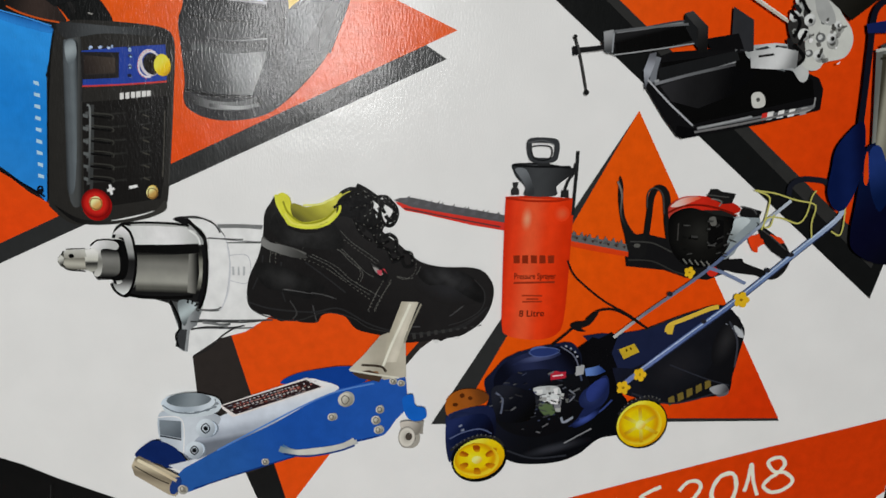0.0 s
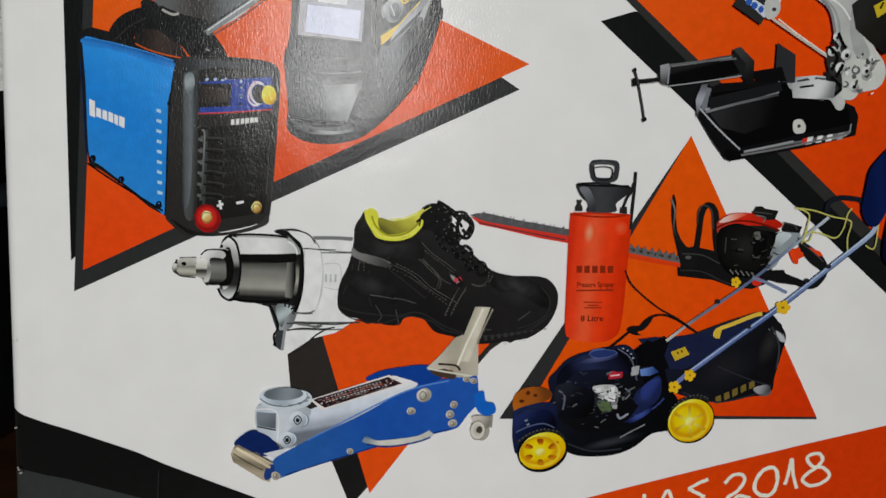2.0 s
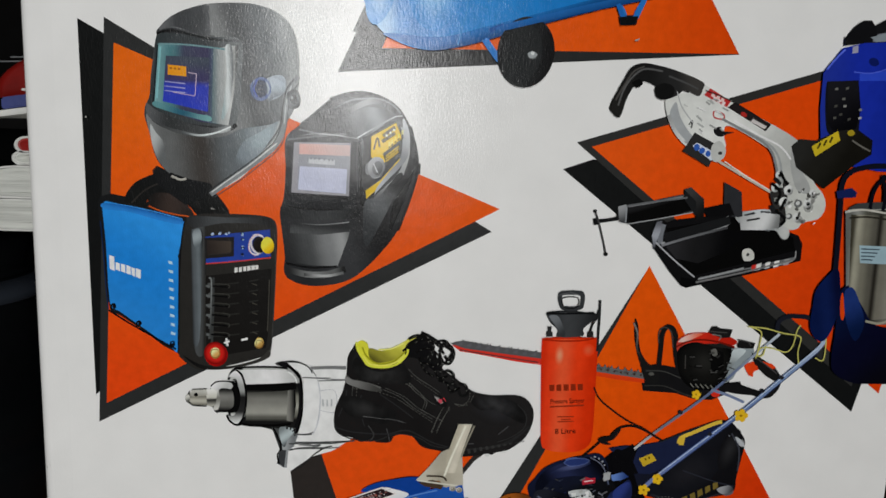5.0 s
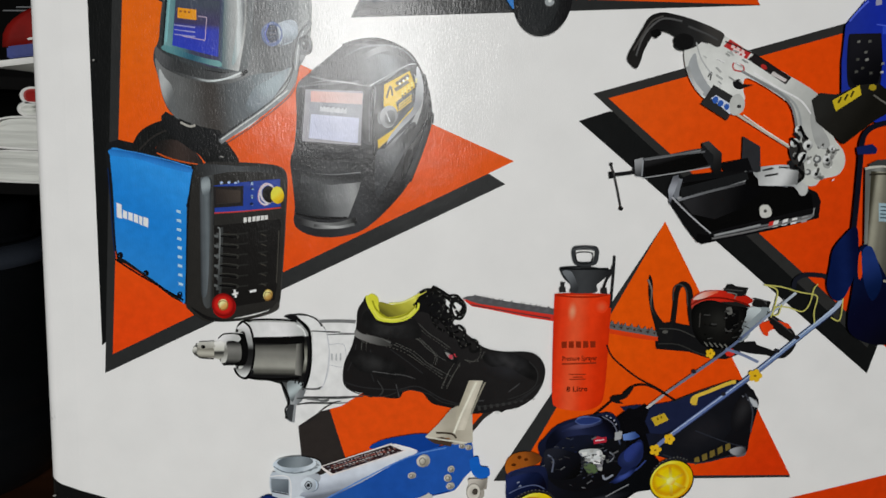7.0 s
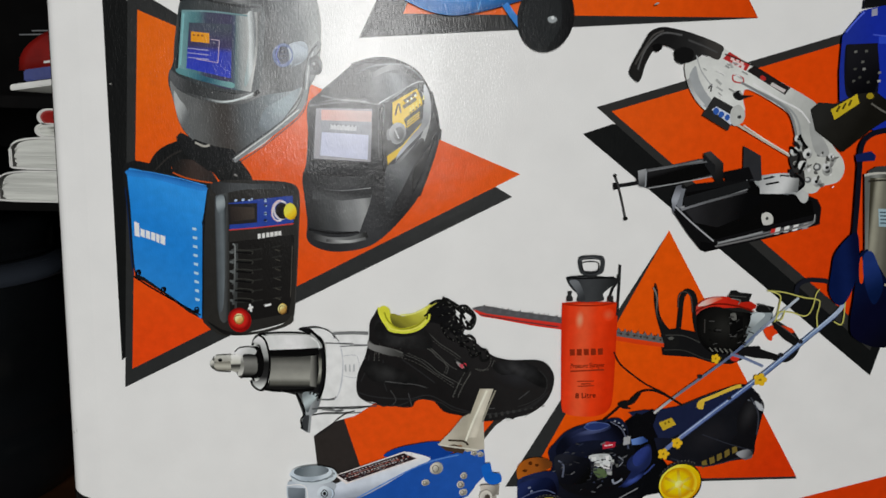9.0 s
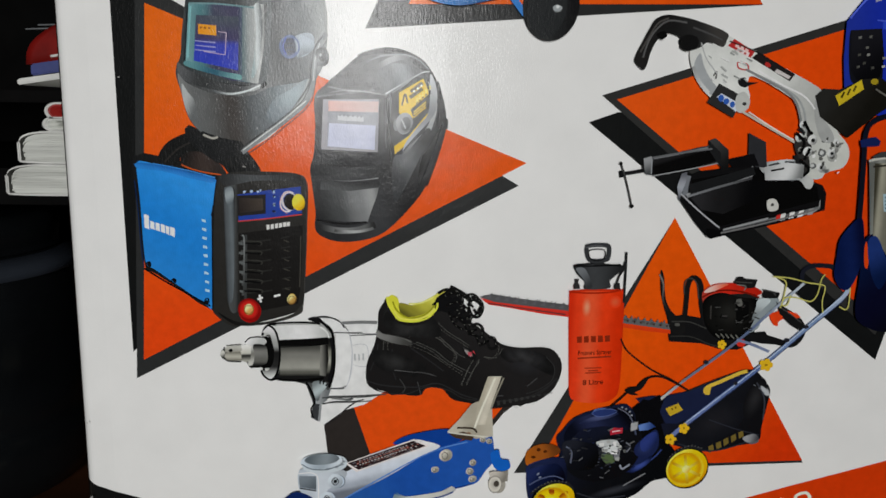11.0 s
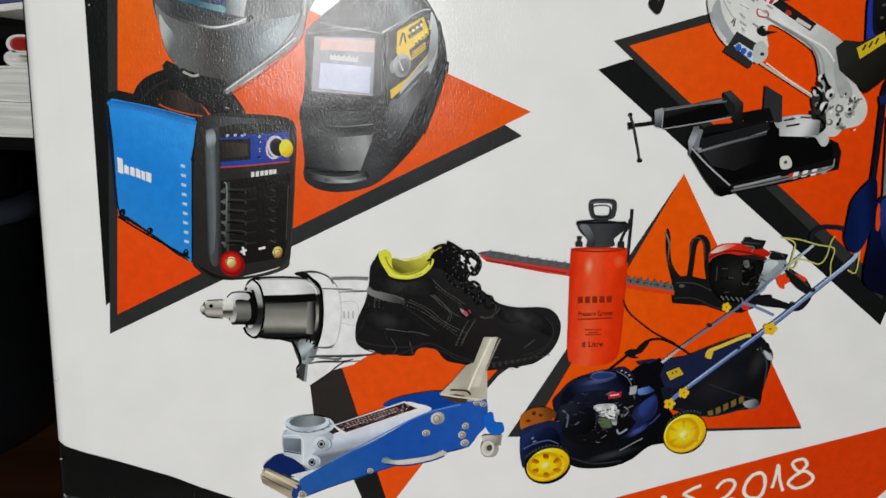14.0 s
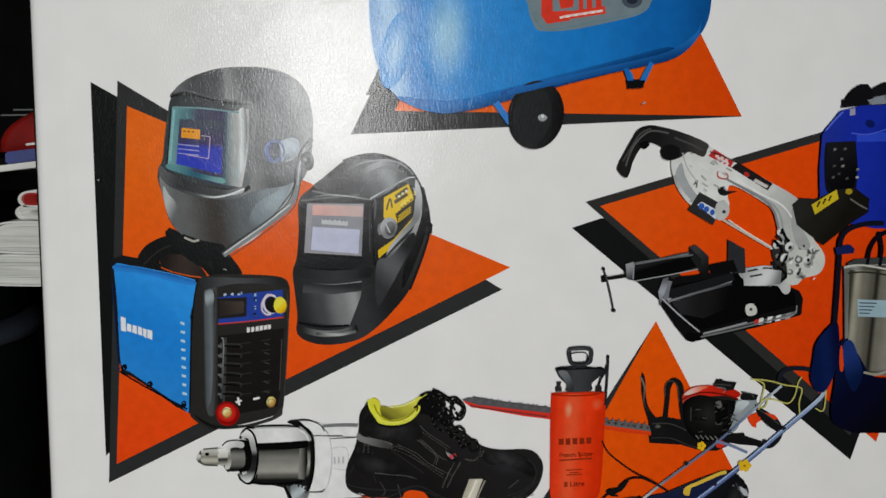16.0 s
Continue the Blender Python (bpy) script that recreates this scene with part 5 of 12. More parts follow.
art("barrel_ring", ribbon(0.55, (45.7, 112.6), (47.5, 111), (48.3, 105.8), (47.6, 100.5), (45.7, 98.4), (44, 100.1), (43.2, 105.6), (43.9, 110.9), closed=True), BLACK, wrench)
art("dark_collar", curve((44.5, 109.7), (46.5, 109.2), (47.5, 105.8), (46.8, 102.3), (44.8, 101.7), (45.8, 105.7)), ink(28, 28, 28), wrench)
art("front_ring", curve((40.5, 109.2), (44, 109.7), (45.5, 108.9), (46.3, 105.8), (45.5, 102.6), (43.7, 101.7), (40.7, 101.7), (39.7, 103.6), (39.4, 107.3)), ink((0, 200, 202, 198), (0.3, 190, 190, 186), (0.42, 60, 60, 58), (0.6, 128, 128, 122), (0.8, 120, 120, 114), (1, 40, 40, 40), a=(42.5, 109.5), b=(42.5, 101.6)), wrench)
art("front_ring_edge", ribbon(0.35, (40.7, 109.2), (41.7, 107.7), (42, 105), (41.5, 102.4), (40.7, 101.6), (39.7, 103.4), (39.4, 107.3), closed=True), ink(52, 52, 52), wrench)
art("neck", poly((38.9, 107), (41.2, 108.2), (41.5, 102.9), (39.2, 103.4)), ink((0, 214, 214, 210), (0.5, 176, 176, 166), (0.65, 70, 70, 66), (1, 150, 150, 140), a=(39.9, 107.8), b=(40.2, 102.9)), wrench)
art("anvil", poly((33.7, 105.8), (34.7, 106.6), (36.2, 106.9), (38.8, 107.4), (38.9, 103.4), (35.9, 103.2), (34.1, 103.7), (33.3, 104.7)), ink((0, 186, 186, 178), (0.45, 150, 148, 134), (0.7, 176, 174, 160), (1, 70, 70, 66), a=(36.2, 107.2), b=(36.1, 103.2)), wrench, "square steel anvil")
art("anvil_tip", oval(34.3, 105, 0.90, 1.30, 0), ink(78, 78, 74), wrench)
art("anvil_pin", oval(36, 105.9, 0.50, 0.60, 0), ink(30, 30, 30), wrench)
art("anvil_gloss", oval(33.8, 105.1, 0.30, 0.40, 0), ink(226, 226, 222), wrench)
art("black_flange", curve((54.6, 113.9), (56.8, 114.5), (58.6, 113.1), (60.7, 110.8), (61.3, 105.8), (60.9, 99.8), (59.7, 96.2), (58.9, 96.9), (60, 101.8), (60.1, 107.1), (59.4, 110.5), (57.4, 112.5)), ink(22, 22, 23), wrench)
art("flange_gloss", curve((57.6, 113), (60, 110.5), (60.2, 109.2), (58.7, 109.9), (57.4, 111.7)), ink(150, 152, 150), wrench)
art("outline", ribbon(0.22, (61.2, 110.6), (61.1, 103.2), (60, 95.9)), ink(196, 198, 196), wrench)
art("outline", ribbon(0.2, (56.1, 114.3), (60.8, 114.1), (63, 112.7), (64.3, 111)), ink(90, 92, 92), wrench)
art("outline", ribbon(0.15, (64.3, 111), (65.2, 107.3), (65, 101.3), (63.9, 96.8), (62.6, 96)), ink(172, 174, 180), wrench)
art("outline", ribbon(0.6, (63.5, 113), (67.8, 113.2), (71.4, 113.2)), ink(124, 126, 128), wrench)
art("outline", ribbon(0.25, (61.2, 110.6), (67.9, 110.2), (71.5, 110.2)), ink(120, 122, 122), wrench)
art("outline", ribbon(0.4, (59.7, 96.2), (61.8, 96.1), (63.3, 96.3)), ink(90, 90, 90), wrench)
art("outline", ribbon(0.35, (59, 94.1), (65.7, 94.2), (73.6, 94.6)), ink(70, 72, 72), wrench)
art("outline", ribbon(0.3, (58, 92.3), (61.2, 92.5), (65.8, 92.6), (70, 92.9)), ink(96, 98, 98), wrench)
art("outline", ribbon(0.35, (58.6, 86.8), (61.3, 88.3), (64, 91.1), (66.6, 92.9)), ink(40, 40, 40), wrench)
art("outline", ribbon(0.5, (61.6, 93.9), (63.4, 93.3), (65.5, 93.5)), ink(84, 86, 86), wrench)
art("outline", ribbon(0.12, (65.2, 107.3), (68.8, 107.2), (68.9, 102.1), (65.3, 102.3)), ink(176, 178, 184), wrench)
art("mark_bar", poly((65.7, 105.1), (66.1, 105.1), (66.2, 103.4), (65.8, 103.4)), ink(176, 178, 180), wrench)
art("mark_bar", poly((66.8, 105.1), (67.1, 105.1), (67.2, 103.4), (66.8, 103.4)), ink(176, 178, 180), wrench)
art("mark_bar", poly((67.8, 105.2), (68.2, 105.2), (68.2, 103.5), (67.8, 103.4)), ink(176, 178, 180), wrench)
art("trigger", poly((53.7, 97.9), (55.3, 97.6), (60, 95.9), (59, 93), (57.7, 92.1), (57.3, 87.5), (56.3, 87.7), (55.2, 88.5), (55.6, 92.2)), ink((0, 70, 72, 72), (0.4, 158, 162, 164), (1, 110, 114, 116), a=(54.7, 94.9), b=(59.2, 94.4)), wrench)
art("trigger_edge", ribbon(0.7, (54, 97.7), (55.3, 94.9), (55.9, 92.2), (55.3, 88.5)), ink(30, 30, 30), wrench)
art("trigger_foot", poly((55.6, 92.2), (57.2, 92.1), (56.7, 87.6), (55.2, 88.7)), ink(58, 60, 62), wrench)
art("lever", poly((57.9, 97.8), (59.4, 97.8), (59.2, 96.1), (57.9, 96.6)), ink(70, 72, 72), wrench)
art("barrel_top", poly((45.47, 112.17), (51.34, 112.43), (56.36, 112.39), (58.89, 111.72), (59.3, 109.41), (55.13, 108.97), (47.59, 108.66), (46.84, 110.43)), ink((0, 206, 208, 206), (0.6, 226, 228, 226), (1, 186, 188, 186), a=(45.47, 110.37), b=(59.28, 110.96)), wrench)
art("barrel_dark", poly((47.09, 108.51), (59.43, 109.28), (59.58, 107.6), (55.15, 107.02), (47.34, 106.57)), ink((0, 8, 8, 8), (0.7, 16, 16, 16), (1, 46, 46, 44), a=(52.62, 108.87), b=(52.63, 106.66)), wrench)
art("barrel_low", poly((47.47, 106.58), (55.15, 107.02), (59.33, 107.45), (59.52, 103.66), (59.17, 101.0), (58.81, 99.39), (47.6, 99.5)), ink((0, 70, 70, 66), (0.3, 120, 120, 114), (0.7, 150, 150, 142), (0.88, 90, 90, 84), (1, 40, 40, 38), a=(52.63, 106.92), b=(52.68, 99.43)), wrench)
art("barrel_side", poly((57.56, 107.25), (59.33, 107.45), (59.52, 103.66), (59.17, 101.0), (58.81, 99.39), (57.27, 99.6)), ink((0, 128, 128, 122), (1, 16, 16, 16), a=(57.22, 103.57), b=(59.39, 103.65)), wrench)
art("barrel_foot", ribbon(0.64, (45.58, 98.9), (48.87, 98.36), (53.97, 98.41), (58.31, 98.84)), ink(10, 10, 10), wrench)
art("barrel_outline", ribbon(0.43, (45.1, 112.54), (48.84, 112.96), (53.84, 113.05), (57.61, 112.7)), ink(18, 18, 18), wrench)
art("barrel_face", curve((45.6, 112.18), (47.09, 110.18), (47.6, 105.8), (47.1, 100.54), (45.58, 98.63), (43.81, 99.36), (43.06, 101.7), (43.44, 100.93), (45.08, 101.25), (46.09, 105.74), (45.34, 110.11), (43.6, 110.55)), ink((0, 224, 226, 224), (0.35, 150, 152, 150), (0.5, 30, 30, 30), (0.75, 40, 40, 40), (1, 214, 216, 214), a=(45.1, 112.15), b=(45.07, 98.61)), wrench)
art("barrel_ring", ribbon(0.50, (45.1, 112.41), (46.84, 110.69), (47.72, 105.81), (47.1, 100.8), (45.58, 98.5), (43.81, 99.36), (43.06, 100.91)), ink(10, 10, 10), wrench)
art("dark_collar", curve((44.35, 109.55), (45.59, 108.83), (46.34, 105.75), (45.83, 102.33), (44.32, 101.49), (43.06, 101.96), (44.08, 105.66), (43.1, 108.98)), ink(14, 14, 14), wrench)
art("front_ring", curve((39.86, 108.85), (42.6, 109.35), (44.59, 108.79), (44.09, 107.48), (42.09, 107.13), (40.1, 107.31), (39.23, 107.79)), ink((0, 226, 228, 226), (1, 180, 182, 180), a=(40.11, 109.12), b=(42.59, 107.15)), wrench)
art("front_ring", curve((41.34, 107.36), (44.09, 107.35), (44.71, 105.68), (44.58, 103.07), (43.06, 102.09), (41.06, 102.28), (41.57, 104.52)), ink((0, 30, 30, 30), (0.35, 120, 120, 116), (0.75, 96, 96, 92), (1, 30, 30, 30), a=(42.84, 107.42), b=(42.81, 102.08)), wrench)
art("front_ring_edge", ribbon(0.30, (39.36, 108.05), (40.61, 109.14), (43.1, 109.37), (44.59, 108.66), (45.09, 105.7), (44.58, 102.55), (42.56, 101.94), (40.3, 101.99)), ink(16, 16, 16), wrench)
art("front_ring_face", curve((39.6, 107.55), (40.84, 107.08), (41.58, 105.04), (41.06, 102.41), (39.93, 102.36), (40.32, 104.73)), ink((0, 214, 214, 210), (0.5, 120, 120, 114), (1, 196, 196, 190), a=(40.1, 107.57), b=(40.56, 102.39)), wrench)
art("neck_block", poly((38.35, 107.24), (39.85, 107.56), (40.84, 106.82), (40.57, 103.69), (39.56, 102.87), (38.56, 103.35), (38.09, 105.42)), ink((0, 226, 226, 220), (0.45, 196, 196, 186), (0.6, 50, 50, 48), (1, 176, 176, 166), a=(39.35, 107.41), b=(39.56, 102.87)), wrench)
art("anvil_top", poly((34.88, 107.09), (38.35, 107.24), (38.59, 105.95), (36.59, 105.36), (34.36, 105.52)), ink((0, 190, 190, 182), (1, 150, 148, 138), a=(36.37, 107.16), b=(36.34, 105.34)), wrench)
art("anvil_side", poly((34.6, 105.4), (38.34, 105.69), (38.44, 103.35), (35.32, 103.49), (34.34, 104.23)), ink((0, 120, 118, 108), (0.5, 178, 176, 164), (1, 110, 108, 98), a=(36.35, 105.6), b=(36.31, 103.27)), wrench)
art("anvil_hole", oval(35.85, 105.97, 0.50, 0.43, 0), ink(10, 10, 10), wrench)
art("anvil_edge", ribbon(0.25, (34.38, 106.82), (33.98, 105.51), (34.33, 103.97), (35.32, 103.23), (38.31, 103.08)), ink(24, 24, 22), wrench)
art("anvil_edge", ribbon(0.19, (34.88, 107.22), (38.36, 107.5)), ink(70, 70, 66), wrench)
art("anvil_tip", oval(33.98, 105.12, 0.50, 0.89, 0), ink((0, 206, 206, 198), (1, 60, 60, 56), a=(33.74, 105.5), b=(34.34, 104.23)), wrench)
art("flange_edge", ribbon(0.50, (57.22, 113.45), (58.87, 112.5), (60.29, 110.75), (61.0, 106.35), (60.84, 101.06), (59.88, 97.03), (59.12, 95.93)), ink(14, 14, 14), wrench)
art("flange_edge", ribbon(0.30, (55.33, 114.14), (58.84, 114.55), (62.14, 113.41), (63.44, 111.66)), ink(34, 34, 34), wrench)
art("flange_glint", ribbon(0.38, (57.62, 111.92), (59.15, 110.7), (59.68, 109.16)), ink(216, 218, 216), wrench)
art("housing_line", ribbon(0.20, (60.17, 110.48), (63.97, 110.51), (67.79, 110.55)), ink(40, 40, 40), wrench)
art("housing_line", ribbon(0.76, (62.91, 112.93), (67.72, 113.14), (71.29, 113.03)), ink(116, 118, 118), wrench)
art("housing_line", ribbon(0.23, (64.75, 109.77), (69.08, 109.95), (72.15, 110.08)), ink(60, 62, 62), wrench)
art("housing_line", ribbon(0.25, (64.77, 109.12), (65.36, 105.21), (64.97, 99.89), (63.75, 96.5)), ink(196, 198, 202), wrench)
art("housing_line", ribbon(0.26, (59.12, 96.2), (62.46, 96.32), (63.74, 96.9)), ink(90, 92, 92), wrench)
art("trigger_line", ribbon(0.38, (53.97, 97.88), (55.27, 95.52), (56.07, 92.86), (55.06, 90.79), (55.6, 88.5)), ink(12, 12, 12), wrench)
art("trigger_gloss", curve((55.51, 97.67), (57.81, 98.02), (59.1, 97.0), (57.59, 94.8), (56.84, 92.88), (56.06, 93.94)), ink((0, 120, 128, 130), (0.5, 176, 188, 190), (1, 84, 90, 92), a=(55.51, 97.4), b=(57.86, 93.73)), wrench)
art("trigger_teeth", dashes(0.77, 0.38, 0.38, (56.53, 97.97), (58.32, 97.64), (59.1, 97.0)), ink(10, 10, 10), wrench)
art("handle_line", ribbon(0.32, (57.86, 93.73), (63.03, 93.91), (68.22, 93.96), (72.37, 94.51)), ink(60, 62, 62), wrench)
art("handle_line", ribbon(0.32, (57.89, 92.11), (61.11, 92.76), (65.65, 92.78), (68.24, 93.28)), ink(36, 36, 36), wrench)
art("handle_line", ribbon(0.52, (60.19, 93.68), (63.04, 93.37), (64.99, 92.9)), ink(110, 112, 112), wrench)

# safety shoe
shoe = art("printed_shoe", curve((74, 119.3), (72.8, 117.9), (71.7, 115.7), (71.5, 111.8), (70.7, 107.5), (69.1, 103.5), (68.6, 100.3), (68.9, 97.6), (70.4, 96.1), (73.3, 95.4), (75.2, 94.4), (77.3, 94.8), (79.4, 94.3), (82.3, 94.4), (83.3, 95.9), (85.4, 96.4), (87.8, 95.8), (90.3, 93.2), (95, 92.1), (99.1, 90.8), (103.1, 91), (106.3, 91.6), (107.4, 91.3), (108.5, 91.9), (111.4, 92.6), (114.8, 95), (116.6, 97.7), (117.4, 100.8), (117.1, 103.5), (115.3, 105.9), (112.5, 106.8), (106.8, 106.7), (102.8, 107.4), (100.4, 108.8), (98.1, 110.7), (95.4, 112.6), (93.7, 114.1), (92.9, 116.4), (90.9, 118.7), (88.2, 120.6), (85.8, 120.5), (85.1, 117.4), (80.7, 114.8), (76.5, 115.2)), ink((0, 31, 30, 30), (0.5, 29, 28, 28), (1, 35, 34, 34), a=(73.6, 95.6), b=(93.8, 112.5)), catalogue, "printed black lace-up safety shoe with a yellow lining")
art("lining", curve((73.8, 118.7), (74.8, 120), (76.3, 119.3), (77.2, 117.5), (80.5, 117.6), (84.1, 119.3), (87.1, 121.1), (88.6, 121.4), (87.7, 118.8), (86, 116.6), (82.7, 114.6), (79.4, 113.6), (76.6, 113.7), (74.9, 115.9)), ink((0, 214, 212, 62), (0.5, 188, 186, 58), (1, 214, 210, 92), a=(74.7, 118.2), b=(87.6, 119.4)), shoe, "yellow padded lining")
art("lining_shade", curve((76.8, 118), (80.5, 117.4), (84.3, 119.2), (87.7, 121.1), (87.2, 118.8), (85.5, 116.9), (82.5, 115.2), (79.4, 114.5), (77.3, 115.2)), ink((0, 208, 204, 84), (0.35, 180, 176, 64), (0.75, 138, 134, 48), (1, 96, 92, 36), a=(83.3, 120.1), b=(79.6, 114.2)), shoe)
art("lining_rim", ribbon(0.75, (75.4, 115.9), (76.9, 114.1), (79.4, 113.7), (82.2, 114.4), (84.5, 115.6), (85.5, 116.7)), ink(222, 220, 96), shoe)
art("tongue", curve((85.9, 119.4), (89.2, 121.2), (91.6, 119.7), (93.1, 116.1), (94, 113.6), (92.5, 112.7), (89.7, 115), (87.4, 115.9), (85.5, 116.3)), ink(20, 20, 21), shoe)
art("heel_band", curve((71.5, 111.3), (73.1, 110.2), (76.7, 109.5), (79.9, 108.3), (77.8, 107.8), (74.2, 108.6), (71.4, 109.9)), ink(92, 92, 90), shoe, "grey reflective band")
art("stitching", ribbon(0.13, (79.1, 109.2), (80.1, 110), (82.8, 110.4), (86.1, 109.8), (89.1, 107.2), (91.5, 105), (93, 104.2)), ink(62, 62, 60), shoe)
art("stitching", dashes(0.14, 0.35, 0.2, (79.1, 109.2), (80.1, 110), (82.8, 110.4), (86.1, 109.8), (89.1, 107.2), (91.5, 105), (93, 104.2)), ink(94, 94, 90), shoe)
art("stitching", ribbon(0.13, (79.6, 109.5), (82.8, 109.9), (85.8, 109.5), (88.3, 107.2), (90.9, 105), (90.6, 103)), ink(62, 62, 60), shoe)
art("stitching", dashes(0.14, 0.35, 0.2, (79.6, 109.5), (82.8, 109.9), (85.8, 109.5), (88.3, 107.2), (90.9, 105), (90.6, 103)), ink(94, 94, 90), shoe)
art("stitching", ribbon(0.13, (80.9, 108.2), (85.6, 106), (89, 103.2), (94.5, 100.2)), ink(62, 62, 60), shoe)
art("stitching", dashes(0.14, 0.35, 0.2, (80.9, 108.2), (85.6, 106), (89, 103.2), (94.5, 100.2)), ink(94, 94, 90), shoe)
art("stitching", ribbon(0.13, (80.2, 107.9), (84.4, 106), (88, 103.2), (92.6, 100.4)), ink(62, 62, 60), shoe)
art("stitching", dashes(0.14, 0.35, 0.2, (80.2, 107.9), (84.4, 106), (88, 103.2), (92.6, 100.4)), ink(94, 94, 90), shoe)
art("stitching", ribbon(0.13, (94.4, 102.1), (93, 99), (92.3, 97.1)), ink(62, 62, 60), shoe)
art("stitching", dashes(0.14, 0.35, 0.2, (94.4, 102.1), (93, 99), (92.3, 97.1)), ink(94, 94, 90), shoe)
art("stitching", ribbon(0.13, (96.7, 103.2), (95, 100.5), (93.6, 97.4)), ink(62, 62, 60), shoe)
art("stitching", dashes(0.14, 0.35, 0.2, (96.7, 103.2), (95, 100.5), (93.6, 97.4)), ink(94, 94, 90), shoe)
art("stitching", ribbon(0.13, (86.2, 113.2), (88.6, 110.9), (92, 108.7), (94.1, 107.2)), ink(62, 62, 60), shoe)
art("stitching", dashes(0.14, 0.35, 0.2, (86.2, 113.2), (88.6, 110.9), (92, 108.7), (94.1, 107.2)), ink(94, 94, 90), shoe)
art("stitching", ribbon(0.13, (73.1, 109), (72.9, 106.3), (73.2, 102)), ink(62, 62, 60), shoe)
art("stitching", dashes(0.14, 0.35, 0.2, (73.1, 109), (72.9, 106.3), (73.2, 102)), ink(94, 94, 90), shoe)
art("stitching", ribbon(0.13, (97.7, 104.4), (100.9, 104.2), (102.4, 106.7)), ink(62, 62, 60), shoe)
art("stitching", dashes(0.14, 0.35, 0.2, (97.7, 104.4), (100.9, 104.2), (102.4, 106.7)), ink(94, 94, 90), shoe)
art("crease", ribbon(0.22, (76, 101.1), (79.9, 100.6)), ink(70, 70, 71), shoe)
art("crease", ribbon(0.22, (82.8, 100.3), (85.5, 99.5)), ink(70, 70, 71), shoe)
art("crease", ribbon(0.22, (81.4, 97.9), (82.3, 94.5)), ink(70, 70, 71), shoe)
art("crease", ribbon(0.22, (113, 103.9), (112, 99.7), (108.8, 96.6)), ink(70, 70, 71), shoe)
art("crease", ribbon(0.22, (95, 91.5), (98.9, 93.7), (102.9, 94.2)), ink(70, 70, 71), shoe)
art("sheen", oval(107.7, 102.3, 7.01, 3.21, -14), ink((0, 42, 42, 44), (1, 34, 33, 33), a=(107.7, 102.3), b=(114.5, 100.6), tall=0.46), shoe)
art("sheen", oval(73.7, 114.8, 1.10, 2.60, -10), ink((0, 40, 40, 40), (1, 29, 29, 29), a=(73.7, 114.8), b=(74.78, 114.61), tall=2.37), shoe)
art("crease", ribbon(0.3, (71.6, 107.6), (71.2, 104.6), (69.7, 100.8)), ink(41, 41, 42), shoe)
art("crease", ribbon(0.3, (75.1, 106.4), (74.9, 102.4), (76.1, 98.4)), ink(41, 41, 42), shoe)
art("crease", ribbon(0.3, (79.7, 106.6), (83.7, 103.8), (87.8, 100.7)), ink(41, 41, 42), shoe)
art("crease", ribbon(0.3, (76.6, 112.4), (80.8, 112.2), (84.6, 113.1)), ink(41, 41, 42), shoe)
art("tread_notch", oval(106.3, 91.2, 0.60, 0.40, 0), ink(214, 214, 212), shoe)
art("tread_notch", oval(110.5, 92.1, 0.50, 0.30, 0), ink(214, 214, 212), shoe)
art("sole_line", ribbon(0.35, (69, 98.1), (73.5, 96.9), (81.4, 96.5), (86.7, 97.4), (93.5, 94.1), (101.6, 92.7), (111, 94.2), (116.4, 98.8)), ink(42, 42, 43), shoe)
art("lace", ribbon(0.75, (89.1, 122.2), (90.7, 121.5), (92.9, 120.1), (94.2, 118.8), (93.5, 117.5)), ink(24, 24, 24), shoe)
art("lace", ribbon(0.75, (94.2, 119.6), (96.3, 118.9), (97.2, 116.9), (96.3, 114.7), (94.7, 114.9), (93.8, 117), (94.5, 119.1)), ink(24, 24, 24), shoe)
art("lace", ribbon(0.75, (94.7, 119.1), (96.7, 117.6), (96, 115.5), (94.9, 116.5)), ink(24, 24, 24), shoe)
art("lace", ribbon(0.75, (89.5, 119.5), (90.8, 120), (92.2, 118.7), (91.5, 116.9), (90.2, 115.5)), ink(24, 24, 24), shoe)
art("lace", ribbon(0.75, (90.1, 118.6), (92, 117.4), (91.1, 114.5), (90.6, 113.1)), ink(24, 24, 24), shoe)
art("lace", ribbon(0.75, (92.3, 115.3), (93.7, 113.8), (94.5, 114.6), (93.6, 116.2)), ink(24, 24, 24), shoe)
art("lace", ribbon(0.75, (93.6, 117), (94.2, 114.5), (93.9, 111.4), (94.7, 109.9)), ink(24, 24, 24), shoe)
art("lace", ribbon(0.75, (94.6, 112), (95.9, 112.8), (97.3, 111.6), (96.9, 109.4), (95.5, 109.9)), ink(24, 24, 24), shoe)
art("lace", ribbon(0.75, (95.6, 109.4), (97.4, 109.4), (98, 107.9), (96.5, 107.3)), ink(24, 24, 24), shoe)
art("lace", ribbon(0.75, (98.7, 109.5), (100.3, 109), (100.7, 106.9), (99.2, 106.6), (98.5, 108.4)), ink(24, 24, 24), shoe)
art("lace", ribbon(0.75, (86.2, 120.5), (88.1, 121.4), (91, 121), (93.4, 119.8)), ink(24, 24, 24), shoe)
art("lace", ribbon(0.75, (85.7, 118.4), (87.7, 120.3), (89.7, 121.5)), ink(24, 24, 24), shoe)
art("lace_fleck", dashes(0.16, 0.35, 1.1, (89.7, 121.5), (92.1, 120.3), (94, 118.8)), ink(104, 104, 100), shoe)
art("lace_fleck", dashes(0.16, 0.35, 1.1, (94.2, 119.6), (96.3, 118.9), (97.2, 116.9), (96.3, 114.7)), ink(104, 104, 100), shoe)
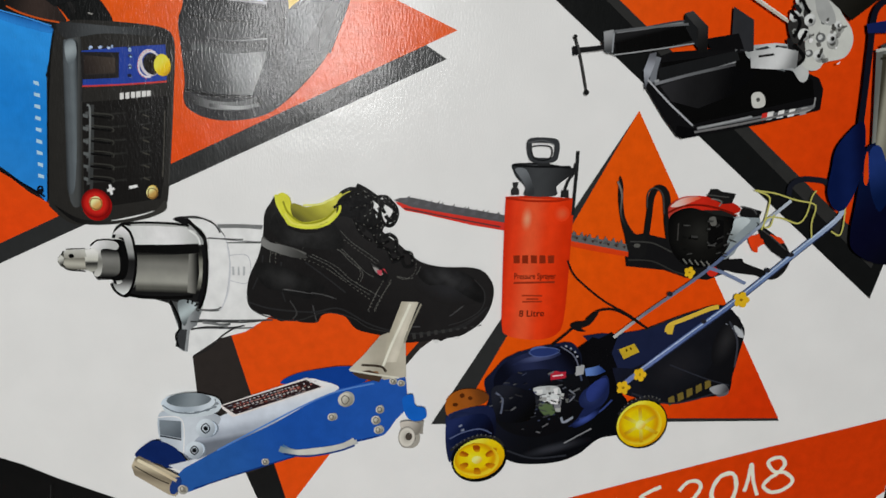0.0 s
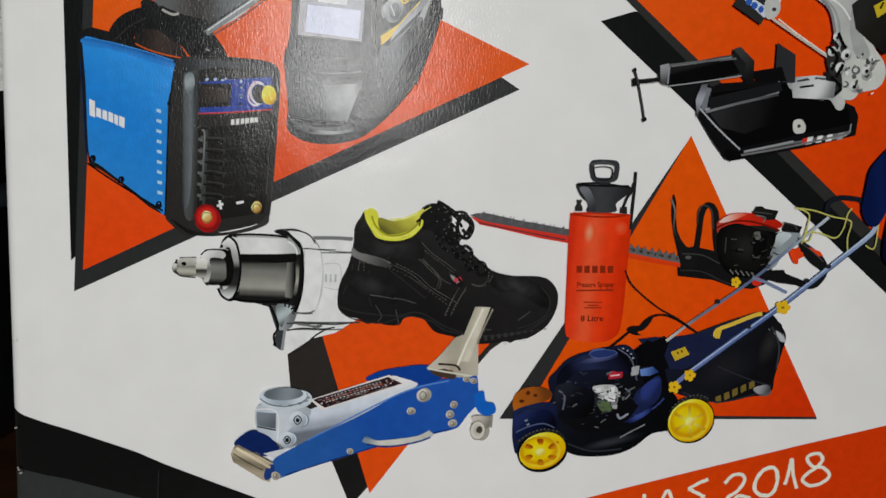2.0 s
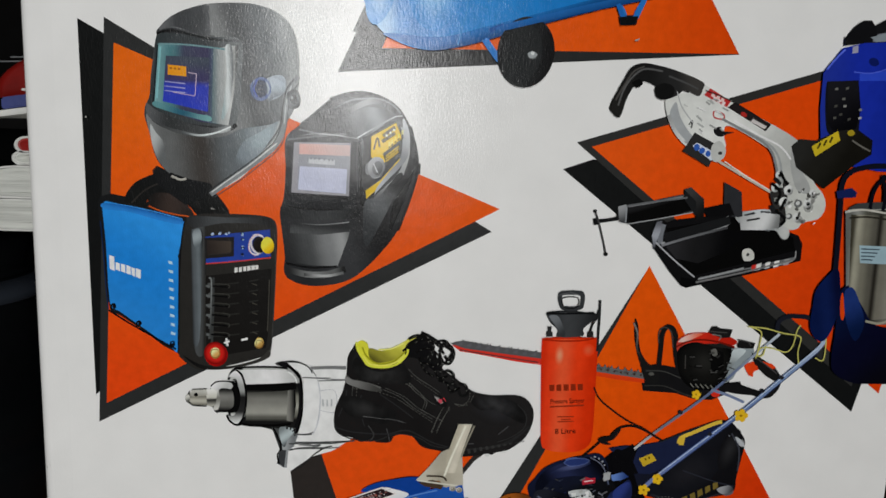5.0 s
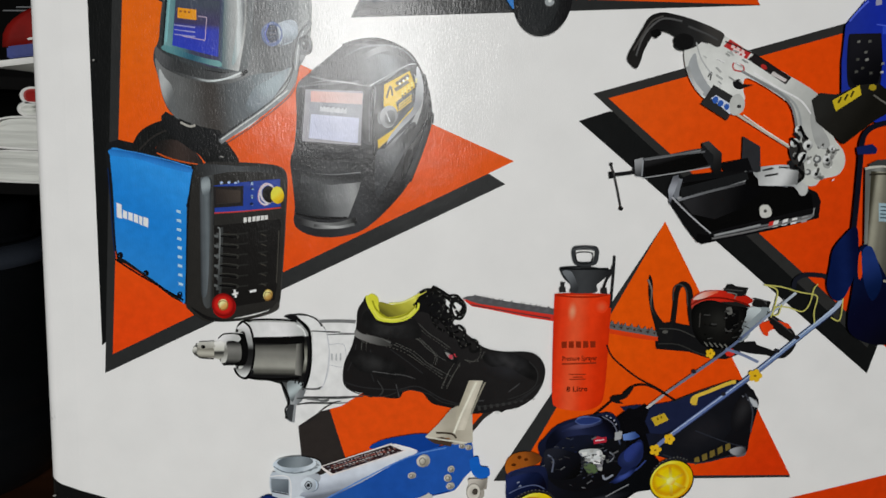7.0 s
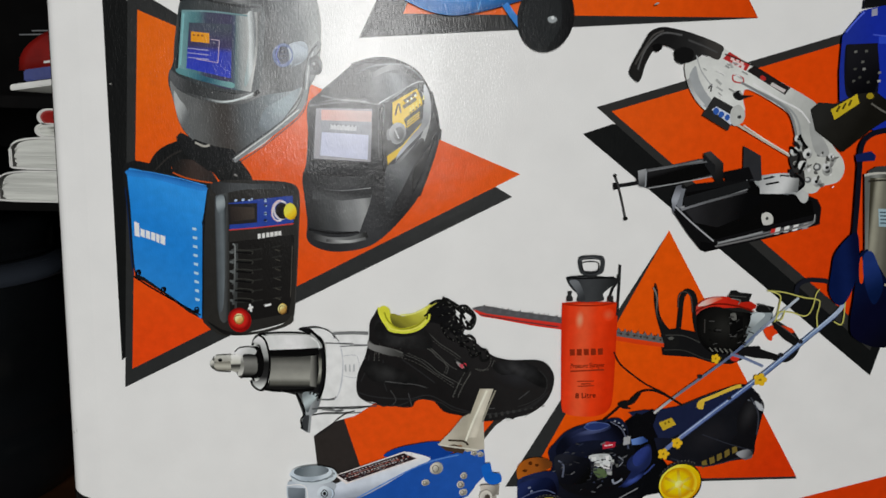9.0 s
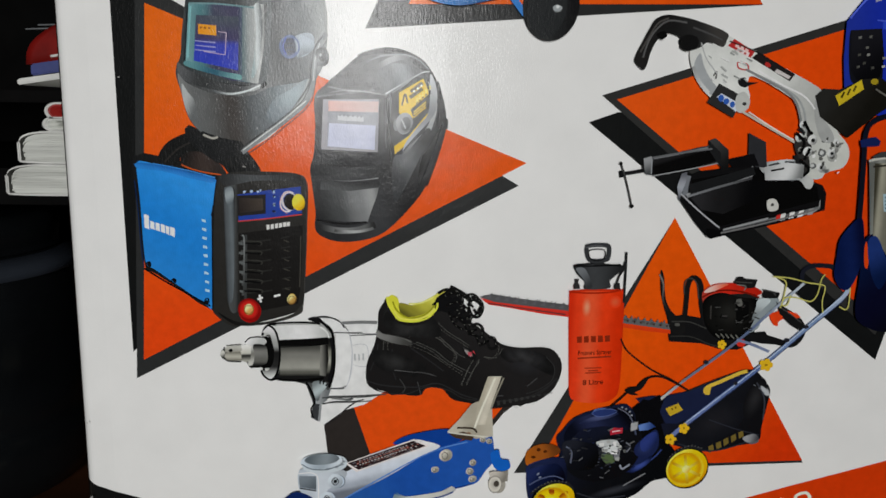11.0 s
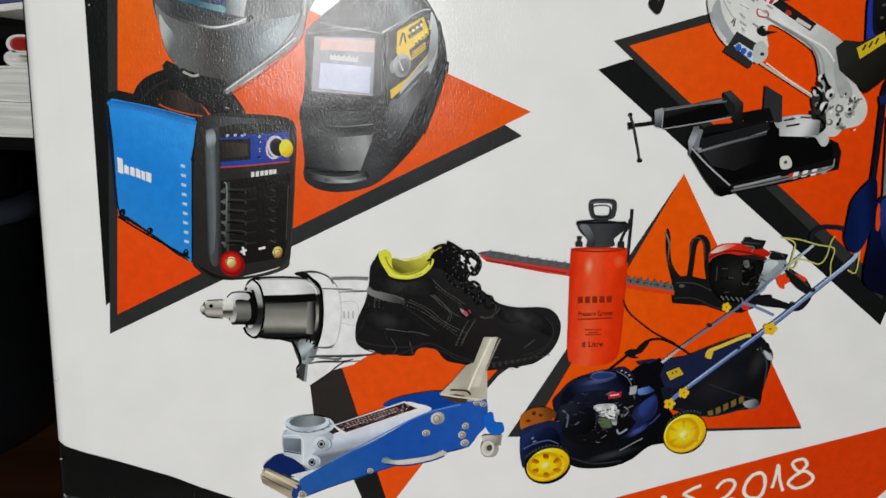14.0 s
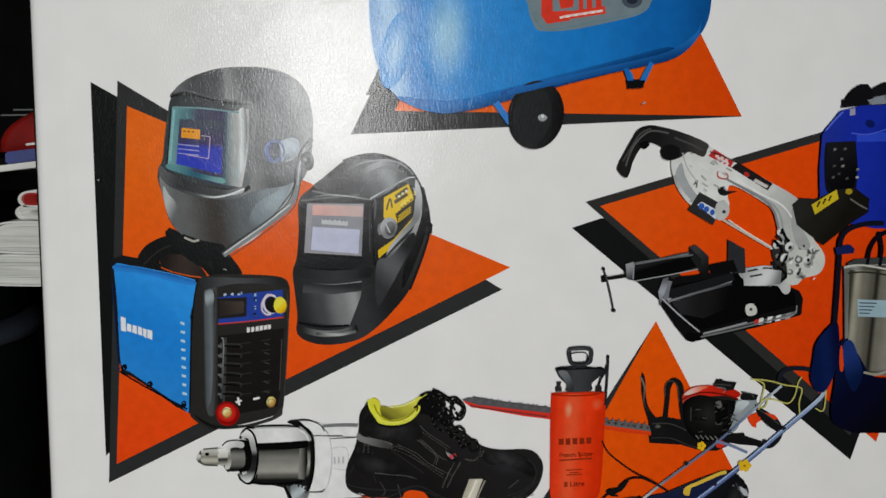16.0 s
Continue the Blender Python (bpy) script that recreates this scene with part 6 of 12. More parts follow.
art("lace_fleck", dashes(0.16, 0.35, 1.1, (89.5, 119.5), (90.8, 120), (92.2, 118.7), (91.5, 116.9), (90.2, 115.5)), ink(104, 104, 100), shoe)
art("lace_fleck", dashes(0.16, 0.35, 1.1, (90.1, 118.6), (92, 117.4), (91.1, 114.5)), ink(104, 104, 100), shoe)
art("lace_fleck", dashes(0.16, 0.35, 1.1, (92.3, 115.3), (93.7, 113.8), (94.5, 114.6)), ink(104, 104, 100), shoe)
art("lace_fleck", dashes(0.16, 0.35, 1.1, (93.6, 117), (94.2, 114.5), (93.9, 111.4)), ink(104, 104, 100), shoe)
art("lace_fleck", dashes(0.16, 0.35, 1.1, (94.6, 112), (95.9, 112.8), (97.3, 111.6), (96.9, 109.4)), ink(104, 104, 100), shoe)
art("lace_fleck", dashes(0.16, 0.35, 1.1, (95.6, 109.4), (97.4, 109.4), (98, 107.9)), ink(104, 104, 100), shoe)
art("lace_fleck", dashes(0.16, 0.35, 1.1, (98.7, 109.5), (100.3, 109), (100.7, 106.9)), ink(104, 104, 100), shoe)
art("lace_fleck", dashes(0.16, 0.35, 1.1, (86.2, 120.5), (88.1, 121.4), (91, 121)), ink(104, 104, 100), shoe)
art("side_tag", poly((92.8, 106.8), (94, 106.6), (96, 104.6), (95.8, 103.7), (94, 105)), ink(186, 182, 180), shoe)
art("side_tag_red", poly((94.3, 105.8), (95.2, 105.9), (95.8, 104.8), (95.1, 104.4)), ink(196, 60, 70), shoe)
art("stitching", dashes(0.15, 0.34, 0.21, (80.64, 110.04), (83.49, 110.16), (86.53, 108.97), (89.23, 107.23), (90.53, 104.88), (89.85, 102.84)), ink(92, 91, 86), shoe)
art("stitching", dashes(0.15, 0.33, 0.20, (72.98, 108.15), (78.16, 107.44), (83.43, 105.66), (88.83, 102.13), (92.94, 99.32)), ink(92, 91, 86), shoe)
art("stitching", dashes(0.15, 0.33, 0.20, (74.0, 108.45), (74.01, 104.23), (73.96, 101.83)), ink(92, 91, 86), shoe)
art("stitching", dashes(0.15, 0.34, 0.21, (84.9, 113.1), (88.41, 110.37), (92.48, 107.62), (94.96, 105.59)), ink(92, 91, 86), shoe)
art("stitching", dashes(0.16, 0.34, 0.21, (95.57, 104.27), (93.91, 100.98), (92.54, 97.13)), ink(92, 91, 86), shoe)
art("stitching", dashes(0.16, 0.34, 0.21, (96.77, 104.05), (95.25, 100.76), (93.61, 96.9)), ink(92, 91, 86), shoe)
art("stitching", dashes(0.16, 0.34, 0.21, (97.4, 104.61), (99.3, 103.88), (101.19, 105.3), (101.45, 107.32)), ink(92, 91, 86), shoe)
art("stitching", dashes(0.15, 0.34, 0.21, (73.54, 110.53), (75.5, 109.56), (79.15, 108.66)), ink(92, 91, 86), shoe)
art("heel_band", curve((71.35, 110.96), (72.91, 110.24), (76.15, 109.59), (79.43, 108.15), (79.98, 107.38), (76.87, 107.52), (72.96, 108.67), (71.27, 109.65)), ink((0, 120, 120, 118), (1, 60, 60, 58), a=(71.63, 110.45), b=(79.7, 107.9)), shoe)
art("leather_sheen", curve((101.85, 105.33), (105.75, 106.55), (111.15, 105.69), (114.72, 103.12), (115.41, 99.74), (112.93, 100.33), (108.03, 102.87), (104.01, 102.98)), ink((0, 52, 52, 53), (0.5, 40, 40, 41), (1, 26, 26, 26), a=(107.9, 104.49), b=(114.16, 101.74), tall=0.5, grain=0.3), shoe)
art("leather_sheen", curve((74.0, 116.0), (75.88, 113.49), (79.26, 112.34), (83.1, 113.02), (84.96, 114.54), (87.13, 110.05), (83.27, 109.23), (78.08, 109.67), (74.83, 110.58), (72.81, 113.36)), ink((0, 46, 46, 46), (1, 27, 27, 27), a=(79.29, 111.69), b=(86.43, 111.07), tall=0.5, grain=0.3), shoe)
art("leather_sheen", curve((69.85, 105.39), (73.04, 106.18), (78.28, 104.4), (83.6, 101.93), (81.1, 99.15), (75.83, 100.3), (71.9, 101.49)), ink((0, 42, 42, 42), (1, 27, 27, 27), a=(75.74, 102.97), b=(81.67, 101.19), tall=0.5, grain=0.3), shoe)
art("crease", ribbon(0.21, (75.68, 100.96), (78.42, 100.66), (81.31, 100.24), taper=0.3), ink(92, 92, 92), shoe)
art("crease", ribbon(0.26, (81.04, 100.49), (84.34, 99.95), (86.08, 99.34), taper=0.3), ink(70, 70, 70), shoe)
art("crease", ribbon(0.26, (76.93, 98.73), (78.33, 96.35), (77.59, 94.96)), ink(60, 60, 60), shoe)
art("crease", ribbon(0.21, (113.27, 104.42), (115.5, 101.79), (115.12, 98.35), (111.93, 95.9), (108.64, 94.68)), ink(48, 48, 48), shoe)
art("sole_line", ribbon(0.26, (68.73, 99.36), (69.7, 96.71), (73.4, 95.09), (78.65, 94.73), (83.84, 96.54), (89.17, 95.65), (93.27, 93.46), (101.36, 92.77), (109.37, 94.01), (114.55, 96.96)), ink(44, 44, 44), shoe)
art("tread", poly((101.36, 92.77), (102.02, 92.93), (102.24, 91.69), (101.57, 91.53)), ink(54, 54, 53), shoe)
art("tread", poly((102.82, 93.0), (103.48, 93.16), (103.69, 92.04), (103.03, 91.88)), ink(54, 54, 53), shoe)
art("tread", poly((104.29, 93.23), (104.95, 93.39), (105.16, 92.4), (104.49, 92.24)), ink(54, 54, 53), shoe)
art("tread", poly((105.76, 93.46), (106.42, 93.62), (106.62, 92.75), (105.95, 92.59)), ink(54, 54, 53), shoe)
art("tread", poly((107.23, 93.69), (107.89, 93.85), (108.08, 93.11), (107.42, 92.95)), ink(54, 54, 53), shoe)
art("tread", poly((108.7, 93.92), (109.36, 94.08), (109.54, 93.46), (108.88, 93.3)), ink(54, 54, 53), shoe)
art("tread", poly((110.17, 94.15), (110.83, 94.31), (111.01, 93.82), (110.34, 93.66)), ink(54, 54, 53), shoe)
art("tread", poly((111.64, 94.38), (112.31, 94.54), (112.47, 94.17), (111.81, 94.01)), ink(54, 54, 53), shoe)
art("tread", poly((113.12, 94.61), (113.78, 94.77), (113.94, 94.53), (113.27, 94.37)), ink(54, 54, 53), shoe)
art("tread", poly((114.59, 94.84), (115.26, 95.0), (115.4, 94.88), (114.74, 94.72)), ink(54, 54, 53), shoe)
art("lace", ribbon(0.58, (86.93, 119.16), (89.82, 120.58), (93.12, 119.18), (94.81, 116.93)), ink(18, 18, 18), shoe)
art("lace_fleck", dashes(0.14, 0.28, 1.03, (86.93, 119.16), (89.82, 120.58), (93.12, 119.18), (94.81, 116.93)), ink(104, 103, 98), shoe)
art("lace", ribbon(0.58, (88.06, 117.27), (91.23, 118.32), (94.11, 115.59), (92.9, 113.97)), ink(18, 18, 18), shoe)
art("lace_fleck", dashes(0.14, 0.28, 1.03, (88.06, 117.27), (91.23, 118.32), (94.11, 115.59), (92.9, 113.97)), ink(104, 103, 98), shoe)
art("lace", ribbon(0.58, (89.48, 114.74), (92.12, 113.94), (93.6, 110.98), (95.92, 111.47)), ink(18, 18, 18), shoe)
art("lace_fleck", dashes(0.14, 0.28, 1.03, (89.48, 114.74), (92.12, 113.94), (93.6, 110.98), (95.92, 111.47)), ink(104, 103, 98), shoe)
art("lace", ribbon(0.59, (93.63, 110.32), (95.63, 109.74), (96.67, 107.79), (99.0, 108.55)), ink(18, 18, 18), shoe)
art("lace_fleck", dashes(0.14, 0.29, 1.05, (93.63, 110.32), (95.63, 109.74), (96.67, 107.79), (99.0, 108.55)), ink(104, 103, 98), shoe)
art("lace", ribbon(0.58, (89.11, 121.83), (91.78, 120.03), (95.01, 120.17), (96.59, 117.66), (95.32, 114.99)), ink(18, 18, 18), shoe)
art("lace_fleck", dashes(0.14, 0.28, 1.03, (89.11, 121.83), (91.78, 120.03), (95.01, 120.17), (96.59, 117.66), (95.32, 114.99)), ink(104, 103, 98), shoe)
art("lace", ribbon(0.58, (88.77, 116.01), (90.23, 112.81), (92.53, 111.33)), ink(18, 18, 18), shoe)
art("lace_fleck", dashes(0.14, 0.28, 1.03, (88.77, 116.01), (90.23, 112.81), (92.53, 111.33)), ink(104, 103, 98), shoe)
art("lace_end", ribbon(0.45, (84.82, 117.51), (87.28, 119.82), (89.38, 121.46), (90.73, 120.36)), ink(20, 20, 18), shoe)
art("side_tag_shade", poly((92.25, 107.08), (94.11, 106.62), (96.08, 104.56), (95.63, 103.2), (93.18, 104.45)), ink(27, 27, 27), shoe)
art("side_tag", poly((92.81, 106.31), (93.76, 105.94), (95.01, 104.79), (94.51, 104.37), (93.4, 105.26)), ink(150, 146, 144), shoe)
art("side_tag_red", poly((93.65, 105.54), (94.7, 105.58), (94.76, 104.51), (93.96, 104.75)), ink(190, 70, 84), shoe)
art("tag_line", ribbon(0.21, (92.52, 106.83), (94.16, 105.83)), ink(60, 60, 60), shoe)
art("lining_fold", ribbon(0.38, (75.19, 118.36), (76.29, 116.1), (79.18, 114.29), (83.0, 115.1), (85.47, 117.54)), ink(150, 150, 30), shoe)
art("lining_fold", ribbon(0.38, (79.04, 117.77), (82.23, 118.17), (85.11, 119.59)), ink(232, 232, 130), shoe)
art("lining_rim", ribbon(0.51, (73.75, 119.58), (74.2, 117.55), (75.56, 115.29), (76.89, 113.8), (80.5, 113.43), (83.68, 114.35), (85.77, 116.52), (86.08, 118.09)), ink(214, 216, 70), shoe)

# hedge trimmer
trimmer = art("printed_hedge_trimmer", poly((143.5, 114.6), (147.2, 115.3), (152.3, 114.4), (152.3, 118.8), (159.1, 119.9), (166.4, 119.1), (165.8, 115), (165.8, 110.6), (164.9, 107.6), (161.7, 106.2), (156.9, 106.5), (152.3, 107.9), (144.2, 108.4), (143.6, 111.4)), ink(26, 26, 27), catalogue, "printed red and black petrol hedge trimmer")
art("blade_guard", poly((96.6, 119.3), (100, 119.1), (109.3, 117.9), (120, 116.5), (120.2, 114.4), (112.1, 115.4), (102.7, 117.1), (98.7, 117.7)), ink(205, 52, 42), trimmer, "red blade guard")
art("blade", poly((96.3, 119.6), (97.6, 120.1), (99.9, 120.3), (106.5, 119.2), (119.9, 117.5), (120.1, 116), (110.7, 117.1), (100, 118.4)), ink(84, 84, 86), trimmer, "grey toothed blade")
art("blade", poly((131.5, 114.6), (137.8, 113.8), (144.1, 112.9), (144.3, 111.4), (138, 112.3), (131.7, 113.2)), ink(96, 96, 96), trimmer)
art("blade_guard", poly((131.7, 113.2), (138, 112.3), (144.3, 111.4), (144.4, 110.4), (138.1, 111.1), (131.8, 112.1)), ink(212, 62, 24), trimmer)
art("tooth", poly((98.1, 119.4), (99.6, 120.6), (99.3, 119.7), (99.9, 118.9)), ink(84, 84, 86), trimmer)
art("tooth", poly((101, 119), (102.5, 120.2), (102.2, 119.3), (102.8, 118.6)), ink(84, 84, 86), trimmer)
art("tooth", poly((103.9, 118.6), (105.4, 119.9), (105.1, 118.9), (105.7, 118.2)), ink(84, 84, 86), trimmer)
art("tooth", poly((106.9, 118.2), (108.4, 119.5), (108, 118.5), (108.6, 117.8)), ink(84, 84, 86), trimmer)
art("tooth", poly((109.8, 117.8), (111.3, 119.1), (111, 118.1), (111.6, 117.4)), ink(84, 84, 86), trimmer)
art("tooth", poly((112.8, 117.4), (114.3, 118.7), (113.9, 117.7), (114.5, 117)), ink(84, 84, 86), trimmer)
art("tooth", poly((115.7, 117), (117.2, 118.3), (116.9, 117.3), (117.5, 116.6)), ink(84, 84, 86), trimmer)
art("tooth", poly((132.1, 113.9), (133.1, 115), (133.4, 113.6)), ink(78, 78, 78), trimmer)
art("tooth", poly((134.3, 113.5), (135.3, 114.6), (135.6, 113.3)), ink(78, 78, 78), trimmer)
art("tooth", poly((136.5, 113.2), (137.5, 114.3), (137.8, 113)), ink(78, 78, 78), trimmer)
art("tooth", poly((138.8, 112.8), (139.7, 114), (140, 112.6)), ink(78, 78, 78), trimmer)
art("tooth", poly((141, 112.5), (142, 113.6), (142.2, 112.3)), ink(78, 78, 78), trimmer)
art("front_guard", curve((140.9, 126.6), (141.8, 124.9), (142.2, 121.3), (143.1, 118), (145.3, 115.2), (147.6, 114.5), (147.8, 110.7), (144.7, 110.9), (143.2, 114.6), (141.9, 118.3), (141, 122.5)), ink(28, 28, 28), trimmer)
art("front_handle", ribbon(1.25, (147.7, 114.8), (147.8, 118.8), (147.9, 122.6), (148.8, 124.6), (150.3, 124.3), (151.3, 122.3), (151.6, 118.3), (152.6, 114.2)), ink(27, 27, 27), trimmer)
art("engine_cover", curve((151.7, 120.9), (153.5, 122.7), (156.1, 123.4), (160, 123.4), (164.2, 122.7), (166.8, 121.3), (165.4, 120.2), (160.4, 120.2), (155.2, 119.7), (152.4, 118.2)), ink((0, 180, 60, 48), (0.3, 198, 42, 28), (1, 176, 34, 22), a=(152.7, 121.7), b=(165.8, 121.2)), trimmer, "red engine cover")
art("cover_gloss", curve((152.8, 121.7), (154.8, 123), (157.5, 123.3), (156, 122.3), (153.7, 121.2)), ink(176, 140, 134), trimmer)
art("engine", curve((152.1, 118.2), (154.4, 119.9), (160.3, 120.7), (165.7, 120.2), (165.7, 115.6), (164, 111.7), (160.3, 110.4), (155.8, 111), (152.9, 113.7)), ink(34, 34, 33), trimmer)
art("engine_fin", ribbon(0.3, (156.3, 110.8), (157.5, 110.2)), ink(110, 110, 106), trimmer)
art("engine_fin", ribbon(0.3, (157.4, 111), (158.6, 110.3)), ink(110, 110, 106), trimmer)
art("engine_fin", ribbon(0.3, (158.5, 111.2), (159.7, 110.5)), ink(110, 110, 106), trimmer)
art("engine_fin", ribbon(0.3, (159.6, 111.3), (160.8, 110.7)), ink(110, 110, 106), trimmer)
art("engine_fin", ribbon(0.3, (160.7, 111.5), (161.9, 110.9)), ink(110, 110, 106), trimmer)
art("tank", curve((164.7, 118.8), (167.1, 119.7), (170.4, 120.1), (171.2, 118.2), (168, 115.1), (166.5, 111.8), (164.1, 110.8), (165.3, 115)), ink(138, 148, 152), trimmer, "grey tank")
art("exhaust", poly((159.4, 123.4), (160.1, 125), (161.4, 125.1), (162.3, 124.6), (165.4, 124.3), (164.8, 122.3), (162.9, 122.1)), ink(30, 30, 30), trimmer)
art("cap", poly((166.8, 120.2), (167.4, 121.9), (171.4, 121), (171, 119.6), (167.4, 119.6)), ink(27, 27, 27), trimmer)
art("rear_handle", ribbon(1.15, (170.7, 117.9), (173.8, 116.2), (176.9, 114.1), (178.4, 111.4), (177.6, 108.9), (175.6, 107.4), (172.1, 108.1), (168.2, 109.9)), ink(28, 28, 28), trimmer)
art("trigger", poly((169.4, 115.2), (171.2, 116.3), (173.2, 115.9), (174, 114.8), (172.1, 113.9), (170.6, 112.6)), ink(222, 66, 28), trimmer)
art("trigger", poly((173.7, 116.4), (176.3, 115.7), (177.3, 114.7), (175.7, 114.3), (174.2, 115.4)), ink(222, 66, 28), trimmer)
art("handle_bar", poly((170.6, 118.8), (172.5, 117.2), (178.2, 112.8), (177.6, 111.1), (174.8, 112.7), (171.9, 115.3)), ink(28, 28, 28), trimmer)
art("handle_bar", poly((164.2, 110.6), (168.6, 111), (169, 110.2), (174.3, 108.5), (173.9, 107.4), (167.6, 107.9), (164.4, 108.6)), ink(26, 26, 27), trimmer)
art("sheen", oval(155.7, 115.9, 2.71, 1.91, 0), ink((0, 48, 46, 44), (1, 34, 34, 33), a=(155.7, 115.9), b=(158.41, 115.9), tall=0.71), trimmer)
art("red_button", oval(162.6, 108, 1.20, 1.02, 0), ink(206, 48, 34), trimmer)
art("engine_shade", curve((152.51, 119.5), (156.28, 121.0), (161.26, 119.89), (166.24, 119.04), (165.99, 116.06), (164.5, 111.91), (161.42, 109.05), (156.52, 109.13), (153.34, 112.13), (152.07, 116.54)), ink((0, 38, 38, 36), (0.6, 24, 24, 23), (1, 14, 14, 14), a=(159.08, 115.76), b=(166.39, 113.36), tall=0.9), trimmer)
art("engine_panel", poly((160.26, 119.18), (163.66, 118.66), (164.01, 114.35), (160.92, 112.58)), ink(18, 18, 18), trimmer)
art("engine_glint", curve((160.42, 119.05), (161.62, 119.37), (162.12, 117.78), (161.04, 117.6)), ink(96, 96, 92), trimmer)
art("engine_glint", ribbon(0.27, (154.12, 117.7), (154.31, 114.21)), ink(62, 60, 58), trimmer)
art("engine_fin", ribbon(0.30, (155.92, 110.47), (156.9, 109.42)), ink(104, 104, 98), trimmer)
art("engine_fin", ribbon(0.31, (157.18, 110.39), (158.16, 109.33)), ink(104, 104, 98), trimmer)
art("engine_fin", ribbon(0.30, (158.45, 110.3), (159.43, 109.24)), ink(104, 104, 98), trimmer)
art("engine_fin", ribbon(0.31, (159.72, 110.21), (160.7, 109.16)), ink(104, 104, 98), trimmer)
art("engine_fin", ribbon(0.31, (160.98, 110.13), (161.97, 109.07)), ink(104, 104, 98), trimmer)
art("cover_shade", ribbon(0.41, (151.65, 119.73), (154.48, 121.19), (158.26, 121.63), (162.48, 121.02), (166.26, 119.85)), ink(110, 24, 14), trimmer)
art("cover_gloss", curve((152.02, 121.08), (154.26, 122.77), (158.04, 123.21), (156.79, 122.36), (153.93, 121.16)), ink((0, 214, 186, 176), (1, 220, 100, 70), a=(152.7, 122.17), b=(157.57, 122.66)), trimmer)
art("exhaust_slot", ribbon(0.27, (160.26, 123.05), (162.53, 122.62), (162.13, 121.54)), ink(110, 110, 106), trimmer)
art("exhaust_slot", ribbon(0.22, (159.33, 123.8), (164.06, 123.49)), ink(70, 70, 68), trimmer)
art("tank_gloss", curve((165.83, 119.02), (167.68, 119.64), (169.19, 118.9), (167.29, 116.66), (165.67, 114.42), (164.84, 114.38), (165.55, 117.12)), ink((0, 186, 196, 198), (1, 120, 128, 130), a=(166.24, 119.04), b=(165.49, 114.68)), trimmer)
art("cap_edge", ribbon(0.28, (166.81, 121.75), (169.37, 121.33), (170.36, 120.3)), ink(70, 70, 70), trimmer)
art("guard_gloss", ribbon(0.40, (140.61, 125.55), (141.72, 122.98), (141.92, 119.03), (143.32, 116.43)), ink((0, 120, 112, 108), (1, 34, 34, 34), a=(140.61, 125.55), b=(143.32, 116.43)), trimmer)
art("handle_gloss", ribbon(0.27, (147.17, 120.59), (147.08, 123.5), (148.3, 124.61), (150.09, 123.37), (150.87, 119.43)), ink(66, 64, 62), trimmer)
art("base_line", ribbon(0.27, (144.49, 113.52), (149.03, 113.44), (153.4, 111.73)), ink(60, 60, 58), trimmer)
art("base_line", ribbon(0.27, (144.4, 109.73), (149.51, 109.66), (154.63, 107.68), (158.94, 106.75)), ink(50, 50, 48), trimmer)
art("base_glint", oval(145.95, 112.77, 0.69, 0.42, 0), ink(84, 84, 80), trimmer)
art("tooth", poly((132.15, 114.34), (132.72, 115.3), (133.11, 114.25)), ink(96, 98, 100), trimmer)
art("tooth_gap", poly((133.01, 113.84), (133.67, 114.0), (133.48, 113.33)), ink(58, 40, 36), trimmer)
art("tooth", poly((133.8, 114.12), (134.37, 115.08), (134.76, 114.02)), ink(96, 98, 100), trimmer)
art("tooth_gap", poly((134.67, 113.62), (135.33, 113.78), (135.13, 113.1)), ink(58, 40, 36), trimmer)
art("tooth", poly((135.45, 113.89), (136.02, 114.85), (136.41, 113.8)), ink(96, 98, 100), trimmer)
art("tooth_gap", poly((136.32, 113.39), (136.98, 113.55), (136.79, 112.88)), ink(58, 40, 36), trimmer)
art("tooth", poly((137.1, 113.67), (137.68, 114.63), (138.07, 113.57)), ink(96, 98, 100), trimmer)
art("tooth_gap", poly((137.98, 113.17), (138.64, 113.33), (138.45, 112.65)), ink(58, 40, 36), trimmer)
art("tooth", poly((138.76, 113.44), (139.33, 114.41), (139.73, 113.35)), ink(96, 98, 100), trimmer)
art("tooth_gap", poly((139.64, 112.94), (140.3, 113.1), (140.11, 112.42)), ink(58, 40, 36), trimmer)
art("tooth", poly((140.43, 113.22), (141.0, 114.18), (141.39, 113.12)), ink(96, 98, 100), trimmer)
art("tooth_gap", poly((141.3, 112.71), (141.97, 112.88), (141.78, 112.2)), ink(58, 40, 36), trimmer)
art("tooth", poly((142.09, 112.99), (142.66, 113.96), (143.06, 112.9)), ink(96, 98, 100), trimmer)
art("tooth_gap", poly((142.97, 112.49), (143.64, 112.65), (143.45, 111.97)), ink(58, 40, 36), trimmer)
art("tooth", poly((97.78, 119.4), (99.39, 120.63), (98.96, 119.19)), ink(92, 92, 96), trimmer)
art("tooth", poly((100.01, 119.1), (101.62, 120.34), (101.2, 118.89)), ink(92, 92, 96), trimmer)
art("tooth", poly((102.25, 118.79), (103.86, 120.04), (103.44, 118.59)), ink(92, 92, 96), trimmer)
art("tooth", poly((104.49, 118.49), (106.11, 119.74), (105.69, 118.29)), ink(92, 92, 96), trimmer)
art("tooth", poly((106.75, 118.19), (108.36, 119.44), (107.94, 117.98)), ink(92, 92, 96), trimmer)
art("tooth", poly((109.0, 117.89), (110.62, 119.13), (110.21, 117.68)), ink(92, 92, 96), trimmer)
art("tooth", poly((111.27, 117.58), (112.88, 118.83), (112.48, 117.37)), ink(92, 92, 96), trimmer)
art("tooth", poly((113.54, 117.28), (115.16, 118.53), (114.75, 117.07)), ink(92, 92, 96), trimmer)
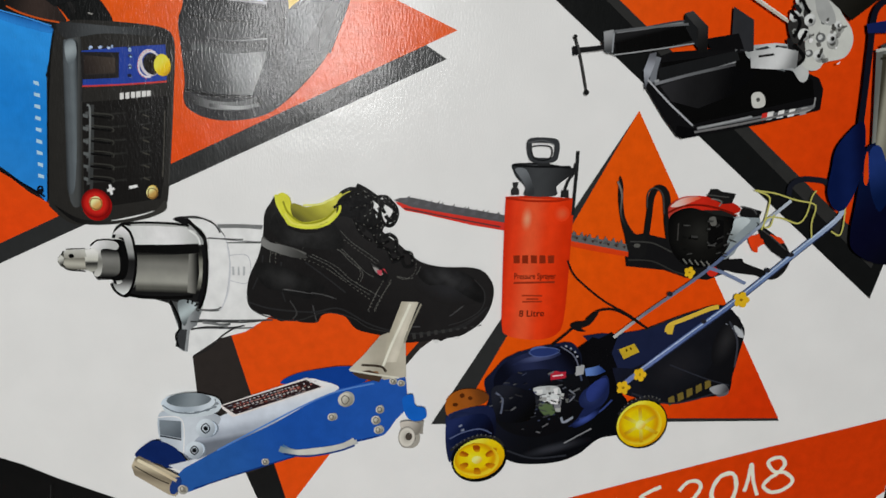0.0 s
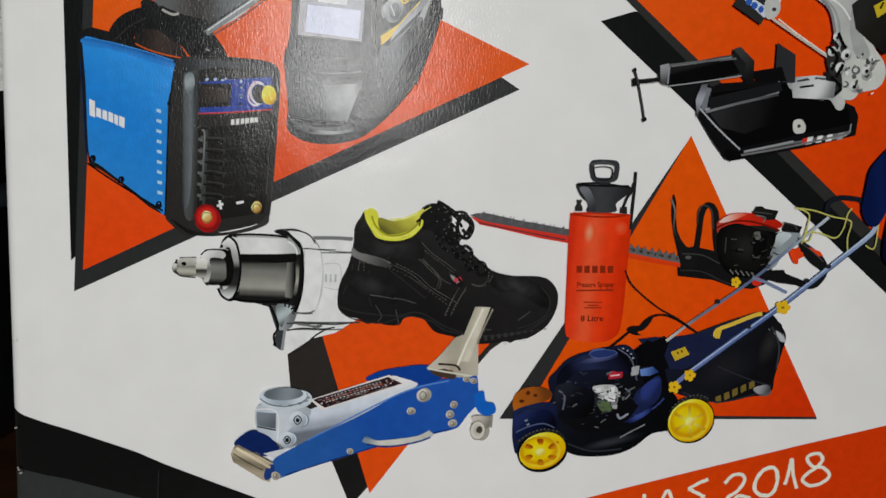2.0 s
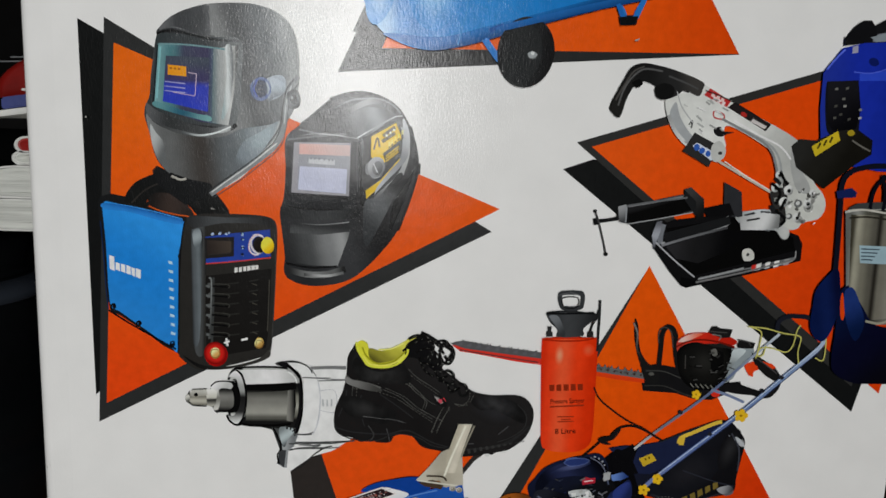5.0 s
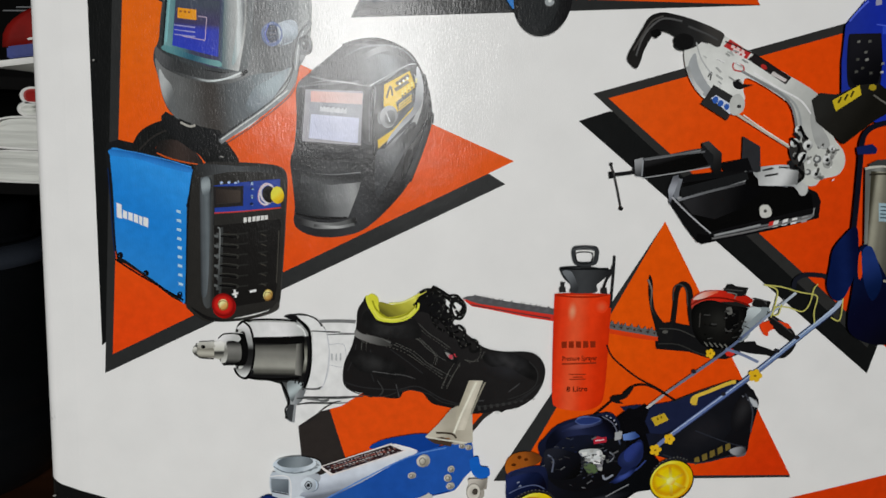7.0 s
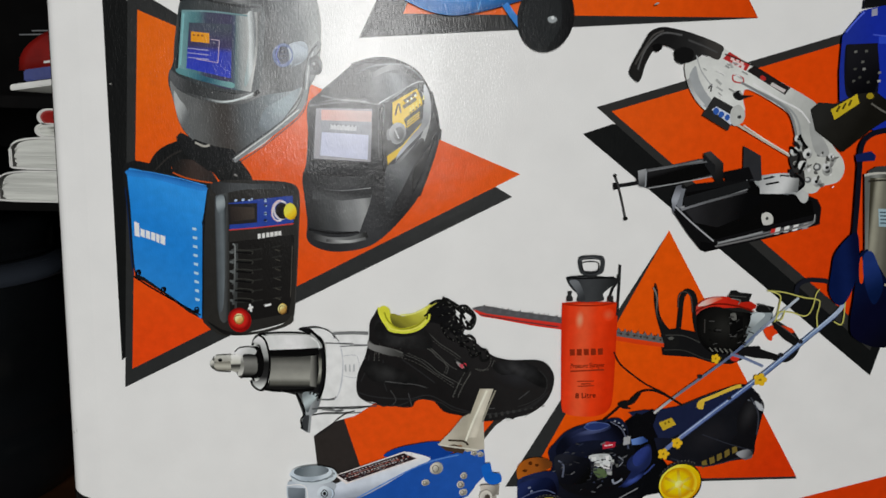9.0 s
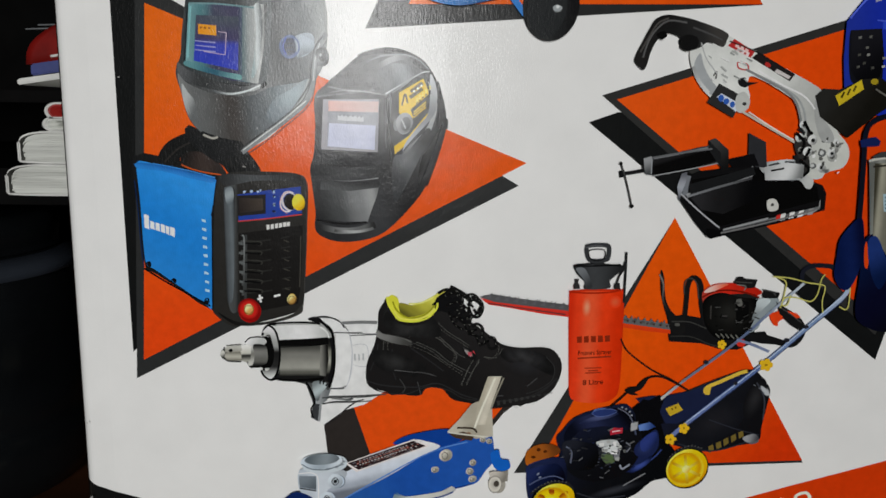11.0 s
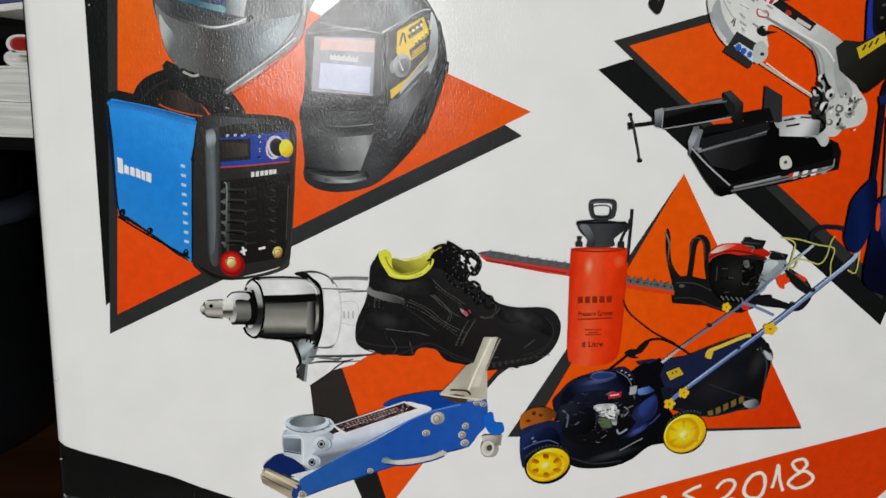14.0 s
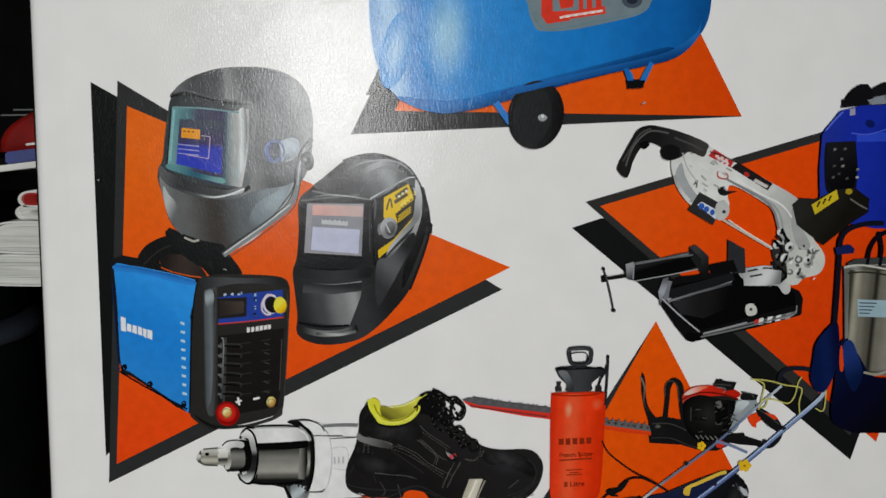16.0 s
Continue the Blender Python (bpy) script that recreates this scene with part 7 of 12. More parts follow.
art("tooth", poly((115.82, 116.97), (117.44, 118.22), (117.03, 116.76)), ink(92, 92, 96), trimmer)
art("tooth", poly((118.11, 116.66), (119.72, 117.92), (119.32, 116.45)), ink(92, 92, 96), trimmer)
art("blade_line", ribbon(0.26, (98.38, 118.13), (106.32, 116.92), (117.69, 115.31)), ink(64, 52, 54), trimmer)
art("trigger", curve((169.16, 115.38), (170.47, 115.98), (172.59, 114.98), (171.64, 113.85), (171.57, 112.48), (170.37, 112.98)), ink(228, 66, 26), trimmer)
art("rear_handle_gloss", ribbon(0.28, (171.65, 117.39), (174.46, 115.61), (177.66, 113.28)), ink(66, 64, 64), trimmer)

# lawn mower
mower = art("printed_lawn_mower", curve((117.7, 78.1), (121, 80.4), (131.5, 80.7), (138.5, 80.9), (143.8, 83.9), (146.2, 81.1), (147.9, 78.3), (147.2, 72.4), (142.3, 70.8), (138.4, 67.4), (134.3, 65.5), (129.4, 64.8), (124.4, 65.1), (120.7, 67.3), (118.5, 71.6)), ink((0, 24, 26, 36), (0.5, 20, 21, 24), (1, 17, 18, 20), a=(120.6, 77.5), b=(138.5, 66.2)), catalogue, "printed navy and yellow lawn mower with a grass bag")
art("grass_bag", curve((139.1, 88.1), (141.5, 92.1), (148.2, 94.8), (156.2, 98), (162.9, 100.6), (166.9, 100.7), (169.8, 97.9), (171.3, 95.4), (170.8, 91.1), (170, 85.9), (169.4, 81.8), (164.1, 80.5), (157.1, 79.1), (151.3, 79.8), (146.2, 81.1), (141.8, 83.2)), ink((0, 26, 29, 44), (0.4, 26, 27, 32), (1, 22, 22, 24), a=(144.3, 92.5), b=(168.3, 81.8)), mower, "black and navy grass bag")
art("bag_top", poly((136.6, 93.4), (140.7, 94.1), (143.5, 94), (149.6, 95.2), (157.1, 98.2), (163.8, 100.7), (166.1, 100.1), (162.1, 96), (153.1, 89.1), (147.7, 86.6), (143.5, 86.8)), ink(30, 36, 62), mower)
art("bag_rim", ribbon(0.4, (149.6, 95.1), (157, 98.3), (163.8, 100.8)), ink(38, 40, 46), mower)
art("bag_corner", curve((168.4, 97.9), (170.3, 96.3), (171.1, 94.9), (170, 94.5), (168.6, 96.2)), ink(136, 138, 140), mower)
art("bag_corner", curve((166.5, 82.6), (169, 83.3), (169.5, 81.5), (167.3, 80.9)), ink(90, 90, 94), mower)
art("bag_handle", ribbon(0.95, (154.4, 94.8), (154.8, 96.3), (158, 97.8), (163, 100.1), (164.9, 100.6)), ink(214, 180, 66), mower, "yellow bag handle")
art("bag_handle", poly((154, 96), (155.9, 96.6), (155.6, 94.3), (154.4, 94.4)), ink(206, 172, 58), mower)
art("yellow_label", poly((144.5, 90.7), (147.7, 92.1), (149, 90.3), (145.8, 88.6)), ink(196, 164, 44), mower)
art("name_bar", poly((156.4, 80.3), (157.6, 80.9), (158, 79.3), (156.8, 78.5)), ink(112, 96, 46), mower)
art("name_bar", poly((158.3, 81.2), (159.5, 81.8), (159.9, 80.2), (158.7, 79.5)), ink(112, 96, 46), mower)
art("name_bar", poly((160.2, 82.2), (161.4, 82.8), (161.7, 81.2), (160.5, 80.4)), ink(112, 96, 46), mower)
art("name_bar", poly((162.1, 83.1), (163.3, 83.8), (163.6, 82.2), (162.4, 81.4)), ink(112, 96, 46), mower)
art("name_bar", poly((164, 84.1), (165.2, 84.7), (165.5, 83.1), (164.3, 82.4)), ink(112, 96, 46), mower)
art("deck_gap", poly((135.5, 90.5), (137.6, 92.3), (140.1, 92.4), (143.5, 86.8), (145.5, 81.1), (141.3, 81), (136.9, 82.3)), ink(17, 17, 19), mower)
art("rear_bracket", poly((137.6, 92), (138.6, 93.3), (140, 92.9), (142.7, 94.4), (143.9, 93.1), (143.1, 89.9), (144.6, 86.8), (140.8, 85.9), (138.4, 86.9)), ink(18, 18, 20), mower)
art("discharge", curve((135.2, 73.5), (137.2, 79.4), (139.7, 82.9), (142.3, 85), (143.3, 82.8), (142.9, 79.3), (139, 75.4)), ink(30, 38, 74), mower)
art("engine", curve((116.8, 82.8), (118.3, 85.1), (121.1, 88.3), (126.4, 90.5), (130.7, 91.5), (134.3, 91.9), (136.5, 89.7), (137.3, 86.6), (139.2, 82.4), (138.5, 78), (135.5, 73.5), (129.5, 71), (123.3, 71.7), (119.7, 74.6), (118, 78.8)), ink((0, 26, 30, 50), (0.35, 24, 27, 40), (0.5, 21, 22, 25), (1, 19, 19, 21), a=(122.4, 89), b=(132.3, 72)), mower, "dark navy engine")
art("engine_top", curve((119.6, 86), (122.4, 89), (126.9, 90.5), (134, 91.9), (135.9, 89.7), (135, 87.4), (128.2, 86), (122.7, 85.3)), ink(27, 32, 54), mower)
art("sheen", oval(126.6, 88.2, 6.41, 1.71, 10), ink((0, 50, 56, 82), (1, 27, 32, 54), a=(126.6, 88.2), b=(132.91, 89.31), tall=0.27), mower)
art("sheen", oval(121, 80.4, 2.30, 3.71, 0), ink((0, 52, 56, 72), (1, 23, 26, 40), a=(121, 80.4), b=(123.3, 80.4), tall=1.61), mower)
art("sheen", oval(126, 78.8, 7.00, 2.31, 0), ink((0, 44, 46, 52), (1, 22, 23, 27), a=(126, 78.8), b=(133, 78.8), tall=0.33), mower)
art("sheen", oval(132.6, 68.5, 8.50, 1.40, 16), ink((0, 50, 52, 58), (1, 19, 20, 23), a=(132.6, 68.5), b=(140.77, 70.84), tall=0.17), mower)
art("sheen", oval(139.9, 80.2, 3.10, 2.31, 40), ink((0, 44, 56, 100), (1, 30, 38, 74), a=(139.9, 80.2), b=(142.28, 82.19), tall=0.74), mower)
art("sheen", oval(157.6, 87.2, 8.51, 4.94, 30), ink((0, 34, 34, 38), (1, 25, 26, 30), a=(157.6, 87.2), b=(164.97, 91.45), tall=0.58), mower)
art("sheen", oval(167.5, 93.3, 2.50, 5.76, -16), ink((0, 42, 42, 44), (1, 24, 24, 26), a=(167.5, 93.3), b=(169.91, 92.61), tall=2.30), mower)
art("badge_ring", ribbon(0.25, (126.1, 90.2), (128.3, 90.8), (130.6, 90.1), (129.3, 89.2), (127.1, 89.1), closed=True), ink(86, 106, 160), mower)
art("engine_label", poly((130.7, 85.5), (133.5, 85.9), (133.9, 84.5), (131.1, 84.1)), ink(190, 56, 66), mower)
art("engine_detail", curve((127.2, 81.7), (129.4, 82.3), (132.4, 82.2), (133.2, 80.2), (131, 79.5), (130.1, 80.6), (128.1, 80.3)), ink(184, 188, 188), mower)
art("engine_detail", curve((128.7, 80), (131.7, 80.7), (133, 79.3), (130.3, 78.6)), ink(206, 210, 210), mower)
art("engine_detail", curve((128.6, 78.3), (131.1, 78.7), (131.8, 76.6), (129.6, 76.3)), ink(96, 106, 92), mower)
art("engine_detail", curve((131.9, 79.3), (133.3, 79.6), (133.2, 77.6), (132.1, 77.2)), ink(120, 120, 126), mower)
art("engine_detail", curve((119.8, 80.3), (121.1, 80.7), (121.4, 79.8), (120, 79.5)), ink(150, 152, 160), mower)
art("engine_detail", curve((135.4, 86.5), (137, 87.2), (137.4, 85.5), (135.8, 85.1)), ink(150, 152, 156), mower)
art("engine_glint", ribbon(0.15, (127.4, 81.1), (128, 81)), ink(92, 96, 108), mower)
art("engine_glint", ribbon(0.32, (128.7, 74.6), (129.2, 74.7)), ink(58, 64, 84), mower)
art("engine_glint", ribbon(0.22, (131.9, 83.8), (133.2, 83.5)), ink(44, 48, 62), mower)
art("engine_glint", ribbon(0.15, (126.2, 81.5), (126.7, 81.5)), ink(36, 46, 88), mower)
art("engine_glint", ribbon(0.22, (120.2, 80.8), (120.9, 81.4)), ink(58, 64, 84), mower)
art("engine_glint", ribbon(0.15, (134.3, 81.9), (135.4, 82.5)), ink(10, 10, 12), mower)
art("engine_glint", ribbon(0.22, (120.8, 79.4), (122.1, 79.7)), ink(44, 48, 62), mower)
art("engine_glint", ribbon(0.32, (130.2, 84.7), (131.1, 85.1)), ink(58, 64, 84), mower)
art("engine_glint", ribbon(0.22, (120.3, 78.7), (121.2, 79.2)), ink(10, 10, 12), mower)
art("engine_glint", ribbon(0.32, (123.6, 78.1), (124.1, 78.2)), ink(10, 10, 12), mower)
art("engine_glint", ribbon(0.32, (130.1, 76.2), (130.6, 76.4)), ink(92, 96, 108), mower)
art("engine_glint", ribbon(0.15, (127.2, 80.8), (128.6, 80.9)), ink(36, 46, 88), mower)
art("engine_glint", ribbon(0.22, (133.4, 81.8), (134.1, 82.2)), ink(92, 96, 108), mower)
art("engine_glint", ribbon(0.15, (124.6, 84.5), (125.5, 85.1)), ink(58, 64, 84), mower)
art("engine_glint", ribbon(0.15, (126.2, 78.8), (126.9, 79)), ink(10, 10, 12), mower)
art("engine_glint", ribbon(0.22, (132.4, 80.6), (133, 80.5)), ink(10, 10, 12), mower)
art("engine_glint", ribbon(0.15, (126.3, 75), (127.1, 75.1)), ink(92, 96, 108), mower)
art("engine_glint", ribbon(0.22, (127.6, 76), (128.2, 76.4)), ink(92, 96, 108), mower)
art("engine_glint", ribbon(0.32, (121.9, 78.6), (122.3, 78.9)), ink(92, 96, 108), mower)
art("engine_glint", ribbon(0.22, (131.2, 85), (132.1, 85)), ink(10, 10, 12), mower)
art("engine_glint", ribbon(0.32, (135, 79.9), (135.4, 80.1)), ink(44, 48, 62), mower)
art("engine_glint", ribbon(0.15, (122.5, 77.8), (123, 77.8)), ink(58, 64, 84), mower)
art("engine_glint", ribbon(0.15, (122.9, 79.8), (123.9, 79.9)), ink(44, 48, 62), mower)
art("engine_glint", ribbon(0.32, (129.2, 78.5), (129.7, 78.8)), ink(58, 64, 84), mower)
art("engine_glint", ribbon(0.32, (129.8, 78.6), (130.5, 78.9)), ink(10, 10, 12), mower)
art("engine_glint", ribbon(0.22, (131.1, 76), (132.3, 76.1)), ink(58, 64, 84), mower)
art("engine_glint", ribbon(0.22, (132.5, 77), (133, 77)), ink(58, 64, 84), mower)
art("engine_glint", ribbon(0.22, (128.2, 77.9), (128.7, 77.9)), ink(44, 48, 62), mower)
art("engine_glint", ribbon(0.32, (130.9, 75), (131.3, 75)), ink(58, 64, 84), mower)
art("engine_glint", ribbon(0.32, (131.3, 80.8), (131.7, 81.1)), ink(44, 48, 62), mower)
art("engine_glint", ribbon(0.22, (128, 77), (128.4, 77.3)), ink(58, 64, 84), mower)
art("engine_glint", ribbon(0.22, (127.5, 80.2), (128, 80.4)), ink(44, 48, 62), mower)
art("engine_glint", ribbon(0.15, (121, 81.2), (121.7, 81.2)), ink(44, 48, 62), mower)
art("gloss_streak", ribbon(0.4, (110.5, 72.9), (113.1, 75), (116.5, 76.2)), ink(58, 72, 118), mower)
art("gloss_streak", ribbon(0.4, (111.7, 69.7), (114.1, 71.5), (117.9, 72.5)), ink(46, 56, 92), mower)
art("gloss_streak", ribbon(0.4, (122.6, 85.8), (128.1, 86.6), (134.7, 87.9)), ink(56, 62, 84), mower)
art("gloss_streak", ribbon(0.4, (134.2, 90.1), (135.8, 88), (137.3, 83.7)), ink(70, 78, 100), mower)
art("gloss_streak", ribbon(0.4, (137.6, 75.1), (141.7, 76.9), (144.2, 79.6)), ink(52, 66, 120), mower)
art("gloss_streak", ribbon(0.4, (148.3, 81.2), (157.1, 79.1), (166.9, 81.7)), ink(40, 42, 50), mower)
art("gloss_streak", ribbon(0.4, (167.6, 97.6), (169.9, 93.4), (170.1, 87.6)), ink(56, 58, 66), mower)
art("maker_plate", poly((122, 76.9), (126.2, 77.5), (126.6, 75.6), (122.5, 75.1)), ink(120, 122, 120), mower)
art("plate_bar", poly((122.5, 76.5), (123.2, 76.7), (123.2, 75.7), (122.7, 75.5)), ink(30, 30, 32), mower)
art("plate_bar", poly((123.4, 76.6), (124.1, 76.7), (124.2, 75.7), (123.7, 75.5)), ink(30, 30, 32), mower)
art("plate_bar", poly((124.4, 76.6), (125.1, 76.7), (125.2, 75.7), (124.6, 75.6)), ink(30, 30, 32), mower)
art("plate_bar", poly((125.4, 76.6), (126.1, 76.8), (126.2, 75.8), (125.6, 75.6)), ink(30, 30, 32), mower)
art("gloss_streak", ribbon(0.3, (134.8, 69.7), (137.7, 71.5), (140.4, 73.1)), ink(130, 132, 136), mower)
art("gloss_streak", ribbon(0.5, (133.6, 75.5), (134.3, 74.4), (136.2, 75.6)), ink(140, 146, 160), mower)
art("gloss_streak", ribbon(0.25, (117.8, 77.4), (121.2, 78.7), (121.8, 79.2)), ink(90, 92, 100), mower)
art("front_wheel_far", curve((109.1, 76.6), (109.4, 79.2), (111.7, 81), (115.3, 81.3), (117.9, 80), (117, 78.2), (112.3, 76.7), (110.2, 74.9)), ink((0, 170, 92, 28), (0.5, 150, 82, 30), (1, 104, 58, 26), a=(109.5, 77.2), b=(116.9, 80.3)), mower, "orange-brown far wheel")
art("wheel_hole", oval(111.1, 77.8, 0.60, 0.40, 0), ink(80, 40, 18), mower)
art("wheel_hole", oval(112.4, 79.8, 0.50, 0.51, 0), ink(80, 40, 18), mower)
art("wheel_hole", oval(114.1, 79.3, 0.50, 0.41, 0), ink(80, 40, 18), mower)
art("front_cover", curve((109.4, 72.8), (109.6, 75.4), (113.1, 77), (117.1, 77.7), (119.2, 76.9), (120, 73.1), (119.4, 70.8), (115.6, 69.8), (111.9, 67.4), (110.7, 65), (109.7, 68.5)), ink((0, 34, 42, 76), (0.6, 28, 34, 62), (1, 20, 23, 38), a=(110.3, 75.7), b=(118.4, 70.2)), mower, "navy front cover")
art("sheen", oval(113.9, 74.1, 3.60, 2.01, -16), ink((0, 48, 58, 94), (1, 30, 37, 66), a=(113.9, 74.1), b=(117.36, 73.11), tall=0.56), mower)
art("tyre", oval(116.9, 66, 6.00, 5.32, 22), ink(20, 20, 20), mower, "black tyre")
art("wheel", oval(116.9, 65.9, 5.50, 4.41, 22), ink((0, 252, 226, 80), (0.35, 244, 196, 22), (0.65, 238, 182, 14), (1, 204, 140, 4), a=(113.6, 69.3), b=(119.8, 61.6)), mower, "yellow spoked wheel")
art("wheel_hole", oval(115.8, 68.6, 0.90, 0.60, -60), ink(186, 122, 10), mower)
art("wheel_hole", oval(119.7, 67.8, 0.91, 0.61, 20), ink(186, 122, 10), mower)
art("wheel_hole", oval(119.7, 64.6, 0.90, 0.61, -20), ink(186, 122, 10), mower)
art("wheel_hole", oval(116, 63.3, 0.90, 0.61, -70), ink(186, 122, 10), mower)
art("wheel_hole", oval(113.4, 65.9, 0.90, 0.61, 0), ink(186, 122, 10), mower)
art("wheel_hub", oval(116.7, 66, 1.30, 1.00, 0), ink(252, 238, 130), mower)
art("tyre", oval(151.1, 74.5, 5.80, 5.74, 30), ink(20, 20, 20), mower, "black tyre")
art("wheel", oval(151.2, 74.4, 5.50, 5.12, 35), ink((0, 252, 226, 80), (0.35, 244, 196, 22), (0.65, 238, 182, 14), (1, 204, 140, 4), a=(147.2, 78.2), b=(155.3, 70.4)), mower, "yellow spoked wheel")
art("wheel_spoke", ribbon(0.35, (151.2, 74.4), (154.3, 73.3)), ink(236, 190, 16), mower)
art("wheel_spoke", ribbon(0.35, (151.2, 74.4), (151.3, 71.3)), ink(236, 190, 16), mower)
art("wheel_spoke", ribbon(0.35, (151.2, 74.4), (148.3, 73.6)), ink(236, 190, 16), mower)
art("wheel_spoke", ribbon(0.35, (151.2, 74.4), (149.3, 77)), ink(236, 190, 16), mower)
art("wheel_spoke", ribbon(0.35, (151.2, 74.4), (153, 76.8)), ink(236, 190, 16), mower)
art("wheel_hole", oval(153.1, 72.1, 1.10, 0.71, -57), ink(216, 160, 10), mower)
art("wheel_hole", oval(149.7, 72.2, 1.10, 0.71, -129), ink(216, 160, 10), mower)
art("wheel_hole", oval(148.5, 75.3, 1.10, 0.71, -201), ink(216, 160, 10), mower)
art("wheel_hole", oval(151.1, 77.2, 1.10, 0.61, -273), ink(216, 160, 10), mower)
art("wheel_hole", oval(153.9, 75.2, 1.20, 0.61, -345), ink(216, 160, 10), mower)
art("wheel_hub", oval(151.2, 74.4, 1.20, 1.20, 0), ink(246, 212, 60), mower)
art("handle_tube", ribbon(0.7, (143.1, 93.3), (149.2, 98.6), (160.6, 107.7), (169.3, 116), (177.2, 123.5)), ink((0, 190, 190, 188), (0.2, 110, 114, 128), (0.6, 92, 106, 138), (1, 176, 186, 196), a=(143.1, 93.3), b=(177.2, 123.5)), mower, "steel-blue handle tube")
art("handle_tube", ribbon(1.1, (146.4, 83.2), (149.5, 86.1), (158.2, 93.6), (169, 102.7), (179, 112), (187.5, 120), (188.4, 122.5)), ink((0, 104, 120, 170), (0.4, 88, 108, 158), (0.8, 116, 138, 176), (1, 160, 174, 196), a=(146.4, 83.2), b=(188.1, 122)), mower, "steel-blue handle tube")
art("handle_edge", ribbon(0.22, (149.8, 85.6), (158.6, 93), (169.4, 102.2), (179.4, 111.5), (187.8, 119.2)), ink(44, 54, 84), mower)
art("handle_gloss", ribbon(0.2, (149.4, 86.4), (158.2, 93.8), (169, 103), (179, 112.3), (187.2, 120)), ink(190, 206, 226), mower)
art("cross_bar", ribbon(0.7, (161.3, 108.9), (165.1, 107.8), (169.9, 105.8)), ink(112, 126, 156), mower)
art("handle_grip", ribbon(1.15, (176.5, 124.4), (176.7, 126.6), (178.7, 127.9), (181.8, 128), (184.4, 127.5), (186.7, 124.9), (188.6, 122.3)), ink(30, 32, 40), mower, "black grip")
art("bail_wire", ribbon(0.32, (169.1, 125.2), (173.6, 124.8), (178, 123.7), (182, 123.1), (182.7, 122), (182.3, 119), (182.8, 116)), ink(188, 184, 100), mower)
art("bail_wire", ribbon(0.32, (169.4, 125.2), (172.4, 124), (172.5, 121.3), (172.1, 118), (173.5, 118.1), (174, 120.5)), ink(188, 184, 100), mower)
art("bail_wire", ribbon(0.32, (171.7, 117.2), (172.7, 119.7), (175.7, 119.8), (179.3, 118.9), (180.9, 120.8), (181.5, 124.4), (182.3, 125.8)), ink(188, 184, 100), mower)
art("bail_wire", ribbon(0.32, (186.7, 125.4), (188.7, 125.3), (189.1, 122.6), (189.2, 118.2), (188.6, 116.8), (186.8, 117.6)), ink(188, 184, 100), mower)
art("knob", oval(169.5, 102.3, 1.30, 1.22, 0), ink(226, 182, 40), mower, "yellow star knob")
art("knob_lobe", oval(170.6, 102.3, 0.71, 0.71, 0), ink(222, 178, 36), mower)
art("knob_lobe", oval(170, 101.3, 0.70, 0.61, 0), ink(222, 178, 36), mower)
art("knob_lobe", oval(168.7, 101.6, 0.60, 0.71, 0), ink(222, 178, 36), mower)
art("knob_lobe", oval(168.5, 102.9, 0.70, 0.71, 0), ink(222, 178, 36), mower)
art("knob_lobe", oval(169.7, 103.4, 0.70, 0.61, 0), ink(222, 178, 36), mower)
art("knob_eye", oval(169.5, 102.3, 0.40, 0.30, 0), ink(150, 110, 24), mower)
art("knob", oval(149.6, 85.4, 1.00, 1.02, 0), ink(226, 182, 40), mower, "yellow star knob")
art("knob_lobe", oval(150.5, 85.4, 0.51, 0.61, 0), ink(222, 178, 36), mower)
art("knob_lobe", oval(149.9, 84.5, 0.61, 0.60, 0), ink(222, 178, 36), mower)
art("knob_lobe", oval(148.9, 84.8, 0.51, 0.61, 0), ink(222, 178, 36), mower)
art("knob_lobe", oval(148.8, 85.9, 0.51, 0.61, 0), ink(222, 178, 36), mower)
art("knob_lobe", oval(149.7, 86.3, 0.60, 0.50, 0), ink(222, 178, 36), mower)
art("knob_eye", oval(149.6, 85.4, 0.20, 0.32, 0), ink(150, 110, 24), mower)
art("knob", oval(146.3, 82.4, 1.10, 1.10, 0), ink(226, 182, 40), mower, "yellow star knob")
art("knob_lobe", oval(147.3, 82.5, 0.60, 0.50, 0), ink(222, 178, 36), mower)
art("knob_lobe", oval(146.8, 81.5, 0.50, 0.61, 0), ink(222, 178, 36), mower)
art("knob_lobe", oval(145.6, 81.8, 0.60, 0.60, 0), ink(222, 178, 36), mower)
art("knob_lobe", oval(145.5, 83, 0.60, 0.61, 0), ink(222, 178, 36), mower)
art("knob_lobe", oval(146.5, 83.4, 0.60, 0.50, 0), ink(222, 178, 36), mower)
art("knob_eye", oval(146.3, 82.4, 0.30, 0.30, 0), ink(150, 110, 24), mower)
art("knob", oval(157.6, 107.7, 0.90, 0.91, 0), ink(226, 182, 40), mower, "yellow star knob")
art("knob_lobe", oval(158.4, 107.7, 0.40, 0.51, 0), ink(222, 178, 36), mower)
art("knob_lobe", oval(157.9, 106.9, 0.51, 0.51, 0), ink(222, 178, 36), mower)
art("knob_lobe", oval(157, 107.2, 0.40, 0.41, 0), ink(222, 178, 36), mower)
art("knob_lobe", oval(156.9, 108.1, 0.40, 0.51, 0), ink(222, 178, 36), mower)
art("knob_lobe", oval(157.7, 108.4, 0.51, 0.50, 0), ink(222, 178, 36), mower)
art("knob_eye", oval(157.6, 107.7, 0.20, 0.22, 0), ink(150, 110, 24), mower)
art("clamp", oval(154, 103, 0.60, 0.51, 0), ink(40, 40, 46), mower)
art("clamp", oval(174.3, 108.8, 0.60, 0.51, 0), ink(40, 40, 46), mower)
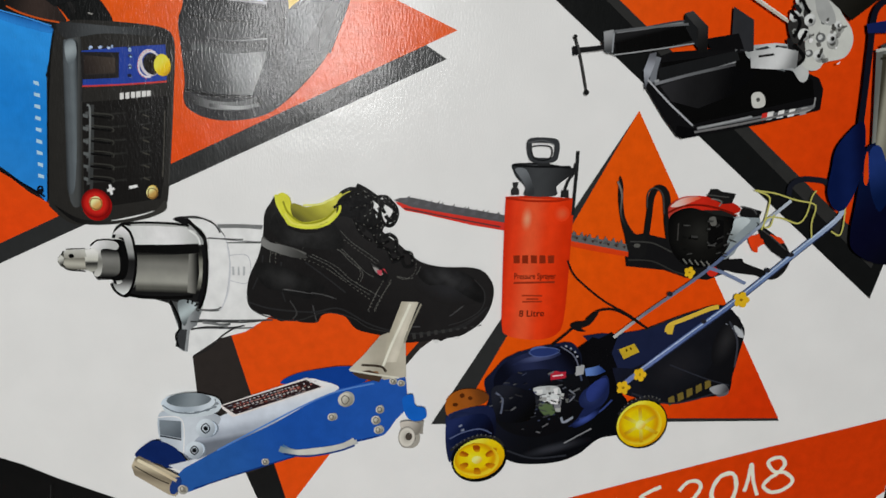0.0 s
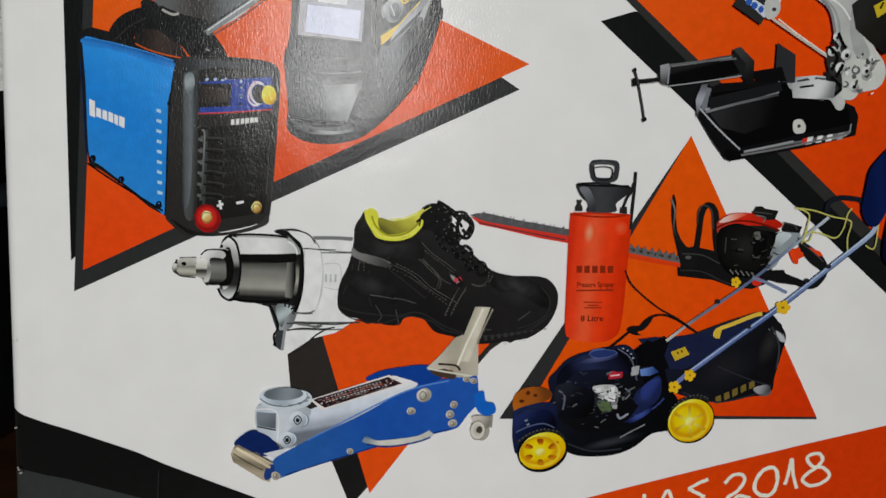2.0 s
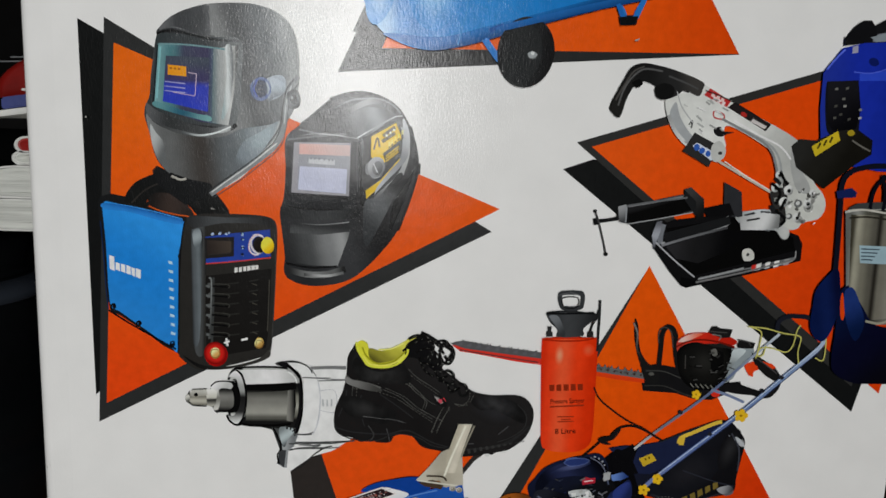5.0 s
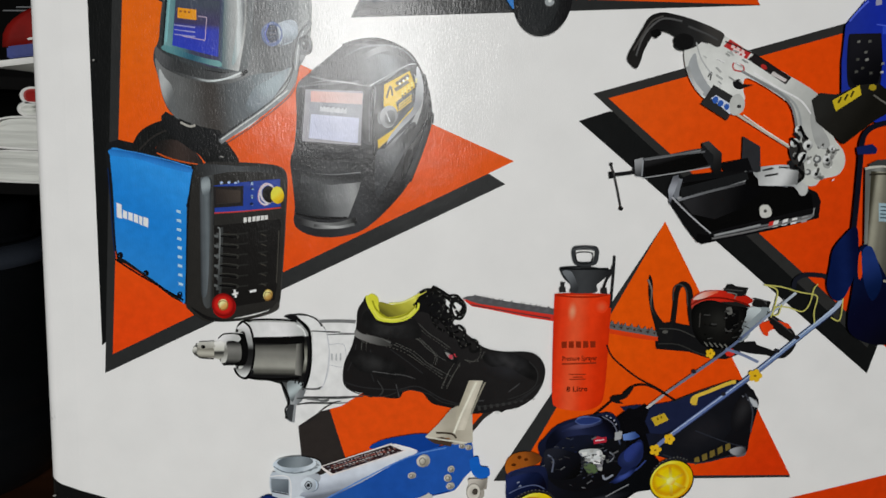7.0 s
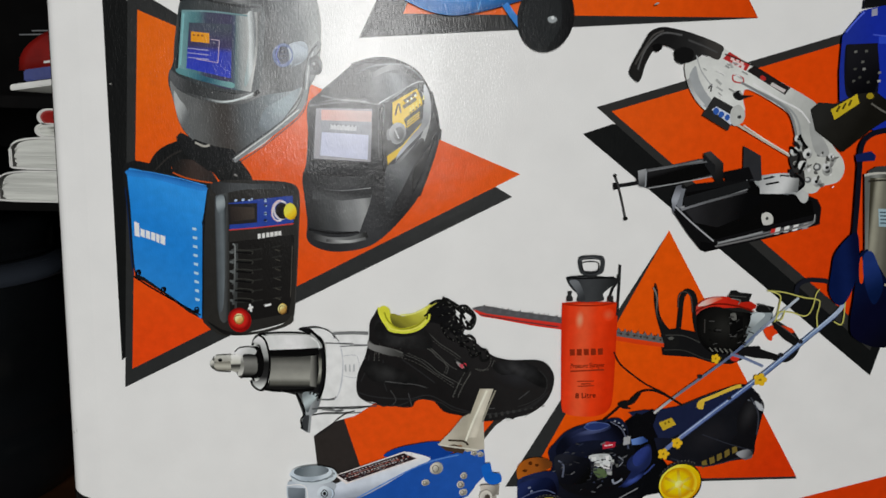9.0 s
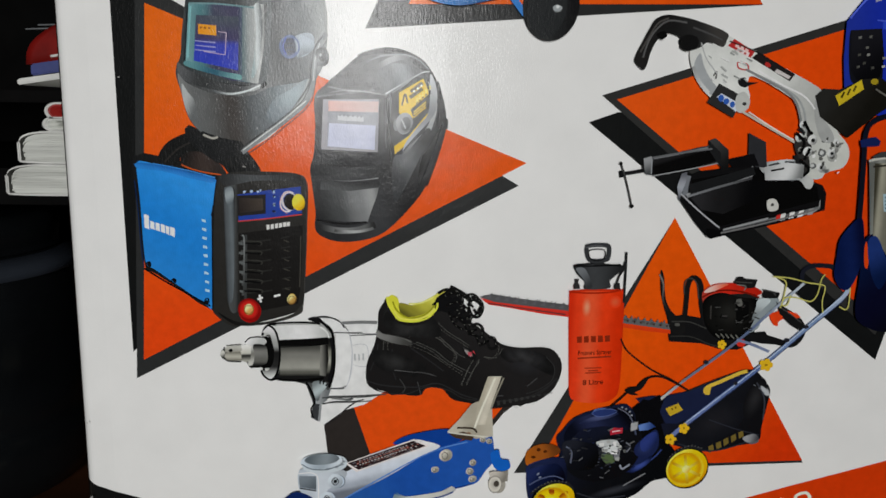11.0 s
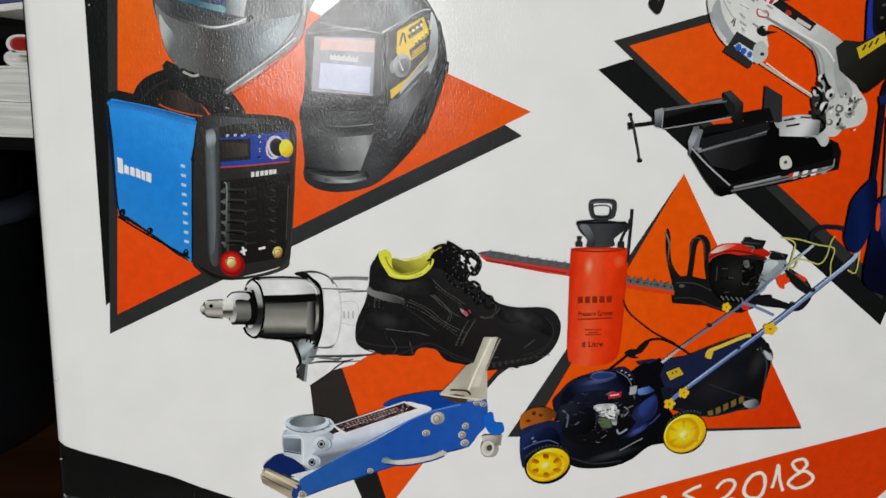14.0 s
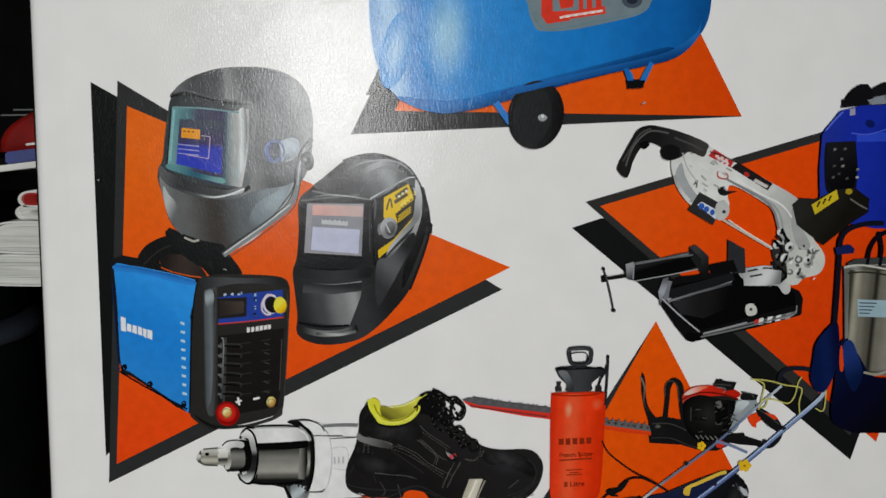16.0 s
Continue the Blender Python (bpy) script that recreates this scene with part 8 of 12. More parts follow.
art("clamp", oval(178.8, 112.3, 0.70, 0.51, 0), ink(40, 40, 46), mower)
art("clamp", oval(162, 97.4, 0.60, 0.51, 0), ink(40, 40, 46), mower)
art("cable", ribbon(0.5, (130.2, 91.2), (133, 93.8), (134.5, 95.3)), ink(24, 24, 25), mower)
art("cable", ribbon(0.5, (136.9, 96.8), (139.1, 98.8), (142.1, 99.3), (145.3, 98.2), (149.5, 95.8)), ink(24, 24, 25), mower)
art("recoil_grip", curve((133.7, 95.5), (134.7, 96.4), (136.9, 96.8), (138.6, 98.5), (139.4, 99.1), (139.2, 98), (137.8, 95.9), (136.2, 95.1), (137.1, 94.4), (135.1, 94.5)), ink(26, 26, 27), mower)
art("engine_cowl", curve((118.7, 83.49), (120.22, 86.66), (123.48, 88.74), (127.48, 90.28), (132.26, 91.0), (135.6, 89.7), (136.71, 87.17), (134.97, 85.12), (129.28, 86.09), (123.13, 85.05), (119.7, 81.52)), ink((0, 18, 20, 30), (0.4, 38, 44, 74), (0.7, 26, 30, 50), (1, 14, 15, 22), a=(122.67, 82.46), b=(133.01, 90.46)), mower)
art("cowl_gloss", curve((122.28, 86.73), (125.57, 88.53), (129.64, 89.51), (132.4, 89.59), (130.44, 88.4), (126.37, 87.42)), ink((0, 74, 82, 120), (1, 34, 40, 68), a=(127.38, 88.44), b=(132.57, 89.32), tall=0.25), mower)
art("badge", curve((125.61, 89.66), (127.45, 90.56), (130.49, 90.66), (131.68, 89.85), (129.69, 88.94), (127.08, 88.72)), ink(40, 54, 104), mower)
art("badge_ring", ribbon(0.16, (125.61, 89.66), (127.45, 90.56), (130.49, 90.66), (131.95, 90.0), (129.83, 88.95), (127.08, 88.72), closed=True), ink(84, 100, 150), mower)
art("cowl_rim", ribbon(0.28, (132.12, 91.0), (134.79, 89.39), (136.15, 87.15), (136.1, 85.01)), ink(96, 100, 116), mower)
art("cowl_detail", dashes(0.41, 0.41, 0.55, (132.34, 91.57), (134.98, 90.24), (136.0, 88.57)), ink(150, 154, 166), mower)
art("muffler", poly((135.76, 86.86), (137.55, 87.2), (137.48, 85.19), (135.85, 84.71)), ink(160, 162, 164), mower)
art("muffler_side", poly((137.64, 86.34), (140.64, 87.15), (142.19, 85.91), (140.32, 84.99), (138.09, 84.78)), ink((0, 96, 128, 190), (1, 40, 62, 120), a=(137.98, 85.78), b=(141.94, 85.61)), mower)
art("engine_side", curve((118.37, 80.9), (120.59, 82.4), (125.55, 81.4), (127.61, 80.3), (127.52, 75.37), (123.43, 74.09), (119.97, 75.17)), ink((0, 34, 36, 44), (0.5, 20, 21, 26), (1, 10, 10, 13), a=(120.03, 80.95), b=(126.85, 75.06)), mower)
art("side_gloss", ribbon(0.41, (119.36, 80.65), (120.87, 79.25), (120.73, 76.06)), ink(92, 98, 116), mower)
art("engine_detail", poly((127.78, 81.46), (129.16, 81.64), (129.12, 80.63), (127.99, 80.75)), ink(210, 212, 210), mower)
art("engine_detail", poly((129.68, 82.09), (130.78, 82.27), (130.72, 81.4), (129.87, 81.52)), ink(170, 172, 170), mower)
art("engine_detail", poly((131.38, 81.85), (132.34, 82.02), (132.35, 80.58), (131.64, 80.7)), ink(224, 226, 224), mower)
art("engine_detail", poly((128.51, 79.75), (130.17, 79.94), (130.12, 79.07), (128.7, 79.18)), ink(150, 152, 150), mower)
art("engine_detail", poly((130.77, 79.52), (132.72, 79.72), (132.71, 78.42), (131.01, 78.51)), ink(228, 230, 228), mower)
art("engine_detail", poly((132.9, 80.74), (133.72, 80.91), (133.72, 79.6), (133.14, 79.73)), ink(190, 192, 190), mower)
art("engine_detail", poly((129.51, 78.04), (130.62, 78.21), (130.6, 77.05), (129.74, 77.17)), ink(120, 122, 120), mower)
art("engine_detail", poly((132.1, 77.53), (133.35, 77.71), (133.31, 76.68), (132.31, 76.8)), ink(164, 166, 164), mower)
art("engine_detail", poly((134.14, 79.62), (134.83, 79.78), (134.79, 78.76), (134.35, 78.9)), ink(96, 98, 96), mower)
art("engine_detail", poly((130.35, 80.96), (131.03, 81.12), (130.97, 80.4), (130.53, 80.53)), ink(60, 62, 60), mower)
art("engine_detail", poly((132.51, 78.99), (133.06, 79.15), (132.99, 78.42), (132.7, 78.56)), ink(40, 42, 40), mower)
art("engine_detail", poly((130.3, 78.64), (130.98, 78.8), (130.9, 78.22), (130.47, 78.35)), ink(30, 32, 30), mower)
art("engine_detail", curve((128.7, 77.73), (130.89, 78.37), (132.19, 76.65), (130.31, 75.73)), ink(86, 104, 70), mower)
art("carburettor_ring", ribbon(0.28, (134.77, 81.66), (136.01, 80.54), (135.04, 79.06)), ink(120, 124, 134), mower)
art("engine_label", poly((130.48, 85.27), (133.79, 85.65), (133.66, 84.22), (130.63, 83.7)), ink(176, 40, 56), mower)
art("label_line", ribbon(0.28, (130.97, 84.57), (133.17, 84.92)), ink(230, 200, 204), mower)
art("deck_gloss", curve((136.13, 74.12), (138.8, 75.66), (141.66, 78.08), (141.29, 76.31), (139.22, 74.49), (136.79, 73.26)), ink((0, 60, 78, 150), (1, 22, 28, 56), a=(138.84, 75.37), b=(142.04, 77.21), tall=0.4), mower)
art("deck_gloss", ribbon(0.42, (122.58, 67.89), (128.4, 66.24), (135.45, 66.99)), ink(44, 46, 52), mower)
art("deck_blue", curve((138.45, 81.48), (140.18, 83.69), (142.35, 84.48), (142.86, 82.47), (141.43, 80.11), (139.27, 79.18)), ink((0, 44, 58, 120), (1, 22, 28, 58), a=(140.36, 82.11), b=(143.06, 80.74)), mower)
art("front_deck", curve((109.52, 73.74), (112.86, 75.28), (116.98, 75.96), (118.93, 74.27), (119.49, 71.07), (116.64, 71.58), (113.25, 70.33), (110.58, 68.8)), ink((0, 34, 44, 86), (0.5, 20, 26, 52), (1, 12, 14, 26), a=(111.5, 74.95), b=(117.44, 70.43)), mower)
art("front_mark", dashes(0.70, 0.42, 0.42, (111.98, 74.09), (113.28, 71.79)), ink(120, 128, 150), mower)
art("front_gloss", ribbon(0.28, (110.33, 70.26), (113.14, 71.79), (116.56, 72.6), (119.16, 71.64)), ink(84, 94, 128), mower)
art("tyre", ribbon(0.56, (110.67, 67.62), (113.3, 69.74), (116.69, 71.0), (120.24, 70.5), (121.94, 68.77)), ink(40, 40, 42), mower)
art("tyre_tread", dashes(0.28, 0.28, 0.42, (110.78, 67.92), (113.41, 70.04), (116.81, 71.29), (120.35, 70.79)), ink(92, 92, 92), mower)
art("tyre", ribbon(0.57, (145.84, 76.43), (148.13, 78.84), (151.81, 80.25), (154.94, 79.31)), ink(38, 38, 40), mower)
art("tyre_tread", dashes(0.29, 0.29, 0.43, (146.06, 77.02), (148.34, 79.43), (151.9, 80.69), (154.87, 79.9)), ink(96, 96, 94), mower)
art("wheel_dish", oval(116.43, 65.68, 4.73, 3.75, 0), ink((0, 250, 214, 40), (0.55, 240, 196, 16), (0.85, 206, 150, 8), (1, 236, 196, 40), a=(115.83, 66.11), b=(120.78, 66.22), tall=0.77), mower)
art("wheel_slot", curve((118.28, 64.43), (119.63, 63.73), (120.32, 64.75), (118.8, 65.05)), ink((0, 150, 70, 14), (1, 206, 140, 20), a=(118.62, 65.36), b=(119.5, 63.57)), mower)
art("wheel_slot", curve((116.07, 63.79), (116.07, 62.53), (117.48, 62.5), (117.06, 63.74)), ink((0, 150, 70, 14), (1, 206, 140, 20), a=(116.6, 64.27), b=(116.79, 62.11)), mower)
art("wheel_slot", curve((114.22, 65.04), (112.88, 64.49), (113.6, 63.44), (114.69, 64.37)), ink((0, 150, 70, 14), (1, 206, 140, 20), a=(114.36, 65.19), b=(113.8, 63.34)), mower)
art("wheel_slot", curve((114.58, 66.93), (113.24, 67.62), (112.56, 66.61), (114.06, 66.31)), ink((0, 150, 70, 14), (1, 206, 140, 20), a=(114.14, 67.18), b=(113.51, 66.01)), mower)
art("wheel_slot", curve((116.78, 67.57), (116.78, 68.81), (115.37, 68.84), (115.79, 67.61)), ink((0, 150, 70, 14), (1, 206, 140, 20), a=(116.16, 68.26), b=(116.2, 67.45)), mower)
art("wheel_slot", curve((118.63, 66.32), (119.98, 66.87), (119.25, 67.92), (118.16, 66.99)), ink((0, 150, 70, 14), (1, 206, 140, 20), a=(118.39, 67.36), b=(119.19, 66.24)), mower)
art("wheel_hub", oval(116.43, 65.68, 1.10, 0.87, 0), ink((0, 255, 236, 130), (1, 220, 172, 20), a=(116.12, 65.97), b=(117.47, 64.96)), mower)
art("wheel_dish", oval(150.98, 74.2, 4.68, 4.56, 0), ink((0, 250, 214, 40), (0.55, 240, 196, 16), (0.85, 206, 150, 8), (1, 236, 196, 40), a=(150.36, 74.63), b=(155.3, 74.75), tall=0.95), mower)
art("wheel_rib", ribbon(0.72, (152.0, 73.72), (154.82, 72.37)), ink((0, 252, 226, 90), (1, 196, 146, 14), a=(151.09, 74.46), b=(154.61, 71.85)), mower)
art("wheel_rib", ribbon(0.72, (151.14, 73.14), (151.57, 70.2)), ink((0, 252, 226, 90), (1, 196, 146, 14), a=(151.27, 74.22), b=(151.0, 70.17)), mower)
art("wheel_rib", ribbon(0.72, (150.12, 73.62), (147.74, 72.04)), ink((0, 252, 226, 90), (1, 196, 146, 14), a=(151.16, 73.95), b=(147.39, 72.54)), mower)
art("wheel_rib", ribbon(0.72, (149.97, 74.69), (147.17, 76.01)), ink((0, 252, 226, 90), (1, 196, 146, 14), a=(150.88, 73.94), b=(147.39, 76.54)), mower)
art("wheel_rib", ribbon(0.72, (150.83, 75.26), (150.4, 78.16)), ink((0, 252, 226, 90), (1, 196, 146, 14), a=(150.7, 74.19), b=(150.97, 78.19)), mower)
art("wheel_rib", ribbon(0.72, (151.85, 74.78), (154.22, 76.36)), ink((0, 252, 226, 90), (1, 196, 146, 14), a=(150.8, 74.45), b=(154.58, 75.87)), mower)
art("wheel_hub", oval(150.98, 74.2, 1.09, 1.06, 0), ink((0, 255, 236, 130), (1, 220, 172, 20), a=(150.66, 74.49), b=(152.08, 73.49)), mower)
art("bag_seam", ribbon(0.28, (155.85, 87.76), (163.36, 85.1), (169.36, 83.53)), ink(44, 46, 54), mower)
art("bag_corner", curve((168.57, 96.75), (170.12, 95.95), (171.23, 94.28), (169.76, 94.52)), ink(176, 180, 184), mower)
art("bag_corner", curve((165.13, 82.82), (168.17, 83.78), (169.39, 82.36), (166.77, 81.4)), ink((0, 150, 152, 156), (1, 60, 60, 64), a=(165.85, 82.84), b=(169.29, 82.06)), mower)
art("bag_glint", dashes(0.21, 0.56, 0.85, (165.57, 97.78), (168.69, 95.9), (170.13, 93.96)), ink(120, 124, 134), mower)
art("label_line", dashes(0.56, 0.35, 0.42, (145.34, 90.29), (147.48, 91.22)), ink(96, 76, 16), mower)

# pressure sprayer
sprayer = art("printed_sprayer", curve((118.3, 120.7), (118.6, 121.4), (120.9, 121.6), (126.3, 121.7), (130.6, 121.7), (131.9, 121.3), (132.1, 119.2), (132.2, 111.4), (132.3, 101.9), (132.1, 96.3), (131.1, 93.8), (128.3, 92.5), (124.2, 92.4), (120.7, 93.1), (119.5, 95), (119, 102.7), (118.5, 113.5)), ink((0, 206, 46, 20), (0.12, 232, 60, 28), (0.35, 242, 84, 48), (0.6, 230, 60, 24), (0.85, 206, 48, 14), (1, 190, 40, 12), a=(118.7, 106.8), b=(133.1, 106.6)), catalogue, "printed orange-red pressure sprayer bottle")
art("shoulder_gloss", oval(122.9, 117.2, 1.20, 2.61, 0), ink((0, 250, 146, 110), (1, 242, 84, 48), a=(122.9, 117.2), b=(124.1, 117.2), tall=2.17), sprayer)
art("shoulder_gloss", oval(129.8, 118.6, 1.60, 1.61, 0), ink((0, 236, 92, 56), (1, 228, 60, 26), a=(129.8, 118.6), b=(131.4, 118.6), tall=1.01), sprayer)
art("tank_rim", ribbon(0.5, (118.3, 121.1), (123.6, 121.6), (131.9, 121.5)), ink(190, 46, 22), sprayer)
art("funnel", curve((119.1, 127.8), (121.7, 128.2), (126.3, 128.1), (130.2, 127.9), (131.9, 127.4), (130.9, 126.3), (129.2, 124.9), (128.2, 123.8), (128.1, 122.1), (122.2, 121.8), (122, 123.5), (120.4, 125), (119.5, 126.3)), ink((0, 44, 46, 48), (0.4, 62, 64, 66), (1, 36, 37, 38), a=(119.8, 125.5), b=(131.2, 125.8)), sprayer, "black pump funnel")
art("funnel_lip", ribbon(0.4, (119.2, 127.7), (124.3, 128.2), (131.6, 127.5)), ink(30, 31, 32), sprayer)
art("pump_neck", poly((124, 128.6), (126.4, 128.7), (126.6, 127.9), (124, 127.8)), ink(40, 41, 42), sprayer)
art("pump_handle", ribbon(1.05, (122.1, 132.1), (123.1, 132.7), (126.3, 132.8), (127.5, 132.4), (127.6, 130.3), (126.9, 129.1), (123.5, 128.9), (122.5, 129.8), closed=True), ink(52, 54, 56), sprayer)
art("valve", poly((119.3, 121.8), (119.2, 122.8), (119.6, 123.4), (119.4, 124.3), (120.6, 124.4), (120.4, 123.4), (120.8, 122.9), (120.9, 121.9)), ink(46, 46, 46), sprayer)
art("valve", poly((129.3, 121.9), (129.3, 123.2), (130.7, 123.4), (130.9, 121.8)), ink(40, 40, 40), sprayer)
art("hose", ribbon(0.55, (129.9, 123.1), (130.5, 125.2), (131.4, 126.8), (131.7, 128.7)), ink(34, 34, 35), sprayer)
art("lance", ribbon(0.6, (131.9, 131.1), (132, 127.4), (132, 123.4), (132, 118.4)), ink(36, 37, 38), sprayer)
art("spray_hose", ribbon(0.4, (131.8, 109.2), (133.4, 106.3), (136.4, 103.7), (140.6, 100.8), (145.3, 98.5), (150.1, 95.5)), ink(30, 26, 24), sprayer)
art("name_bar", poly((120.7, 109.7), (122, 109.8), (122.1, 108.2), (120.9, 108.1)), ink(132, 42, 22), sprayer)
art("name_bar", poly((122.5, 109.8), (123.7, 109.9), (123.8, 108.2), (122.6, 108.2)), ink(132, 42, 22), sprayer)
art("name_bar", poly((124.2, 109.9), (125.5, 109.9), (125.6, 108.3), (124.4, 108.3)), ink(132, 42, 22), sprayer)
art("name_bar", poly((126, 110), (127.2, 110), (127.4, 108.4), (126.1, 108.3)), ink(132, 42, 22), sprayer)
art("name_bar", poly((127.7, 110), (129, 110.1), (129.1, 108.5), (127.9, 108.4)), ink(132, 42, 22), sprayer)
lettering("words", "Pressure Sprayer", 121.2, 104.9, 1.7, 2.7, ink(62, 26, 18), sprayer, 8.51)
art("small_bar", poly((121.2, 104.3), (129.6, 104.8), (129.6, 104.4), (121.2, 103.9)), ink(140, 46, 26), sprayer)
art("small_bar", poly((123.1, 101.7), (127.3, 101.8), (127.3, 101.5), (123.1, 101.4)), ink(150, 48, 26), sprayer)
art("small_bar", poly((124.1, 101), (126.5, 101.1), (126.6, 100.8), (124.1, 100.7)), ink(150, 48, 26), sprayer)
art("small_bar", poly((123.3, 100.4), (127.3, 100.6), (127.3, 100.3), (123.3, 100.1)), ink(150, 48, 26), sprayer)
lettering("words", "8 Litre", 122.8, 97.1, 1.9, 3.3, ink(62, 24, 18), sprayer, 5.21)
art("tank_shoulder", ribbon(0.40, (118.37, 121.12), (123.18, 120.82), (128.49, 121.06), (131.1, 121.71)), ink(160, 36, 16), sprayer)
art("funnel_gloss", curve((119.7, 126.88), (121.8, 126.99), (123.38, 124.22), (123.85, 122.16), (122.53, 122.09), (121.51, 124.39)), ink((0, 110, 114, 118), (1, 50, 52, 54), a=(120.25, 126.65), b=(123.56, 122.4)), sprayer)
art("funnel_lip", ribbon(0.39, (119.1, 127.63), (123.85, 127.6), (130.71, 127.94)), ink(18, 19, 20), sprayer)
art("handle_gloss", ribbon(0.26, (121.71, 132.1), (124.66, 132.76), (127.1, 132.12)), ink(84, 86, 88), sprayer)
art("handle_inner", ribbon(0.26, (122.69, 131.39), (126.36, 131.57), (126.33, 129.27), (123.44, 129.12), closed=True), ink(20, 20, 21), sprayer)

# trolley jack
jack = art("printed_trolley_jack", curve((54.9, 59.9), (56.2, 62.5), (59, 64.6), (63.7, 67.9), (74.3, 74.5), (82.2, 78.9), (87.7, 81.1), (94.1, 82.7), (98.4, 83.7), (100.3, 83.7), (101, 79.8), (101, 76.9), (99, 74.3), (97.5, 71.9), (95.9, 70.6), (89.4, 68.8), (81.3, 66.6), (74.6, 64.4), (65.2, 61), (57.9, 57.9), (55.9, 57.4)), ink((0, 40, 88, 160), (0.5, 32, 80, 164), (1, 36, 84, 168), a=(63.8, 64.4), b=(95.7, 79.6)), catalogue, "printed blue and white trolley jack")
art("far_plate", curve((75.6, 81.6), (78.2, 83.6), (83.3, 84.9), (88.9, 85.6), (94, 84.4), (91.5, 82), (86.8, 80.8), (82.1, 81.5)), ink(22, 62, 142), jack)
art("swivel", curve((100.1, 78.3), (100.6, 79.5), (102.2, 79.8), (102.9, 77.5), (104.8, 77), (105.2, 75), (103.1, 74.1), (101.1, 75.2)), ink(26, 96, 190), jack)
art("caster_fork", poly((100.7, 73.8), (104.8, 74.2), (104.7, 71.3), (100.8, 71.4)), ink(140, 136, 128), jack)
art("caster", oval(102.4, 70.3, 1.80, 2.21, 0), ink(156, 152, 142), jack, "grey caster")
art("caster_hub", oval(102.5, 70.3, 0.80, 1.00, 0), ink(84, 80, 74), jack)
art("caster_gloss", oval(100.8, 70.9, 0.60, 1.30, 0), ink(196, 192, 184), jack)
art("arm", curve((58.3, 70.9), (62, 73.5), (68.8, 76.7), (75.4, 80.1), (80.7, 82.7), (83.6, 82.4), (87.2, 81.1), (84.8, 79.3), (80.9, 77.2), (74.3, 73), (67.7, 69.4), (63.2, 67), (59.8, 65.1), (57.3, 65.1), (56.5, 67.1)), ink((0, 226, 230, 236), (0.5, 204, 212, 226), (0.85, 158, 166, 178), (1, 110, 116, 126), a=(68.8, 78.8), b=(70.6, 70.4)), jack, "white lifting arm")
art("plate_edge", ribbon(0.35, (63.2, 67), (67.7, 69.7), (74.3, 73.6), (82.2, 78.1), (87.8, 80.5), (94.2, 82.1)), ink(84, 128, 196), jack)
art("plate_edge", ribbon(0.3, (58.5, 58.5), (69.2, 62.5), (82.7, 67.2), (95.6, 70.7)), ink(22, 50, 112), jack)
art("label_border", poly((63.5, 76.6), (80.7, 83), (84.5, 81.1), (66.2, 74.2)), ink(222, 216, 214), jack)
art("label", poly((64.1, 76.6), (80.5, 82.5), (83.7, 81.1), (66.8, 74.8)), ink(44, 32, 34), jack)
art("label_bar", poly((68.3, 77.7), (68.9, 77.9), (68.9, 77.7), (68.3, 77.5)), ink(96, 84, 82), jack)
art("label_bar", poly((67, 77.3), (67.3, 77.3), (67.3, 77.1), (67, 77)), ink(120, 122, 130), jack)
art("label_bar", poly((76.9, 80.8), (77.3, 80.9), (77.3, 80.7), (76.9, 80.6)), ink(120, 122, 130), jack)
art("label_bar", poly((69.4, 77.7), (70.1, 77.9), (70.1, 77.7), (69.4, 77.4)), ink(120, 122, 130), jack)
art("label_bar", poly((67.9, 77.6), (68.6, 77.8), (68.6, 77.6), (67.9, 77.4)), ink(120, 122, 130), jack)
art("label_bar", poly((77.4, 80.6), (77.7, 80.7), (77.7, 80.5), (77.4, 80.3)), ink(120, 122, 130), jack)
art("label_bar", poly((75.3, 79.3), (75.6, 79.4), (75.6, 79.2), (75.3, 79.1)), ink(120, 122, 130), jack)
art("label_bar", poly((77, 79), (77.4, 79.1), (77.4, 78.9), (77, 78.8)), ink(120, 60, 50), jack)
art("label_bar", poly((71.9, 79), (72.7, 79.3), (72.7, 79), (71.9, 78.8)), ink(120, 122, 130), jack)
art("label_bar", poly((65.8, 75.9), (66.3, 76.1), (66.3, 75.8), (65.8, 75.7)), ink(120, 122, 130), jack)
art("label_bar", poly((79.7, 80), (80.1, 80.1), (80.1, 79.9), (79.7, 79.7)), ink(96, 84, 82), jack)
art("label_bar", poly((75.4, 78.9), (75.9, 79), (75.9, 78.8), (75.4, 78.6)), ink(120, 60, 50), jack)
art("label_bar", poly((69.3, 78.1), (69.6, 78.2), (69.6, 78), (69.3, 77.9)), ink(96, 84, 82), jack)
art("label_bar", poly((75.3, 79.3), (75.8, 79.5), (75.8, 79.3), (75.3, 79.1)), ink(96, 84, 82), jack)
art("label_bar", poly((75.9, 80), (76.7, 80.3), (76.7, 80), (75.9, 79.8)), ink(120, 60, 50), jack)
art("label_bar", poly((66.1, 76.5), (66.7, 76.7), (66.7, 76.5), (66.2, 76.3)), ink(96, 84, 82), jack)
art("label_bar", poly((69.9, 77.4), (70.4, 77.5), (70.4, 77.3), (69.9, 77.1)), ink(120, 122, 130), jack)
art("label_bar", poly((74.8, 79.6), (75.6, 79.9), (75.6, 79.7), (74.8, 79.4)), ink(150, 130, 124), jack)
art("label_bar", poly((78, 80.8), (78.4, 80.9), (78.4, 80.7), (78, 80.5)), ink(120, 60, 50), jack)
art("label_bar", poly((67, 76.8), (67.4, 76.9), (67.4, 76.7), (67, 76.6)), ink(150, 130, 124), jack)
art("label_bar", poly((65.3, 76.6), (66, 76.9), (66, 76.7), (65.3, 76.4)), ink(120, 122, 130), jack)
